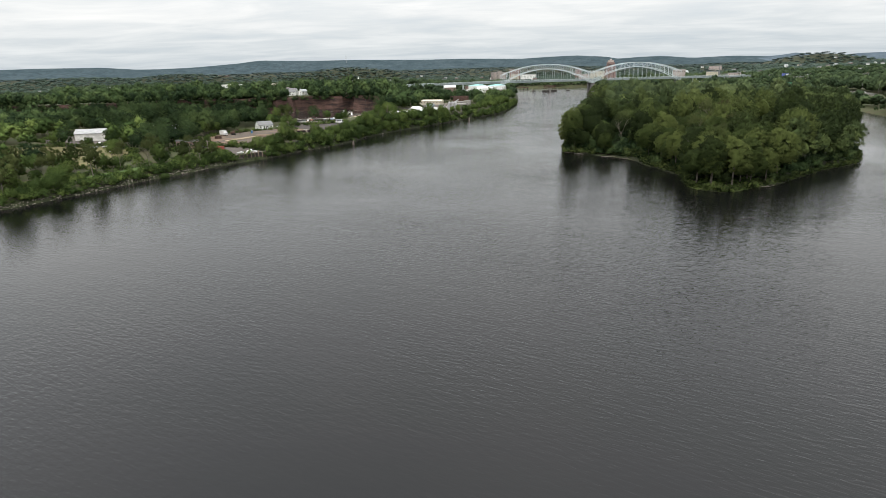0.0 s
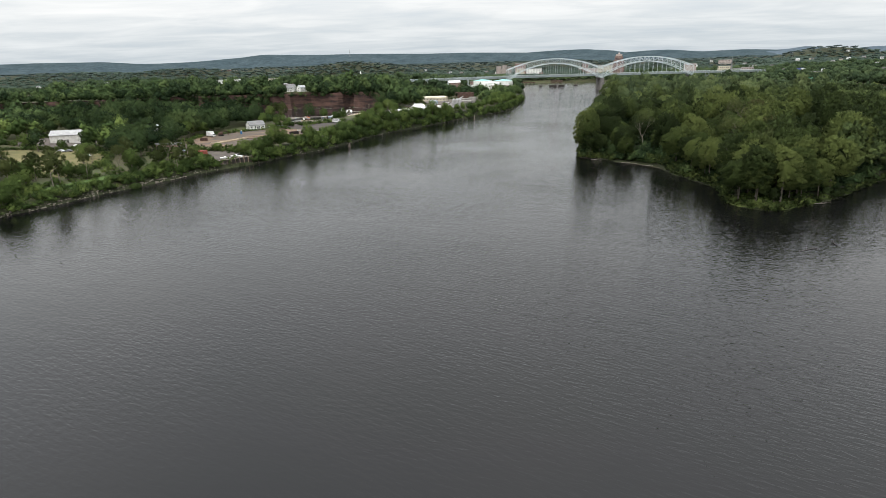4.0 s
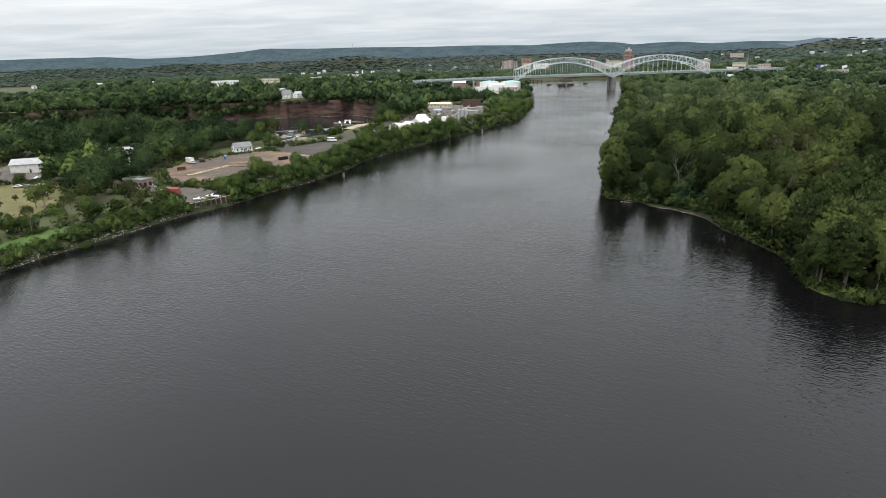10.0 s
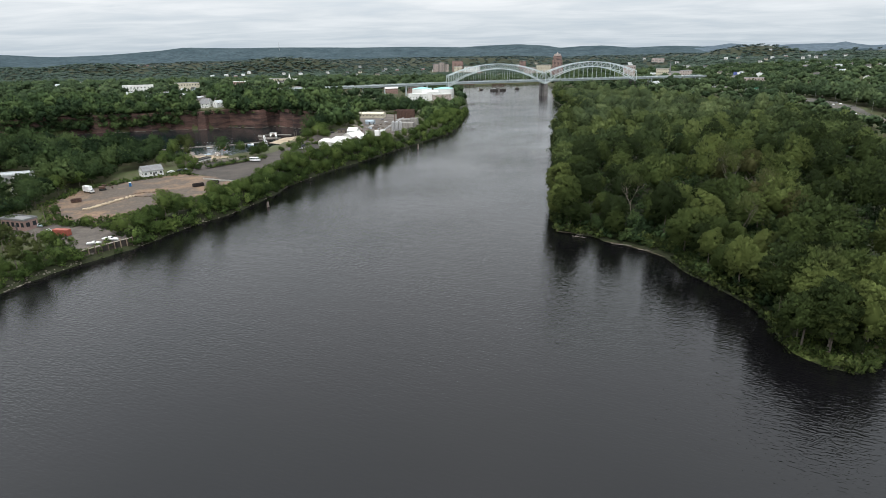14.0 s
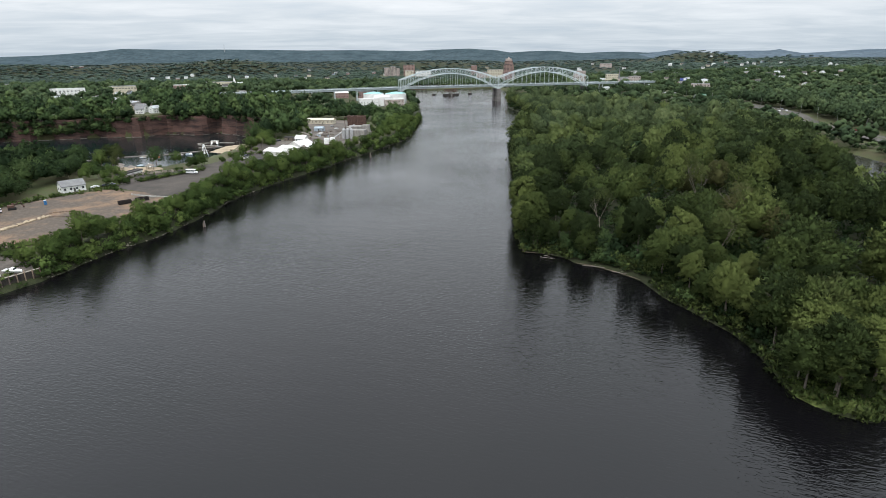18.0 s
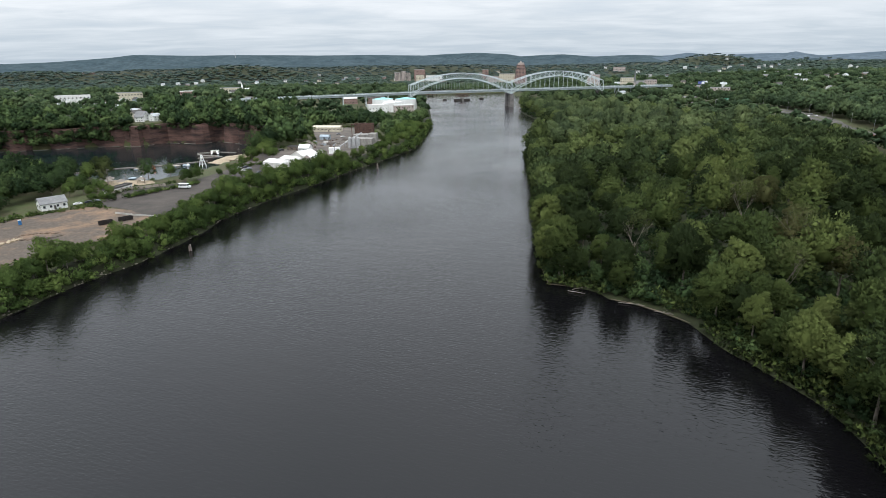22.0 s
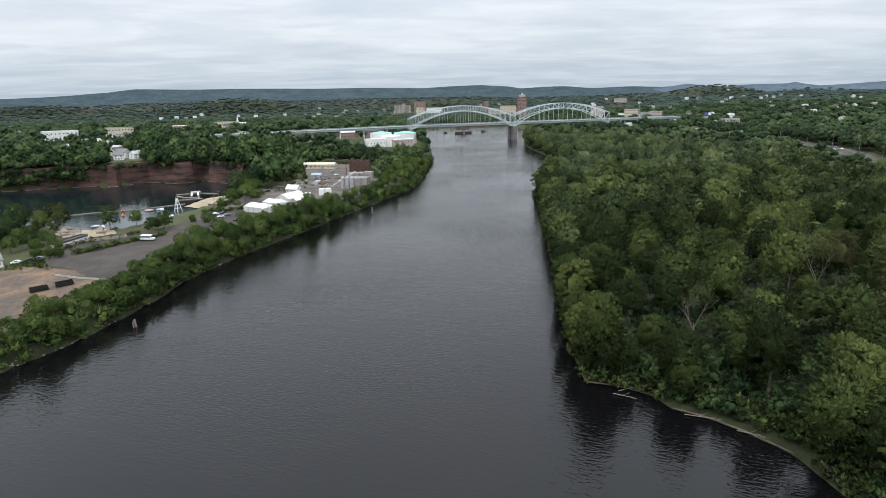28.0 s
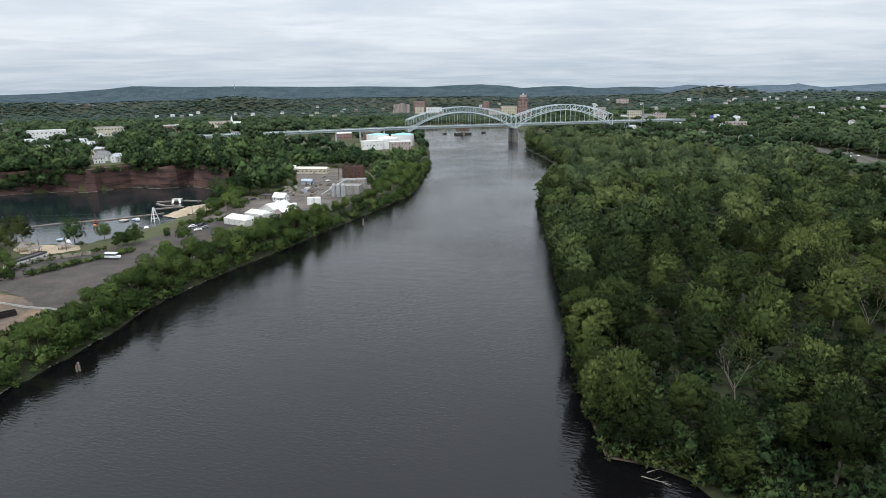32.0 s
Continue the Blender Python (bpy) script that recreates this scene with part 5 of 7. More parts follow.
for a, b in zip(levels[:-1], levels[1:]):
    setb = -0.12 * a + crng.uniform(-0.5, 0.5) + bays * 1.2
    off = 3.2 + setb[:, None]
    jit = crng.uniform(-0.45, 0.45, (len(cl), 1))
    front = cl + cn * (off + jit)
    back = cl - cn * 11
    n = len(cl)
    hz = crng.uniform(-0.3, 0.3, n)
    v = np.concatenate([np.c_[front, np.full(n, a)], np.c_[front, b + hz], np.c_[back, b + hz]])
    f = [q for i in range(n - 1) for q in ((i, i + 1, n + i + 1, n + i), (n + i, n + i + 1, 2 * n + i + 1, 2 * n + i))]
    link_mesh("rock_layer", v, f, "brownstone", cliff)
led = nb()
for k in range(0, len(cl) - 3, 1):
    if (k * 7) % 11 < 6:
        p_, q_ = cl[k] + cn[k] * 5.2, cl[k + 1] + cn[k + 1] * 5.2
        beam(led, (*p_, 3.1), (*q_, 3.1), 1.3, 0.35)
part("rock_ledge", led, "stone", cliff, "grey ledge at the water line")

# riprap along the left bank
rp = np.random.default_rng(9)
sv, sf = ICO[1]
V, F, n = [], [], 0
for y in np.arange(195, 760, 0.42):
    if 313 < y < 333:
        continue
    xl = np.interp(y, LB[:, 0], LB[:, 1])
    d = rp.uniform(-0.8, 1.5)
    s = rp.uniform(0.22, 0.65) * np.array((1, rp.uniform(0.7, 1.2), 0.6))
    V.append(sv * s * rp.uniform(0.75, 1.2, (12, 1)) + np.array((xl - d, y, max(-0.1, 3.6 * (max(d, 0) / 4.5) ** 0.7 * 0.9))))
    F.append(sf + n)
    n += 12
tagged(link_mesh("bank_stones", np.concatenate(V), np.concatenate(F), "stone"), "grey rocks heaped along the river bank", "rocks", kind="stuff")

# ------------------------------------------------------------ timber bulkhead
A_, B_ = Vector((-135.5, 313.5, 0)), Vector((-122.3, 332.0, 0))
bulk = empty("bulkhead", A_.x, A_.y, 0, math.degrees(math.atan2(B_.y - A_.y, B_.x - A_.x)), "weathered dark timber and steel bulkhead along the river", "bulkhead")
ln = (B_ - A_).length
BAYS = 9
bay = ln / BAYS
bm = nb()
box(bm, (0, 0, 1.5), (bay - 0.12, 0.3, 5.6), bevel=0.05)
for k in range(4):
    box(bm, (0, -0.17, -0.4 + 1.2 * k), (bay - 0.2, 0.08, 0.5))
first = part("panel", bm, "sheet_pile", bulk, "dark tarred timber bay")
first.location = (bay / 2, 0, 0)
for k in range(1, BAYS):
    o = new("panel", first.data)
    o.parent = bulk
    o.location = (bay * (k + 0.5), 0.04 * (k % 2), rp.uniform(-0.2, 0.1))
bm = nb()
tube(bm, (0, 0, -2), (0, 0, 5.2), 0.26, 0.2, 8)
post0 = part("post", bm, "bulk_timber", bulk)
post0.location = (0, -0.35, 0)
for k in range(1, BAYS + 1):
    o = new("post", post0.data)
    o.parent = bulk
    o.location = (bay * k, -0.35, rp.uniform(-0.5, 0.3))
bm = nb()
box(bm, (ln / 2, 0.05, 4.42), (ln + 0.4, 0.55, 0.28), bevel=0.05)
part("cap_rail", bm, "plank", bulk, "pale weathered cap timber")

# ------------------------------------------------------------ buildings
WIN = {}


def win_mesh(w, h):
    key = (round(w, 2), round(h, 2))
    if key not in WIN:
        bm = nb()
        box(bm, (0, 0, 0), (w, 0.12, h))
        me = bpy.data.meshes.new("window")
        bm.to_mesh(me)
        bm.free()
        me.materials.append(M["glass_dark"])
        WIN[key] = me
    return WIN[key]


def building(name, x, y, rz, w, d, h, wall, roof, label, category, kind="gable", rise=None, floors=1, cols=4, side=2, group="", z=None, over=0.4, win=(1.1, 1.4), door=True, chimney=False):
    """A building with its front on -y: walls, roof, windows and door as parts."""
    ob = root(name, x, y, rz, label, category, group, z)
    bm = nb()
    box(bm, (0, 0, h / 2 - 0.5), (w, d, h + 1.0))
    rise = (0.32 * d if rise is None else rise)
    if kind == "gable":
        for sx in (-1, 1):
            a = [bm.verts.new((sx * w / 2, -d / 2, h)), bm.verts.new((sx * w / 2, d / 2, h)), bm.verts.new((sx * w / 2, 0, h + rise))]
            bm.faces.new(a)
    wl = part("wall", bm, wall, ob)
    bm = nb()
    if kind == "gable":
        t = 0.25
        L, D = w / 2 + over, d / 2 + over
        drop = rise * over / (d / 2)
        for sy in (-1, 1):
            pts = [(-L, sy * D, h - drop), (L, sy * D, h - drop), (L, 0, h + rise), (-L, 0, h + rise)]
            lo = [bm.verts.new(p_) for p_ in pts]
            hi = [bm.verts.new((p_[0], p_[1], p_[2] + t)) for p_ in pts]
            bm.faces.new(hi)
            bm.faces.new(lo[::-1])
            for i in range(4):
                bm.faces.new((lo[i], lo[(i + 1) % 4], hi[(i + 1) % 4], hi[i]))
    else:
        box(bm, (0, 0, h + 0.15), (w + 0.5, d + 0.5, 0.3))
        for sy in (-1, 1):
            box(bm, (0, sy * (d / 2 + 0.1), h + 0.55), (w + 0.5, 0.3, 0.6))
            box(bm, (sy * (w / 2 + 0.1), 0, h + 0.55), (0.3, d - 0.1, 0.6))
    part("roof", bm, roof, ob)
    fh = h / floors
    me = win_mesh(*win)
    for fl in range(floors):
        zc = fl * fh + fh * 0.55
        for k in range(cols):
            o = new("window", me)
            o.parent = ob
            o.location = (-w / 2 + w * (k + 0.5) / cols, -d / 2 - 0.03, zc)
        for k in range(side):
            for sx in (-1, 1):
                o = new("window", me)
                o.parent = ob
                o.matrix_basis = pose(sx * (w / 2 + 0.03), -d / 2 + d * (k + 0.5) / side, zc, 0, 0, 90)
    if door:
        bm = nb()
        box(bm, (w * 0.02 + w / (2 * max(cols, 1)) * (cols % 2), -d / 2 - 0.05, 1.05), (1.0, 0.14, 2.1), bevel=0.03)
        part("door", bm, "shingle_dark", ob)
    if chimney:
        bm = nb()
        box(bm, (w * 0.25, 0, h + rise), (0.8, 0.8, 1.8))
        part("chimney", bm, "brick_red", ob)
    return ob


building("house", -170, 461, 41, 11.8, 8.4, 3.3, "white", "shingle_grey", "small white clapboard house with a grey gable roof", "house", cols=4, side=2, win=(1.0, 1.2))
building("barn", -271, 393, 20, 20, 12, 5.0, "tent_cloth", "grey_clad", "large pale metal barn with a low gable roof", "barn", cols=0, side=1, rise=2.6, win=(3.2, 3.4))
building("shed", -217, 412, 60, 8, 6, 3.4, "white", "white", "small white shed under the trees", "shed", cols=1, side=1, rise=2.2)
building("workshop", -250, 452, 15, 22, 12, 4.0, "grey_clad", "tin_roof", "low grey workshop with a flat metal roof", "workshop", kind="flat", cols=5, side=2)
building("brick_ruin", -179, 350, -20, 14, 6, 4.2, "brick_red", "shingle_grey", "old low brick building with arched openings", "brick building", kind="flat", cols=5, side=2, win=(1.6, 1.9))


def tent(x, y, rz, w, d, h, rise, label, bays):
    ob = root("event_tent", x, y, rz, label, "tent", "white event tents")
    bm = nb()
    v = [bm.verts.new(p_) for p_ in [(-w / 2, -d / 2, h), (w / 2, -d / 2, h), (w / 2, d / 2, h), (-w / 2, d / 2, h), (-w / 2 + d * 0.18, 0, h + rise), (w / 2 - d * 0.18, 0, h + rise)]]
    for f_ in ((0, 1, 5, 4), (2, 3, 4, 5), (1, 2, 5), (3, 0, 4), (3, 2, 1, 0)):
        bm.faces.new([v[i] for i in f_])
    bmesh.ops.bevel(bm, geom=bm.edges[:], offset=0.12, segments=2, affect="EDGES")
    part("canopy", bm, "tent_cloth", ob)
    for s, e in (((-w / 2, -d / 2), (w / 2, -d / 2)), ((-w / 2, -d / 2), (-w / 2, d / 2)), ((w / 2, -d / 2), (w / 2, d / 2)), ((-w / 2, d / 2), (w / 2, d / 2))):
        bm = nb()
        beam(bm, (s[0] * 0.985, s[1] * 0.985, h / 2), (e[0] * 0.985, e[1] * 0.985, h / 2), 0.08, h)
        part("side_curtain", bm, "tent_cloth", ob)
    for k in range(bays + 1):
        for sy in (-1, 1):
            bm = nb()
            tube(bm, (-w / 2 + w * k / bays, sy * d / 2, 0), (-w / 2 + w * k / bays, sy * d / 2, h), 0.09, 0.09, 6)
            part("pole", bm, "grey_clad", ob)
    return ob


tent(-75, 572, -38, 19, 10, 3.4, 2.2, "long white event tent with closed sides", 4)
tent(-68, 588, -38, 16, 9, 3.2, 2.0, "white event tent beside the longer one", 3)
building("banquet_hall", -60, 602, 58, 17, 11, 4.0, "tent_cloth", "tent_cloth", "white hall with a pale gable roof and small windows", "hall", cols=4, side=2, rise=3.0)
building("banquet_annex", -53, 588, 58, 9, 7, 3.6, "brick_tan", "white", "small brown annex with a white roof", "annex", cols=2, side=1)
building("farmhouse", -65, 648, -25, 9.5, 6.5, 3.0, "white", "white", "small white house with a pale gable roof", "house", floors=1, cols=3, side=2, rise=2.6, win=(0.8, 1.1))
building("lean_to", -76, 659, -25, 9, 6, 2.6, "timber", "shingle_dark", "low dark shed with a black roof beside the house", "shed", kind="flat", cols=1, side=1)
building("tarp_shed", -56, 727, -15, 9, 6, 3.0, "siding_blue", "siding_blue", "small shed under a faded blue tarpaulin", "shed", cols=1, side=1, rise=1.4)
building("bathhouse", -153, 498, 74, 19, 4, 2.5, "white", "shingle_dark", "long low pale bathhouse with a dark flat roof", "bathhouse", kind="flat", cols=6, side=1, win=(0.8, 0.7))
building("warehouse", -60, 800, -15, 31, 10, 4.6, "cream", "cream", "long cream-yellow warehouse with a low roof", "warehouse", cols=7, side=2, rise=1.6, win=(1.4, 1.0))
building("storage_shed", -97, 836, 0, 9, 6, 3.4, "teal_paint", "white", "small pale green storage shed", "shed", cols=1, side=1, group="storage sheds")
building("storage_shed", -85, 826, 0, 10, 6, 3.2, "white", "white", "small white storage shed", "shed", cols=2, side=1, group="storage sheds")

# concrete plant
pl = root("concrete_plant", -14, 668, -12, "grey concrete plant of blocks, hoppers and silos", "industrial plant")
for nm, c, s in [("block", (-2, 0, 3.5), (15, 12, 7)), ("block", (-8, 22, 4.0), (17, 11, 8)), ("block", (3, 12, 5.0), (7, 8, 10)), ("block", (-5, 11, 2.5), (8, 8, 5)), ("platform", (-12, -6, 2.5), (6, 7, 5))]:
    bm = nb()
    box(bm, c, s, bevel=0.12)
    part(nm, bm, "plant_wall", pl)
for k, (sx, sy) in enumerate([(-12, -12), (-8.5, -12.5), (-5, -12)]):
    bm = nb()
    tube(bm, (sx, sy, 0), (sx, sy, 8.5), 1.6, 1.6, 14)
    tube(bm, (sx, sy, 8.5), (sx, sy, 9.8), 1.6, 0.4, 14)
    part("silo", bm, "grey_clad", pl)
bm = nb()
beam(bm, (-22, -10, 1), (-6, 6, 11), 1.2, 0.8)
for s in (0.25, 0.5, 0.75):
    beam(bm, (-22 + 16 * s, -10 + 16 * s, 0), (-22 + 16 * s, -10 + 16 * s, 1 + 10 * s), 0.4)
part("conveyor", bm, "grey_clad", pl)
fr = root("steel_frame", -20, 748, -12, "rust-red open steel frame with a sheet wall", "steel frame")
for sx in (-10, -3.3, 3.3, 10):
    for sy in (-6, 6):
        bm = nb()
        beam(bm, (sx, sy, -0.3), (sx, sy, 12), 0.5)
        part("column", bm, "rust", fr)
bm = nb()
for sy in (-6, 6):
    beam(bm, (-10, sy, 12), (10, sy, 12), 0.6)
for sx in (-10, -3.3, 3.3, 10):
    beam(bm, (sx, -6, 12), (sx, 6, 12), 0.5)
part("roof_beam", bm, "rust", fr)
bm = nb()
box(bm, (0, 5.7, 6.0), (20, 0.2, 11.4))
part("sheet_wall", bm, "rust", fr)
for x, y, h in [(-41.5, 627, 5.2), (-36.5, 625, 5.6)]:
    ob = root("white_silo_panel", x, y, -10, "upright white rectangular tank in the yard", "tank", "white tanks")
    bm = nb()
    box(bm, (0, 0, h / 2), (4.2, 2.4, h), bevel=0.3)
    part("shell", bm, "white", ob)
    bm = nb()
    box(bm, (0, 0, 0.15), (4.8, 3.0, 0.5))
    part("plinth", bm, "concrete", ob)
ob = root("cement_silo", -45.5, 581, 0, "tall white cement silo on steel legs", "silo")
bm = nb()
tube(bm, (0, 0, 2.5), (0, 0, 9.5), 1.9, 1.9, 16)
tube(bm, (0, 0, 1.0), (0, 0, 2.5), 0.6, 1.9, 16)
part("shell", bm, "white", ob)
for a in range(4):
    bm = nb()
    tube(bm, (1.6 * math.cos(a * 1.571), 1.6 * math.sin(a * 1.571), -0.3), (1.6 * math.cos(a * 1.571), 1.6 * math.sin(a * 1.571), 3), 0.14, 0.14, 6)
    part("leg", bm, "grey_clad", ob)
for x, y, r, h, mat in [(-30, 700, 5, 2.4, "concrete"), (-36, 716, 4, 2.0, "gravel"), (-47, 690, 5, 2.2, "gravel"), (-52, 700, 4, 1.8, "concrete"), (-66, 690, 5, 2.4, "stone"), (-70, 704, 4, 2.2, "stone"), (-26, 716, 5, 2.6, "gravel")]:
    b_ = nb()
    bmesh.ops.create_icosphere(b_, subdivisions=3, radius=1.0)
    for v in b_.verts:
        k = 1 + 0.22 * noise.noise(v.co * 2.5 + Vector((x, y, 0)))
        v.co = Vector((v.co.x * r * k, v.co.y * r * k * 0.8, max(-0.1, v.co.z) * h * k))
    ob = part("rubble_pile", b_, mat, None)
    ob.matrix_world = pose(x, y, G(x, y))
    tagged(ob, "heap of grey broken stone and rubble in the plant yard", "rubble pile", "rubble piles")

# scrap and stores lying about the plant yard
sc = np.random.default_rng(77)
for k in range(34):
    x, y = sc.uniform(-68, -40), sc.uniform(662, 722)
    mat_ = ("rust", "plank", "grey_clad", "timber", "siding_blue", "stone")[k % 6]
    ob = root("scrap_crate", x, y, sc.uniform(0, 90), {"rust": "rusty steel crate in the plant yard", "plank": "pale timber stack in the plant yard", "grey_clad": "grey steel bin in the plant yard", "timber": "dark timber stack in the plant yard", "siding_blue": "faded blue crate in the plant yard", "stone": "grey stone block in the plant yard"}[mat_], "crate", "stores in the plant yard")
    w_, d_, h_ = sc.uniform(0.9, 3.4), sc.uniform(0.8, 1.8), sc.uniform(0.6, 1.5)
    bm = nb()
    box(bm, (0, 0, h_ / 2), (w_, d_, h_), bevel=0.06)
    part("body", bm, mat_, ob)
    bm = nb()
    for e in (-0.3, 0.3):
        box(bm, (e * w_, 0, h_ + 0.06), (0.14, d_, 0.12))
    part("batten", bm, "timber", ob)

# fuel tanks by the bridge
for x, y, r, h, mat in [(0, 1078, 16, 17, "teal_paint"), (36, 1086, 17, 16, "teal_paint"), (14, 1048, 14, 14, "white")]:
    ob = root("storage_tank", x, y, 0, "round pale storage tank near the bridge", "storage tank", "storage tanks")
    bm = nb()
    tube(bm, (0, 0, -0.5), (0, 0, h), r, r, 32)
    part("shell", bm, "white" if r > 13 else mat, ob)
    bm = nb()
    tube(bm, (0, 0, h), (0, 0, h + 2.4), r + 0.1, 1.0, 32)
    part("roof", bm, mat, ob)
building("depot", 30, 1018, 10, 28, 12, 11, "brick_tan", "white", "orange-brown brick depot with a white flat roof", "depot", kind="flat", cols=6, side=2, floors=2)
building("depot_hall", -8, 1036, 10, 28, 14, 11, "white", "white", "white depot hall beside the tanks", "depot", kind="flat", cols=6, side=2)
building("mill", -14, 1216, 10, 34, 14, 12, "brick_red", "shingle_grey", "red brick mill under the bridge approach", "mill", kind="flat", floors=3, cols=8, side=3)
building("mill", -58, 1222, 10, 24, 14, 9, "brick_red", "white", "brick building with a white hipped roof", "mill", floors=2, cols=5, side=2)
building("garage", -147, 1166, 8, 28, 10, 6, "white", "white", "long low white garage among trees", "garage", kind="flat", cols=6, side=1, z=9)

# ------------------------------------------------------------ vehicles
CARS = {}


def car_kind(mat):
    ob = empty("car", 0, 0, -60, 0, "parked car", "car")
    bm = nb()
    prof = [(-2.2, 0.35), (-2.25, 0.8), (-1.3, 0.95), (-0.7, 1.42), (0.9, 1.45), (1.6, 0.98), (2.2, 0.85), (2.25, 0.4)]
    L = [bm.verts.new((x, -0.88, z)) for x, z in prof]
    R = [bm.verts.new((x, 0.88, z)) for x, z in prof]
    bm.faces.new(L)
    bm.faces.new(R[::-1])
    for i in range(len(prof)):
        j = (i + 1) % len(prof)
        bm.faces.new((L[j], L[i], R[i], R[j]))
    bmesh.ops.bevel(bm, geom=bm.edges[:], offset=0.07, segments=2, affect="EDGES")
    part("body", bm, mat, ob)
    bm = nb()
    box(bm, (0.1, 0, 1.2), (1.7, 1.80, 0.34), bevel=0.05)
    part("side_glass", bm, "glass_dark", ob)
    for sx in (-1.4, 1.4):
        for sy in (-0.8, 0.8):
            bm = nb()
            tube(bm, (sx, sy - 0.1, 0.33), (sx, sy + 0.1, 0.33), 0.33, 0.33, 12)
            part("wheel", bm, "rubber", ob)
    return ob


for nm in ("car_white", "car_red", "car_grey", "car_dark"):
    CARS[nm] = car_kind(nm)
WORD = {"car_white": "white", "car_red": "red", "car_grey": "grey", "car_dark": "dark"}


def put_car(x, y, rz, nm, where, group, z=None):
    o = copy_thing(CARS[nm], pose(x, y, (G(x, y) + 0.16) if z is None else z, 0, 0, rz))
    tagged(o, f"{WORD[nm]} car {where}", "car", group)


for x, y, rz, nm in [(-95, 556, 20, "car_white"), (-86, 526, 10, "car_grey"), (-97, 570, 60, "car_dark"), (-93, 562, 25, "car_grey"), (-83, 545, 70, "car_dark"), (-160, 466, 30, "car_white"), (-156, 469, 30, "car_dark"), (-153, 471, 30, "car_grey"), (-101, 566, 30, "car_white")]:
    put_car(x, y, rz, nm, "parked on the asphalt lot", "cars on the lot")
for x, y, rz, nm in [(-248, 352, 20, "car_white"), (-244, 353, 20, "car_grey"), (-238, 356, 15, "car_white"), (-232, 358, 15, "car_dark"), (-252, 372, 80, "car_white"), (-222, 338, 10, "car_white")]:
    put_car(x, y, rz, nm, "parked by the white barn", "cars by the barn")
for x, y, rz, nm in [(-72, 672, 10, "car_dark"), (-80, 660, 10, "car_grey"), (-86, 655, 40, "car_dark"), (-40, 740, 30, "car_white"), (-30, 690, 0, "car_white"), (-58, 745, 0, "car_dark"), (-46, 765, 30, "car_grey"), (-66, 640, 60, "car_white")]:
    put_car(x, y, rz, nm, "parked in the plant yard", "cars in the plant yard")


def wheels(ob, xs, ys, r):
    for sx in xs:
        for sy in ys:
            bm = nb()
            tube(bm, (sx, sy - 0.14, r), (sx, sy + 0.14, r), r, r, 12)
            part("wheel", bm, "rubber", ob)


mb = root("minibus", -116.5, 500.5, -15, "white shuttle minibus with a dark window band", "minibus", z=G(-116.5, 500.5) + 0.16)
bm = nb()
box(bm, (-0.6, 0, 1.75), (6.0, 2.3, 2.5), bevel=0.18)
box(bm, (3.0, 0, 1.1), (1.5, 2.1, 1.2), bevel=0.2)
part("body", bm, "car_white", mb)
for sy in (-1.16, 1.16):
    for k in range(5):
        bm = nb()
        box(bm, (-3.0 + k * 1.15, sy, 2.2), (0.95, 0.06, 0.85))
        part("window", bm, "glass_dark", mb)
bm = nb()
box(bm, (2.42, 0, 2.2), (0.1, 1.9, 0.9))
part("windscreen", bm, "glass_dark", mb)
wheels(mb, (-2.2, 2.6), (-1.0, 1.0), 0.42)

bt = root("box_truck", -184, 415.5, -32, "white box truck parked at the dirt lot edge", "truck", z=G(-184, 415) + 0.16)
bm = nb()
box(bm, (-1.2, 0, 2.3), (5.6, 2.4, 2.9), bevel=0.08)
part("box_body", bm, "car_white", bt)
bm = nb()
box(bm, (2.6, 0, 1.5), (1.9, 2.1, 1.7), bevel=0.2)
part("cab", bm, "car_white", bt)
bm = nb()
box(bm, (3.3, 0, 1.9), (0.55, 1.9, 0.6))
part("windscreen", bm, "glass_dark", bt)
wheels(bt, (-2.6, 2.6), (-1.0, 1.0), 0.48)

ex = root("excavator", -179.5, 421, 30, "rusty brown excavator at the lot edge", "excavator", z=G(-179, 421) + 0.16)
for sy in (-1.1, 1.1):
    bm = nb()
    box(bm, (0, sy, 0.45), (3.6, 0.6, 0.9), bevel=0.25)
    part("track", bm, "rubber", ex)
bm = nb()
box(bm, (-0.4, 0, 1.7), (2.8, 2.4, 1.3), bevel=0.15)
part("body", bm, "rust", ex)
bm = nb()
box(bm, (0.6, 0.7, 2.4), (1.3, 1.0, 1.5), bevel=0.1)
part("cab", bm, "rust", ex)
bm = nb()
beam(bm, (1.0, -0.3, 1.8), (3.4, -0.3, 4.0), 0.4)
beam(bm, (3.4, -0.3, 4.0), (4.8, -0.3, 1.6), 0.35)
part("boom", bm, "rust", ex)
bm = nb()
box(bm, (4.8, -0.3, 1.1), (0.9, 1.0, 0.9), bevel=0.15)
part("bucket", bm, "rust", ex)


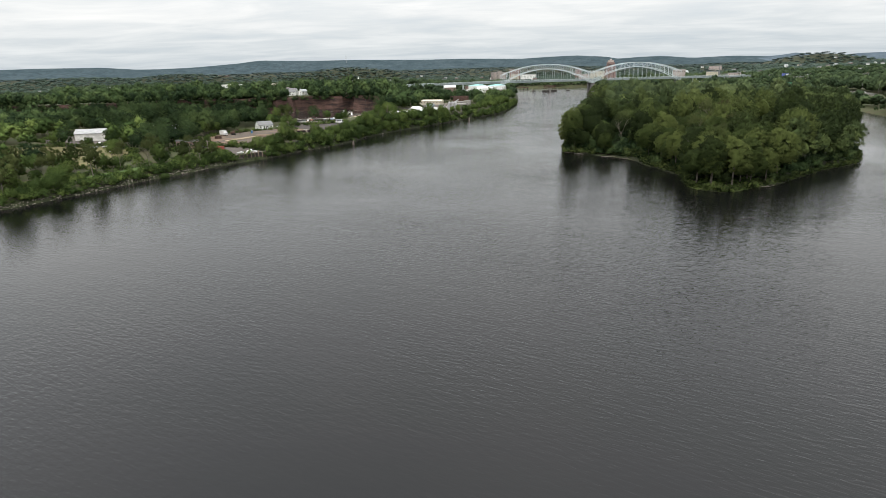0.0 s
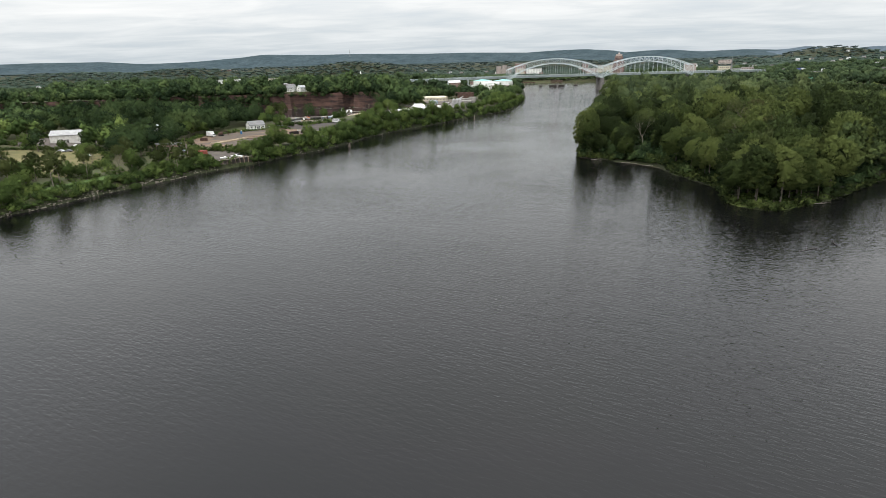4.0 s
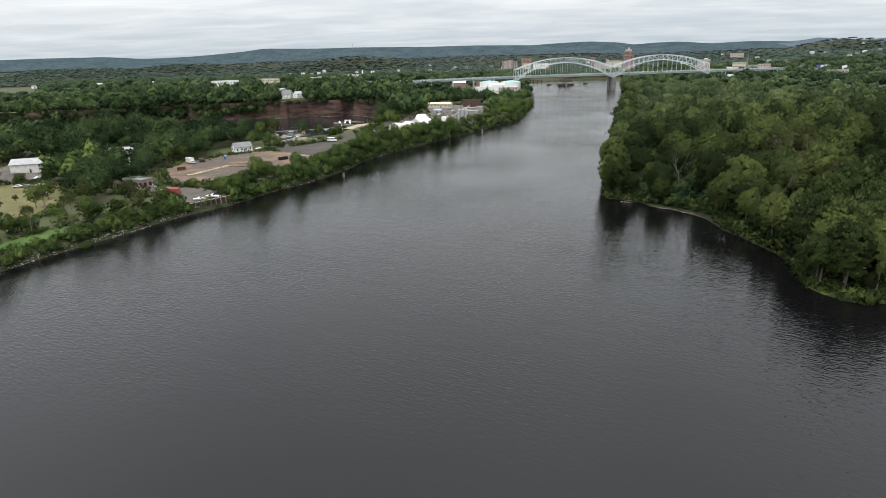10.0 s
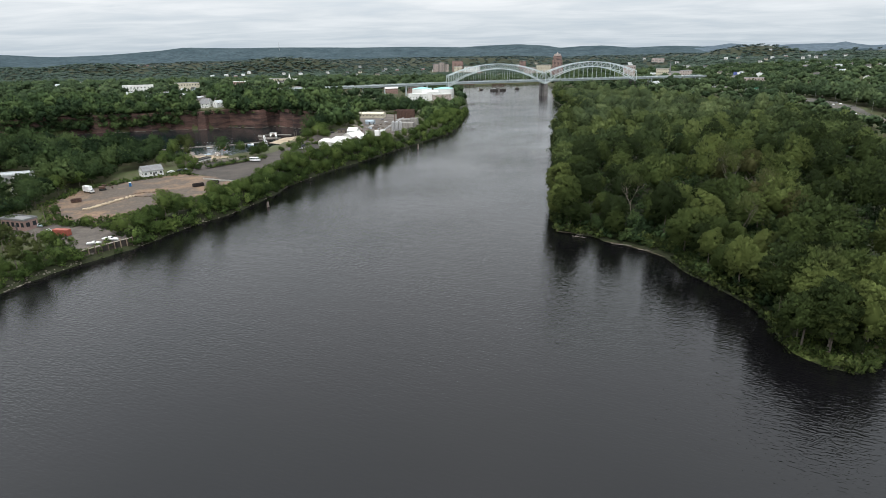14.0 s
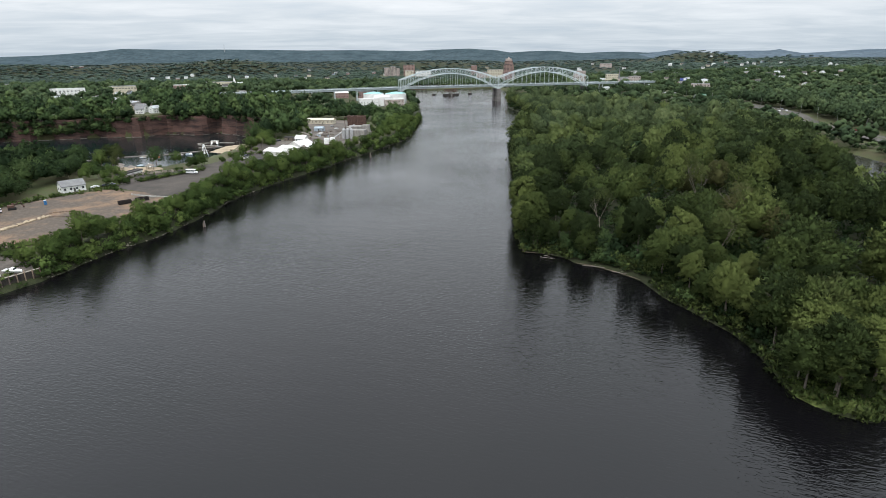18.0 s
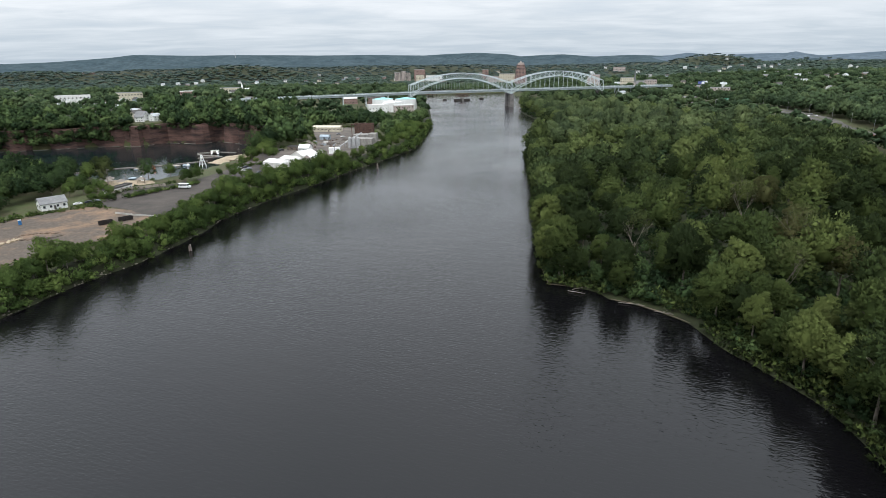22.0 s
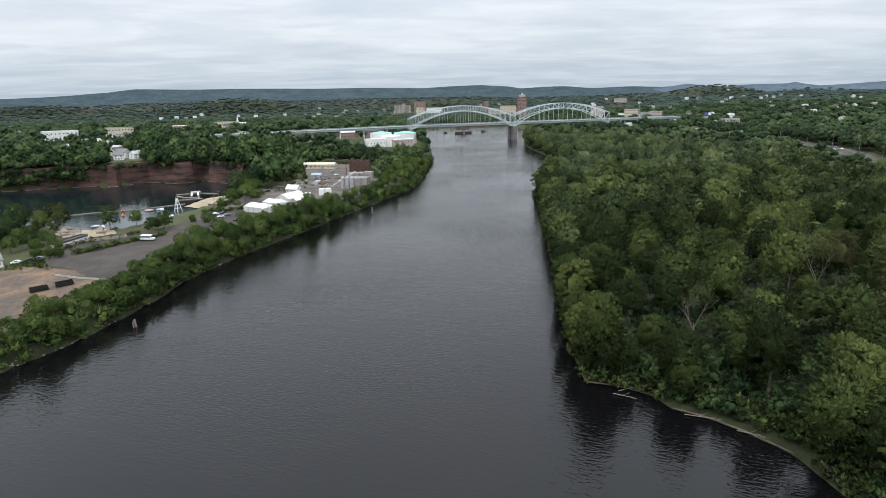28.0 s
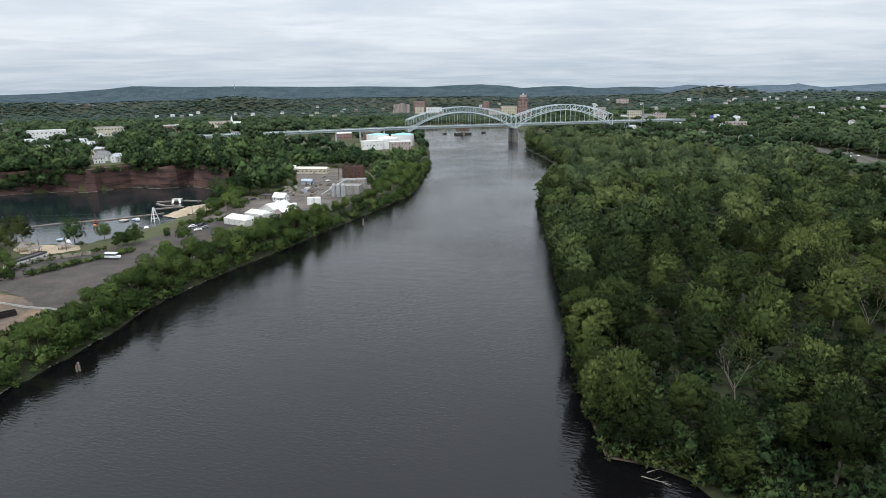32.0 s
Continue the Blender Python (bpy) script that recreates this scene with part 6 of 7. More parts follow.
def dumpster(x, y, rz, s, mat, label):
    ob = root("dumpster", x, y, rz, label, "dumpster", "open dumpsters", z=G(x, y) + 0.15)
    L, W, H = 5.9 * s, 2.4, 1.6
    for nm, c, sz in [("floor", (0, 0, 0.25), (L, W, 0.15)), ("side", (0, -W / 2, H / 2 + 0.2), (L, 0.1, H)), ("side", (0, W / 2, H / 2 + 0.2), (L, 0.1, H)), ("end", (-L / 2, 0, H / 2 + 0.2), (0.1, W, H)), ("end", (L / 2, 0, H / 2 + 0.2), (0.1, W, H))]:
        bm = nb()
        box(bm, c, sz)
        part(nm, bm, mat, ob)
    for k in range(6):
        for sy in (-1, 1):
            bm = nb()
            box(bm, (-L / 2 + L * (k + 0.5) / 6, sy * (W / 2 + 0.08), H / 2 + 0.2), (0.14, 0.1, H))
            part("rib", bm, mat, ob)


dumpster(-128, 424.5, 36, 1.0, "black_steel", "black open roll-off dumpster with rust on the dirt")
dumpster(-121.5, 430, 36, 1.0, "black_steel", "black open roll-off dumpster with rust on the dirt")
dumpster(-179, 394, 20, 0.75, "rust", "small rusty dumpster on the dirt lot")
pt = root("portable_toilet", -168.3, 429.5, 20, "bright blue portable toilet at the lot edge", "portable toilet")
bm = nb()
box(bm, (0, 0, 1.1), (1.2, 1.2, 2.2), bevel=0.08)
part("cabin", bm, "blue_plastic", pt)
bm = nb()
box(bm, (0, 0, 2.28), (1.25, 1.25, 0.2), bevel=0.08)
part("roof", bm, "white", pt)
bm = nb()
box(bm, (0, -0.62, 1.05), (0.8, 0.06, 1.8))
part("door", bm, "blue_plastic", pt)
ct = root("shipping_container", -154, 338, -14, "red shipping container on the boat yard", "container")
bm = nb()
box(bm, (0, 0, 1.4), (7.2, 2.5, 2.6), bevel=0.06)
part("body", bm, "container_red", ct)
for k in range(14):
    for sy in (-1, 1):
        bm = nb()
        box(bm, (-3.3 + k * 0.508, sy * 1.27, 1.4), (0.22, 0.08, 2.3))
        part("rib", bm, "container_red", ct)


def boat(x, y, rz, L, hull, label, z=None, group="boats on the landing"):
    ob = root("motor_boat", x, y, rz, label, "boat", group, z)
    bm = nb()
    st = [(-0.5, 0.42, 0.0), (-0.2, 0.5, 0.0), (0.2, 0.45, 0.02), (0.42, 0.22, 0.08), (0.5, 0.02, 0.14)]
    rings = []
    for s, b, k in st:
        w = b * L * 0.36
        rings.append([bm.verts.new(p_) for p_ in ((s * L, -w, L * 0.15), (s * L, -w * 0.75, L * 0.05 + k), (s * L, 0, k * L * 0.3), (s * L, w * 0.75, L * 0.05 + k), (s * L, w, L * 0.15))])
    for a, b in zip(rings[:-1], rings[1:]):
        for i in range(4):
            bm.faces.new((a[i], b[i], b[i + 1], a[i + 1]))
        bm.faces.new((a[4], b[4], b[0], a[0]))
    bm.faces.new(rings[0])
    part("hull", bm, hull, ob)
    bm = nb()
    box(bm, (-0.02 * L, 0, L * 0.2), (L * 0.22, L * 0.2, L * 0.1), bevel=0.1)
    part("cabin", bm, "white", ob)
    bm = nb()
    box(bm, (0.1 * L, 0, L * 0.21), (0.08, L * 0.19, L * 0.09))
    part("windscreen", bm, "glass_dark", ob)


boat(-129.5, 329.5, -12, 7.0, "white", "white motor boat on the landing")
boat(-134, 325, 10, 5.5, "white", "small white boat under a cover")
boat(-131, 321.5, 45, 4.5, "cream", "small cream boat on the landing")
boat(-171.5, 350.5, -20, 5.5, "siding_blue", "blue and white boat on a trailer")
boat(-163, 344, -40, 4.0, "white", "small white dinghy by the container")

# ------------------------------------------------------------ quarry swimming park
QZ = 3.0
tr = empty("slide_tower", -137, 606, QZ - 0.5, 20, "tall white tripod tower standing in the quarry water", "tower")
for a in (0.4, 2.5, 4.6):
    bm = nb()
    tube(bm, (3.2 * math.cos(a), 3.2 * math.sin(a), -1), (0.4 * math.cos(a), 0.4 * math.sin(a), 9.5), 0.32, 0.24, 8)
    part("leg", bm, "white", tr)
bm = nb()
for h in (2.5, 5, 7.5):
    k = 3.1 - 2.7 * h / 9.5
    pts = [(k * math.cos(a), k * math.sin(a), h) for a in (0.4, 2.5, 4.6)]
    for i in range(3):
        beam(bm, pts[i], pts[(i + 1) % 3], 0.25)
part("bracing", bm, "white", tr)
bm = nb()
box(bm, (0, 0, 6.6), (2.2, 2.2, 0.25))
part("platform", bm, "plank", tr)


def dock(line, w, label):
    ob = empty("floating_dock", 0, 0, 0, 0, label, "dock", "floating docks")
    ln_ = fine_line(line, 4.0)
    for a, b in zip(ln_[:-1], ln_[1:]):
        bm = nb()
        d_ = Vector((*(b - a), 0)).normalized() * 0.12
        beam(bm, Vector((*a, QZ + 0.25)) + d_, Vector((*b, QZ + 0.25)) - d_, w, 0.5)
        part("float", bm, "dead_wood", ob)


dock([(-240, 585), (-212, 600), (-198, 609), (-170, 616), (-141, 633)], 1.8, "long pale floating dock across the quarry water")
dock([(-131, 574), (-120, 583), (-110, 592)], 1.6, "narrow floating dock along the quarry shore")
dock([(-154, 650), (-135, 656)], 2.2, "short floating dock by the beach")
dock([(-163, 680), (-146, 684), (-130, 678)], 2.2, "floating dock round the slide platform")
dock([(-160, 672), (-150, 662), (-141, 662)], 2.0, "floating dock with ramps")
sp = empty("slide_platform", -147, 678, QZ, 10, "white water slide platform with ramps on the quarry", "water slide")
bm = nb()
for sx in (-3, 3):
    for sy in (-2.5, 2.5):
        beam(bm, (sx, sy, -1), (sx, sy, 2.2), 0.3)
part("frame", bm, "grey_clad", sp)
bm = nb()
box(bm, (0, 0, 2.2), (7, 6, 0.3))
part("platform", bm, "plank", sp)
bm = nb()
for k in range(8):
    beam(bm, (-3 + k * 0.86, -3, 2.3), (-3 + k * 0.86, -3, 3.3), 0.1)
beam(bm, (-3.2, -3, 3.3), (3.4, -3, 3.3), 0.12)
part("railing", bm, "white", sp)
bm = nb()
beam(bm, (2, -3, 2.2), (2.6, -7, 0.3), 1.4, 0.3)
part("slide", bm, "white", sp)
bm = nb()
beam(bm, (-2, -3, 2.2), (-2.6, -7, 0.3), 1.4, 0.3)
part("slide", bm, "tent_cloth", sp)


def float_toy(x, y, kind, mat, label, s=1.0):
    ob = empty("inflatable", x, y, QZ + 0.1, x * 7 % 180, label, "inflatable", "floating inflatables")
    b_ = nb()
    if kind == "ball":
        bmesh.ops.create_uvsphere(b_, u_segments=14, v_segments=8, radius=1.8 * s)
        bmesh.ops.translate(b_, verts=b_.verts[:], vec=(0, 0, 1.0 * s))
    elif kind == "cone":
        bmesh.ops.create_cone(b_, cap_ends=True, segments=4, radius1=3.2 * s, radius2=0.5 * s, depth=5.2 * s, matrix=Matrix.Translation((0, 0, 2.4 * s)))
        bmesh.ops.bevel(b_, geom=b_.edges[:], offset=0.4 * s, segments=2, affect="EDGES")
    else:
        box(b_, (0, 0, 0.4), (4.0 * s, 3.0 * s, 0.9), bevel=0.35)
    part("body", b_, mat, ob, smooth=True)
    bm = nb()
    bmesh.ops.create_circle(bm, cap_ends=True, segments=16, radius=2.0 * s, matrix=Matrix.Translation((0, 0, 0.1)))
    ex_ = bmesh.ops.extrude_face_region(bm, geom=bm.faces[:])
    bmesh.ops.translate(bm, verts=[v for v in ex_["geom"] if isinstance(v, bmesh.types.BMVert)], vec=(0, 0, 0.45))
    part("base_ring", bm, "siding_blue", ob)


for x, y, k, mt, lb, s in [(-169, 596, "ball", "orange_paint", "orange and blue inflatable ball on the quarry water", 0.6), (-149, 610, "ball", "white", "small white inflatable dome", 0.7), (-133, 582, "ball", "white", "white inflatable dome on a blue ring", 0.8), (-124, 572, "pad", "white", "flat white inflatable pad", 0.8), (-183, 602, "pad", "plank", "low floating swim platform", 1.2), (-158, 611, "pad", "plank", "low floating swim platform", 1.3), (-152, 613, "pad", "siding_blue", "flat blue floating swim mat", 1.0), (-157.5, 543, "cone", "white", "white inflatable slide at the quarry shore", 1.0), (-171, 562, "pad", "siding_blue", "flat blue floating swim mat", 1.1), (-174, 608, "cone", "container_red", "red inflatable climbing peak", 0.5)]:
    float_toy(x, y, k, mt, lb, s)
rope = nb()
for k in range(40):
    a = (-300 + 3.2 * k, 640 - 0.012 * (k - 20) ** 2, QZ + 0.05)
    bmesh.ops.create_icosphere(rope, subdivisions=1, radius=0.16, matrix=Matrix.Translation(a))
tagged(part("buoy_line", rope, "white", None), "line of small white buoys across the quarry water", "buoy line", kind="stuff")


def pole(x, y, h, r, mat, label, kindname="utility_pole", lamp=False, group=""):
    ob = root(kindname, x, y, (x * 13) % 90, label, "pole", group)
    bm = nb()
    tube(bm, (0, 0, -0.5), (0, 0, h), r, r * 0.7, 8)
    part("shaft", bm, mat, ob)
    bm = nb()
    if lamp:
        beam(bm, (0, 0, h - 0.2), (1.6, 0, h), 0.14)
        box(bm, (1.7, 0, h), (0.7, 0.3, 0.16))
        part("lamp_head", bm, "grey_clad", ob)
    else:
        beam(bm, (-1.1, 0, h - 0.8), (1.1, 0, h - 0.8), 0.16)
        part("crossarm", bm, mat, ob)


for x, y, h in [(-152, 508, 9), (-146, 519, 8.5), (-118, 535, 9), (-106, 584, 10), (-88, 590, 11), (-70, 640, 10), (-63, 668, 10), (-110, 610, 9)]:
    pole(x, y, h, 0.16, "timber", "wooden utility pole at the quarry lot", group="utility poles")
pole(-149, 314, 9.5, 0.42, "dead_wood", "tall bare weathered mooring pole on the bank")
pole(-173, 358, 8, 0.15, "timber", "wooden utility pole by the brick building", group="utility poles")

# picnic roofs, low fence and barriers by the lot
def board_fence(line, h, mat, label, name="fence"):
    ob = empty(name, 0, 0, 0, 0, label, "fence")
    ln_ = fine_line(line, 2.4)
    for a, b in zip(ln_[:-1], ln_[1:]):
        bm = nb()
        z0 = G(*a)
        beam(bm, (*a, z0 + h / 2), (*b, z0 + h / 2), 0.12, h)
        part("panel", bm, mat, ob)
        bm = nb()
        beam(bm, (*a, z0 - 0.3), (*a, z0 + h + 0.15), 0.18)
        part("post", bm, mat, ob)


board_fence([(-154, 484), (-150, 501), (-131, 511)], 1.7, "plank", "pale board fence along the quarry lot")
board_fence([(-132, 444), (-120, 438), (-107, 434)], 0.9, "concrete", "low concrete barriers at the end of the lot", "barrier")
for x, y, rz in [(-160, 519, 10), (-168, 522, 40), (-150, 524, 0), (-171, 530, 20)]:
    ob = root("picnic_shelter", x, y, rz, "thatched picnic shelter on the sand", "shelter", "picnic shelters")
    for sx in (-1.6, 1.6):
        for sy in (-1.6, 1.6):
            bm = nb()
            tube(bm, (sx, sy, -0.2), (sx, sy, 2.4), 0.1, 0.1, 6)
            part("post", bm, "timber", ob)
    bm = nb()
    bmesh.ops.create_cone(bm, cap_ends=True, segments=4, radius1=3.6, radius2=0.2, depth=1.5, matrix=Matrix.Translation((0, 0, 3.1)) @ Matrix.Rotation(radians(45), 4, "Z"))
    part("roof", bm, "dead_wood", ob)
hg = TreeKind("bush", 3, 77, 2.6, 2.4, -0.2, 9, 30, 0.4, 1, "leaf2", "bark", low=0.95, lobe=0.4)
for k in range(15):
    s = k / 14
    x, y = -140 + 26 * s, 478 + 34 * s
    hg.plant(x, y, G(x, y), trng.uniform(0.7, 1.1), "low green hedge bush along the parking lot", "hedge by the parking lot")
gr = nb()
for k in range(26):
    s = k / 25
    for j in range(3):
        r_ = trng.uniform(0.5, 1.1)
        hx, hy = -165 + 10 * s + trng.uniform(-1.2, 1.2), 377 + 27 * s + trng.uniform(-1, 1)
        bmesh.ops.create_icosphere(gr, subdivisions=1, radius=r_, matrix=Matrix.Translation((hx, hy, G(hx, hy) + 0.4)) @ Matrix.Diagonal((1, 1, 0.6, 1)))
tagged(part("stone_heap", gr, "sand", None), "long low heap of pale broken concrete on the dirt", "rubble", kind="stuff")
pit = nb()
for k in range(22):
    a = k / 22 * 6.283
    hx, hy = -149 + 9 * math.cos(a), 408 + 5 * math.sin(a)
    bmesh.ops.create_icosphere(pit, subdivisions=1, radius=trng.uniform(0.7, 1.3), matrix=Matrix.Translation((hx, hy, G(hx, hy) + 0.2)) @ Matrix.Diagonal((1.3, 1.3, 0.5, 1)))
tagged(part("dirt_mounds", pit, "dirt", None), "ring of low brown dirt mounds round an old pit", "dirt mounds", kind="stuff")

# ------------------------------------------------------------ things in the river
def piling(x, y, h, label, n=3):
    ob = empty("mooring_piles", x, y, 0, 0, label, "piling", "mooring piles")
    for k in range(n):
        a = k * 2.1
        bm = nb()
        tube(bm, (0.8 * math.cos(a), 0.8 * math.sin(a), -4), (0.3 * math.cos(a), 0.3 * math.sin(a), h - 0.4 * k), 0.32, 0.28, 8)
        part("pile", bm, "timber" if k else "dead_wood", ob)


piling(-82.6, 396.4, 2.9, "weathered cluster of mooring piles in the river")
piling(-4.8, 585, 4.4, "pale mooring pile standing in the river", 2)


def branch_wood(x, y, z, L, rz, label, name="driftwood", mat="dead_wood"):
    ob = empty(name, x, y, z, rz, label, "driftwood", "driftwood")
    bm = nb()
    tube(bm, (-L / 2, 0, 0), (L / 2, 0.3, 0.15), 0.13, 0.06, 6)
    part("log", bm, mat, ob)
    for k in range(3):
        bm = nb()
        s = -0.1 + 0.2 * k
        tube(bm, (s * L, 0, 0.1), (s * L + 0.25 * L, (0.22 - 0.2 * k) * L, 0.7), 0.06, 0.02, 5)
        part("branch", bm, mat, ob)


branch_wood(91.5, 172.4, 0.0, 7, 25, "dark forked snag lying in the shallow water", mat="tarred")
branch_wood(101, 178, 0.1, 3, 80, "small dark snag in the shallow water", mat="tarred")
branch_wood(120, 224, 0.2, 8, 10, "long bleached log at the island tip")
branch_wood(96, 224, 0.2, 7, -25, "bleached log at the island tip")
branch_wood(78, 315, 0.3, 8, -30, "bleached log on the muddy island shore")
branch_wood(85, 307, 0.3, 6, -40, "bleached log on the muddy island shore")
branch_wood(64, 327, 0.3, 6, -40, "bleached fallen branch on the island shore")
branch_wood(66, 330.5, 0.2, 5, 10, "bleached fallen branch on the island shore")
branch_wood(98, 262, 0.3, 7, 70, "bleached log on the muddy island shore")


def bare_tree(x, y, h, seed, label, z=None):
    rg = random.Random(seed)
    ob = root("bare_tree", x, y, 0, label, "tree", "half-bare trees", z)
    bm = nb()

    def grow(p, d, L, r, depth):
        q = p + d * L
        tube(bm, p, q, r, r * 0.55, 5)
        if depth:
            for _ in range(3):
                nd_ = (d + Vector((rg.uniform(-0.7, 0.7), rg.uniform(-0.7, 0.7), rg.uniform(0.0, 0.5)))).normalized()
                grow(p + d * L * rg.uniform(0.6, 1.0), nd_, L * rg.uniform(0.5, 0.72), r * 0.5, depth - 1)

    grow(Vector((0, 0, -0.5)), Vector((rg.uniform(-0.08, 0.08), rg.uniform(-0.08, 0.08), 1)), h * 0.45, h * 0.009 + 0.04, 4)
    part("trunk", bm, "pale_bark", ob)
    tv, tf, tn = leaf_cards(np.random.default_rng(seed), np.array((0, 0, h * 0.78)), np.array((h * 0.24, h * 0.24, h * 0.26)), 900, 0.5)
    d0 = np.random.default_rng(seed + 1).uniform(0.5, 1.0, (900, 1, 1))
    c0 = np.array((0, 0, h * 0.78))
    tv = ((tv.reshape(-1, 3, 3) - c0) * d0 + c0).reshape(-1, 3)
    set_facing(link_mesh("crown", tv, tf, "leaf_pale", ob), tn)


for k, (x, y, h) in enumerate([(166, 366, 24), (136, 317, 23), (161, 402, 23), (92, 345, 20), (118, 300, 20), (143, 330, 24), (150, 374, 23)]):
    bare_tree(x, y, h, 300 + k, "half-bare tree with pale limbs in the island wood")
for k, (x, y, h) in enumerate([(-167, 283, 13), (-160, 314, 12), (-176, 272, 11), (-186, 232, 12), (-192, 300, 11), (-164, 512, 14), (-185, 318, 13)]):
    bare_tree(x, y, h, 400 + k, "thin half-bare tree with pale forked trunk on the bank")

# ------------------------------------------------------------ old rail bridge beyond the arches
rb = empty("rail_swing_bridge", 0, 0, 0, 0, "low dark railway swing bridge resting open on its fender", "rail bridge")
bm = nb()
box(bm, (166, 1402, 1.6), (34, 9, 4.4), 0.25)
part("fender", bm, "tarred", rb, "dark timber fender")
bm = nb()
tube(bm, (166, 1402, 0), (166, 1402, 7), 5, 5, 16)
part("pivot_pier", bm, "pier", rb)
for sy in (-2.5, 2.5):
    bm = nb()
    for k in range(10):
        a, b = 152 + k * 2.8, 154.8 + k * 2.8
        y0 = 1402 + sy + (a - 166) * 0.25
        beam(bm, (a, y0, 8), (b, y0, 8), 0.6)
        beam(bm, (a, y0, 14), (b, y0, 14), 0.6)
        beam(bm, (a, y0, 8), (a, y0, 14), 0.4)
        beam(bm, (a, y0, 8), (b, y0, 14), 0.4)
    part("truss", bm, "rust", rb)
bm = nb()
beam(bm, (60, 1600, 5.5), (134, 1604, 5.5), 4, 1.6)
part("girder", bm, "rust", rb)
for k in range(7):
    bm = nb()
    box(bm, (70 + k * 10, 1600.5 + k * 0.5, 1.5), (2.2, 4, 7))
    part("pile_bent", bm, "tarred", rb)
for x, y in [(129, 1437), (212, 1440), (216, 1444)]:
    piling(x, y, 7, "dark timber dolphin near the swing bridge", 3)
bm = nb()
box(bm, (214, 1442, 1.0), (9, 6, 3.4))
part("fender", bm, "tarred", rb)
bm = nb()
box(bm, (133, 1436, 1.2), (7, 5, 3.0))
part("fender", bm, "tarred", rb)

# ------------------------------------------------------------ far town and city
for x, y, z, w, d, h, wall, fl, cols, lb in [(57, 2478, 4, 23, 16, 43, "brick_tan", 12, 5, "brown brick apartment tower across the river"), (80, 2478, 4, 19, 16, 47, "brick_tan", 13, 4, "brown brick apartment tower across the river"), (99, 2477, 4, 15, 16, 41, "brick_tan", 12, 3, "brown brick apartment tower across the river"),
                                             (145, 2525, 10, 44, 18, 46, "brick_red", 8, 8, "red brick office block behind the apartments"), (193, 2421, 8, 59, 18, 27, "white", 4, 10, "pale long office block in the city"), (137, 2375, 8, 31, 18, 29, "cream", 5, 6, "tan office block in the city"),
                                             (418, 2594, 10, 25, 18, 40, "brick_red", 9, 5, "dark red brick tower in the city"), (403, 2088, 8, 50, 18, 33, "cream", 6, 9, "pale office block beside the brick tower"), (368, 2146, 8, 37, 16, 25, "brick_tan", 5, 7, "brick office block in the city"),
                                             (609, 1605, 14, 32, 18, 20, "cream", 4, 7, "cream office building above the bridge"), (618, 1491, 12, 27, 16, 19, "brick_tan", 4, 5, "brick building beside the church"), (-511, 1197, 20, 50, 20, 15, "white", 2, 9, "long white industrial building on the plateau"),
                                             (-455, 1280, 20, 44, 16, 15, "cream", 2, 9, "cream school building among trees"), (-363, 1316, 20, 28, 16, 14, "brick_red", 2, 6, "brick hall with a white roof"), (-313, 1436, 20, 44, 14, 15, "cream", 2, 8, "cream hall beside the church"),
                                             (514, 1117, 3, 28, 12, 9, "brick_tan", 2, 6, "row of brown shops by the highway"), (636, 1230, 8, 34, 14, 15, "brick_tan", 3, 6, "pink-brown brick building by the highway"), (999, 2634, 36, 50, 20, 14, "brick_tan", 3, 9, "pale college hall on the hilltop"),
                                             (1073, 1426, 12, 30, 14, 12, "white", 2, 6, "white building among trees"), (533, 1635, 26, 30, 20, 16, "brick_tan", 3, 6, "old stone hall with a cupola"), (-1297, 2971, 34, 50, 22, 9, "brick_red", 3, 9, "large red brick hospital on the wooded hill"), (-1236, 2940, 34, 20, 18, 11, "brick_tan", 3, 4, "tan brick wing of the hill hospital")]:
    g0 = G(x, y) - 1
    z, h = g0, max(6.0, z + h - g0)
    building("city_block", x, y, math.degrees(math.atan2(-x, y)), w, d, h, wall, "white" if wall in ("white", "brick_red") and h < 16 else "grey_clad", lb, "building", kind="flat", floors=fl, cols=cols, side=2, z=z, win=(1.8, 1.9), door=False)
tw = empty("brick_tower", 424, 1981, 7, -12, "tall stepped red brick tower block over the city", "tower block")
for nm, w, z0, z1 in [("base", 37, -2, 30), ("wing", 31, 30, 50), ("upper", 25, 50, 62), ("top", 19, 62, 68)]:
    bm = nb()
    box(bm, (0, 0, (z0 + z1) / 2), (w, w * 0.7, z1 - z0), bevel=0.3)
    part(nm, bm, "brick_red" if nm != "top" else "brick_tan", tw)
for fl in range(15):
    zc = 3 + fl * 4.0
    w = 37 if zc < 29 else 31 if zc < 49 else 25
    for k in range(7):
        o = new("window", win_mesh(2.2, 2.0))
        o.parent = tw
        o.location = (-w / 2 + w * (k + 0.5) / 7, -w * 0.35 - 0.05, zc)
bm = nb()
tube(bm, (0, 0, 68), (0, 0, 74), 3, 0.3, 8)
part("pinnacle", bm, "brick_tan", tw)


def church(x, y, z, rz, w, d, h, sp_, wall, roof, label):
    ob = building("church", x, y, rz, w, d, h, wall, roof, label, "church", rise=w * 0.4, z=z, cols=4, side=2, win=(1.2, 3.0))
    bm = nb()
    box(bm, (-w / 2 - 2.5, 0, (h + 6) / 2), (5.5, 5.5, h + 6))
    part("tower", bm, wall, ob)
    bm = nb()
    tube(bm, (-w / 2 - 2.5, 0, h + 6), (-w / 2 - 2.5, 0, sp_), 2.5, 0.1, 8)
    part("spire", bm, roof, ob)


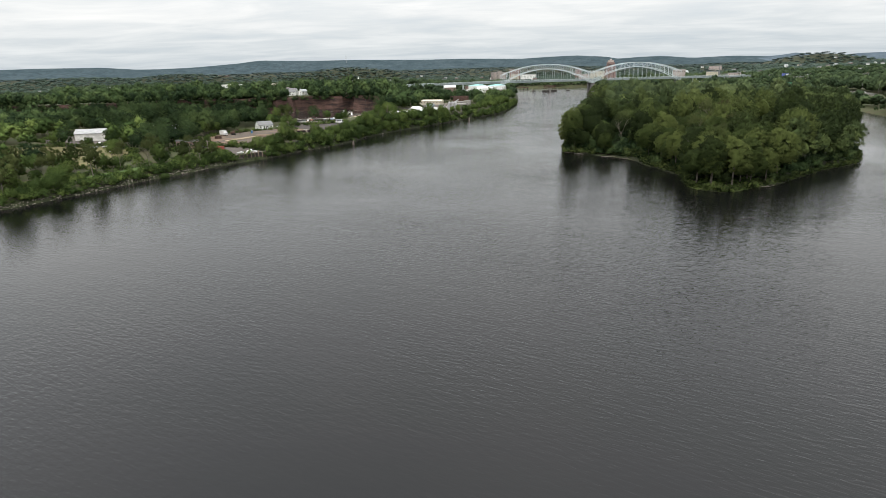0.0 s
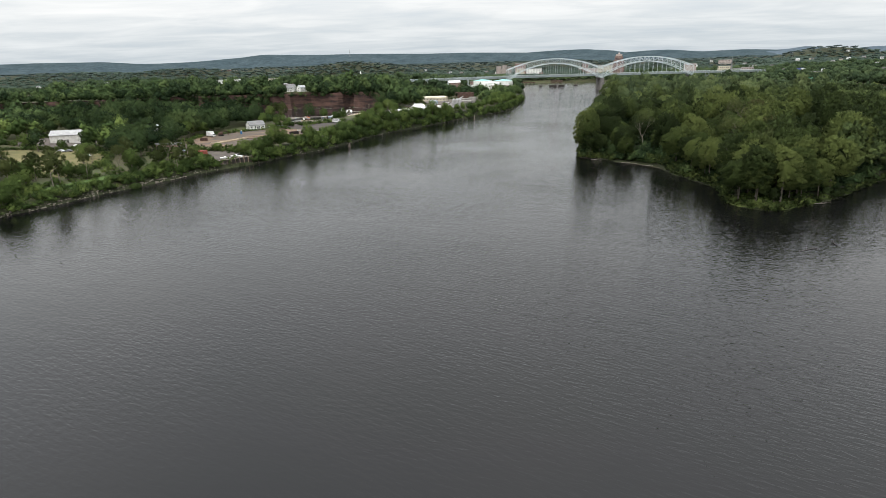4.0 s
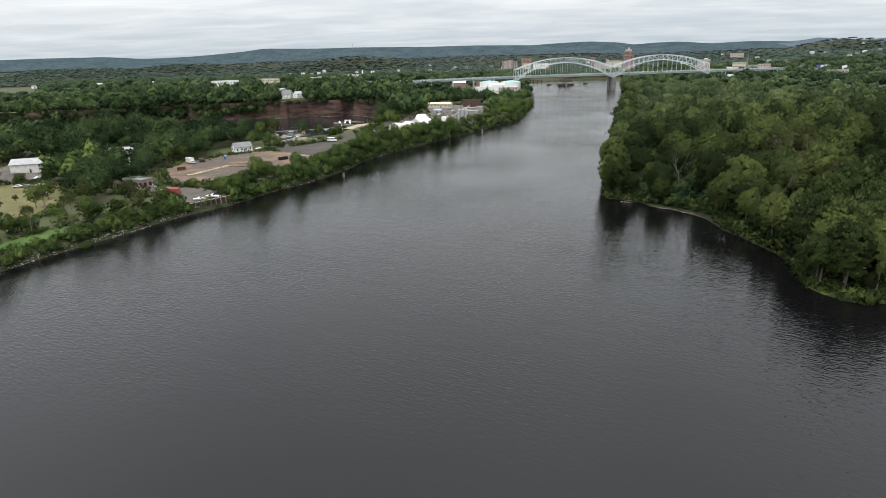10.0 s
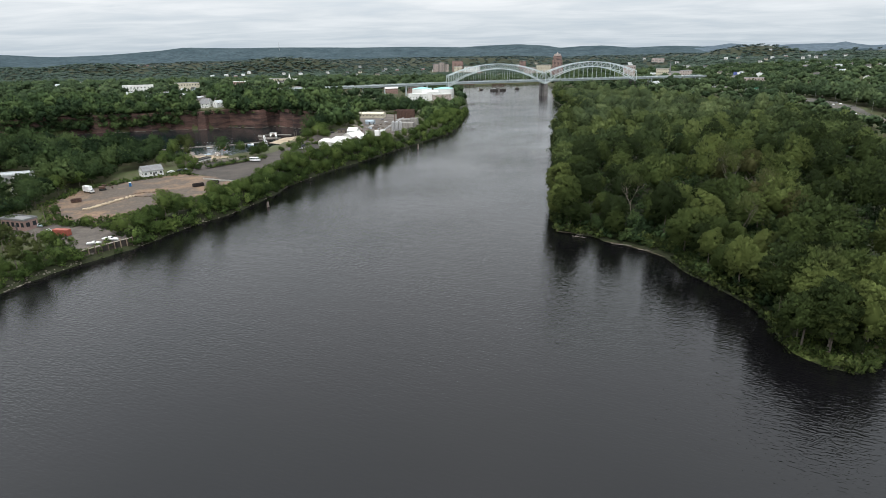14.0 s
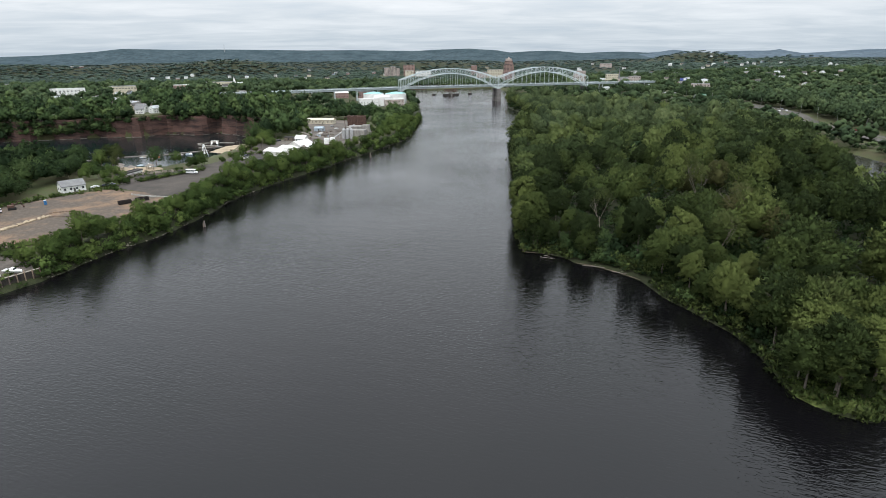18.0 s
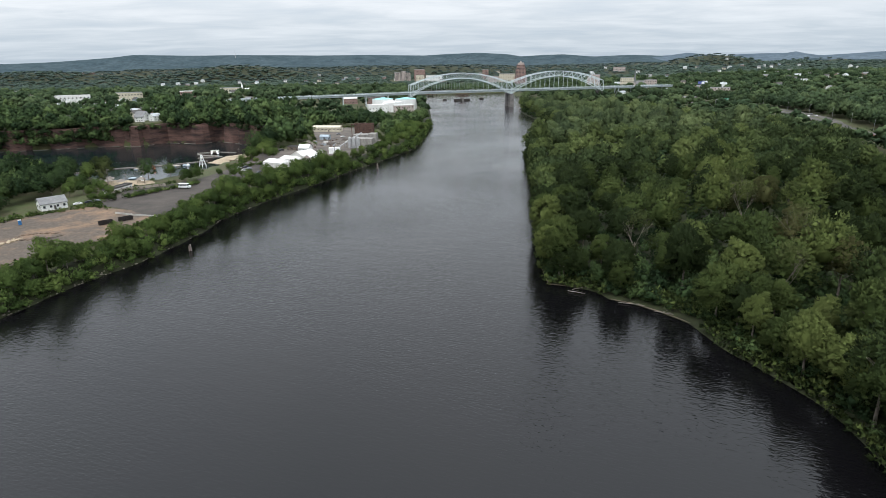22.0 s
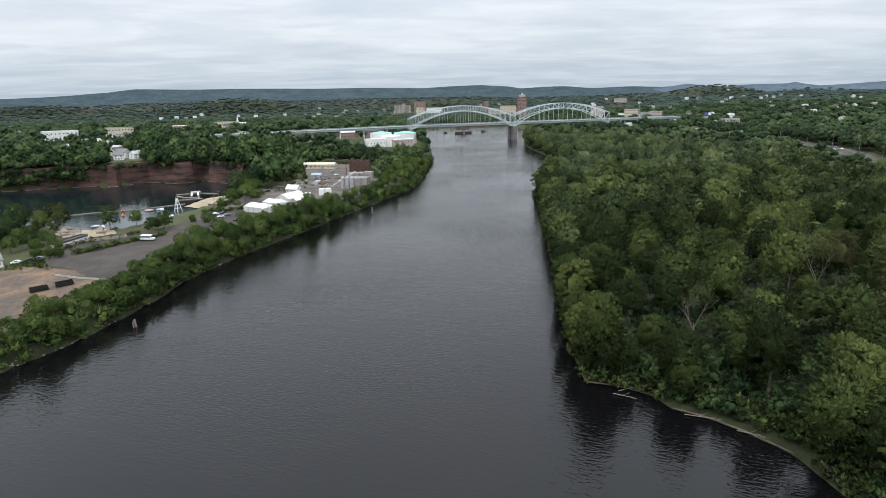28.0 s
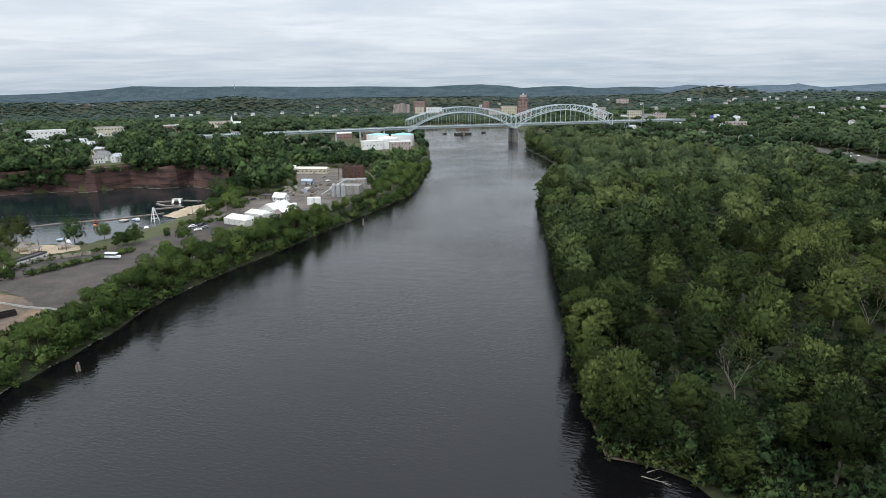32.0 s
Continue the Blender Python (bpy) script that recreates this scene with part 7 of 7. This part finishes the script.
church(608, 1518, 10, -20, 26, 13, 9, 47, "brick_tan", "shingle_grey", "stone church with a tall slender spire")
church(-283, 1444, 21, 10, 14, 9, 7, 25, "white", "white", "small white wooden church with a steeple")

KINDS = []
for wall, roof, w, d, h, fl in [("white", "shingle_grey", 11, 8, 5.6, 2), ("cream", "shingle_dark", 12, 9, 5.4, 2), ("siding_blue", "shingle_dark", 10, 8, 5.6, 2), ("white", "tin_roof", 13, 9, 6.2, 2), ("brick_red", "shingle_grey", 12, 9, 6.0, 2), ("white", "shingle_dark", 10, 8, 6.4, 2)]:
    w0 = {"white": "white clapboard", "cream": "cream clapboard", "siding_blue": "pale blue clapboard", "brick_red": "red brick"}[wall]
    KINDS.append(building("town_house", 0, -600, 0, w, d, h, wall, roof, w0 + " house with a gable roof among trees", "house", floors=fl, cols=2, side=1, rise=3.2, group="town houses", z=-80, chimney=True))
for k, (x, y) in enumerate(PLOTS):
    far_k = 0.95 if y < 1300 else 1.05
    o = copy_thing(KINDS[(k * 5 + k // 4) % 6], pose(x, y, G(x, y) + (0.3 if y < 1300 else 2.0), 0, 0, trng.uniform(-50, 50)))
    o.scale = (far_k,) * 3
for x, y, rz, k in [(-249, 787, 20, 0), (-236, 795, 60, 3), (-313, 834, 70, 5), (-292, 829, 20, 0), (-322, 800, 15, 2)]:
    copy_thing(KINDS[k], pose(x, y, G(x, y) + 0.3, 0, 0, rz)).scale = (0.8, 0.8, 0.8)
for k, (x, y) in enumerate(CLIFF_HOMES):
    copy_thing(KINDS[(0, 3, 1, 5, 0, 4, 3, 2)[k % 8]], pose(x, y, G(x, y) + 0.3, 0, 0, trng.uniform(-60, 60)))
copy_thing(KINDS[3], pose(936, 1410, G(936, 1410) + 1, 0, 0, -20))
for o in KINDS:
    for c in o.children_recursive:
        bpy.data.objects.remove(c)
    bpy.data.objects.remove(o)

# highway furniture
def along(s):
    q = fine_line(ROAD_C, 1.0)
    i = min(int(s * (len(q) - 1)), len(q) - 2)
    d_ = q[i + 1] - q[i]
    return q[i], math.degrees(math.atan2(d_[1], d_[0])), np.array((d_[1], -d_[0])) / np.linalg.norm(d_)


hr = np.random.default_rng(31)
for k in range(26):
    c, a, nrm = along(hr.uniform(0.02, 0.98))
    lane = hr.choice([-9.0, -5.4, 5.4, 9.0])
    q = c + nrm * lane
    put_car(q[0], q[1], a + (180 if lane < 0 else 0), hr.choice(list(CARS)), "driving lane of the highway", "cars on the highway", z=G(c[0], c[1]) + 1.25)
strip("road_median", road_line, 3.0, "grass", 1.32, "grassy strip between the highway lanes", "median")
for s in np.linspace(0.05, 0.95, 16):
    c, a, nrm = along(s)
    q = c + nrm * 14.5
    pole(q[0], q[1], 11, 0.14, "grey_clad", "tall grey highway lamp post", "street_lamp", True, "highway lamps")
gt = empty("sign_gantry", 488, 968, G(488, 968) + 1, -75, "grey highway gantry with a green direction sign", "sign gantry")
for sx in (-12, 12):
    bm = nb()
    beam(bm, (sx, 0, -1), (sx, 0, 9), 0.6)
    part("post", bm, "grey_clad", gt)
bm = nb()
for zz_ in (8.2, 9.4):
    beam(bm, (-12, 0, zz_), (12, 0, zz_), 0.4)
for k in range(12):
    beam(bm, (-12 + 2 * k, 0, 8.2 if k % 2 else 9.4), (-10 + 2 * k, 0, 9.4 if k % 2 else 8.2), 0.25)
part("truss", bm, "grey_clad", gt)
gt.rotation_euler.z = radians(15)
for sx in (4, 9):
    bm = nb()
    box(bm, (sx, -0.5, 8.8), (4.6, 0.15, 3.2), bevel=0.05)
    pn = part("sign_panel", bm, "sign_green", gt, "green sign panel")
    for r_ in range(2):
        bm = nb()
        box(bm, (sx, -0.6, 9.4 - r_ * 1.2), (3.2, 0.06, 0.4))
        part("text_bar", bm, "white", pn)
s2 = empty("road_sign", 409, 590, G(409, 590) + 1, 20, "green highway sign on two posts", "road sign")
for sx in (-2, 2):
    bm = nb()
    beam(bm, (sx, 0, -1), (sx, 0, 7), 0.3)
    part("post", bm, "grey_clad", s2)
bm = nb()
box(bm, (0, -0.25, 6), (6, 0.15, 3.4), bevel=0.05)
part("panel", bm, "sign_green", s2)
bb = empty("billboard", 704, 1423, G(704, 1423), -25, "blue and white billboard on a steel post", "billboard")
bm = nb()
tube(bm, (0, 0, -1), (0, 0, 12), 0.6, 0.6, 10)
part("post", bm, "grey_clad", bb)
bm = nb()
box(bm, (0, 0, 14), (14, 0.6, 6), bevel=0.1)
pn = part("panel", bm, "sign_blue", bb)
bm = nb()
box(bm, (3.4, -0.36, 14), (5.5, 0.1, 4.6))
part("picture_field", bm, "white", pn)
mt = empty("radio_mast", -900, 4020, G(-900, 4020), 0, "thin lattice radio mast on the far ridge", "mast")
bm = nb()
tube(bm, (0, 0, -2), (0, 0, 46), 1.6, 0.5, 4)
part("lattice", bm, "grey_clad", mt)
# bring the prototype cars off the plan
for o in CARS.values():
    for c in o.children_recursive:
        bpy.data.objects.remove(c)
    bpy.data.objects.remove(o)

# greenery hanging on the cliff
hv = np.random.default_rng(51)
pts, tops = [], []
for k in range(len(cl)):
    x, y = cl[k]
    for _ in range(9 if x < -262 else 1):
        zz_ = hv.uniform(8.0, 20) if x < -262 else hv.uniform(17.5, 20.5)
        pts.append((*(cl[k] + cn[k] * hv.uniform(1.0, 3.6) + hv.uniform(-3, 3, 2)), zz_))
    for _ in range(5):
        tops.append((*(cl[k] - cn[k] * hv.uniform(-1.5, 10.0) + hv.uniform(-3, 3, 2)), hv.uniform(19.5, 21)))
pts, tops = np.array(pts), np.array(tops)
tops = tops[town_open(tops[:, 0], tops[:, 1])]
low_ = np.array([(*(cl[k] + cn[k] * hv.uniform(2.0, 8.0) + hv.uniform(-3, 3, 2)), hv.uniform(2.5, 9)) for k in range(len(cl)) if cl[k, 0] < -258 and k % 5 in (0, 1)])
joined_woods("cliff_foot_trees", hv, low_[:, :2], low_[:, 2], forms15, 0.5, 0.95, "leaf_dark", "dark trees growing up the overgrown part of the cliff")
joined_woods("cliff_greenery", hv, pts[:, :2], pts[:, 2] - 2.0, shrub_forms, 0.6, 1.2, "leaf_dark", "dark bushes clinging to the quarry cliff", "bushes")
joined_woods("cliff_edge_trees", hv, tops[:, :2], tops[:, 2], forms15, 0.35, 0.95, "leaf_dark", "trees along the very edge of the quarry cliff")
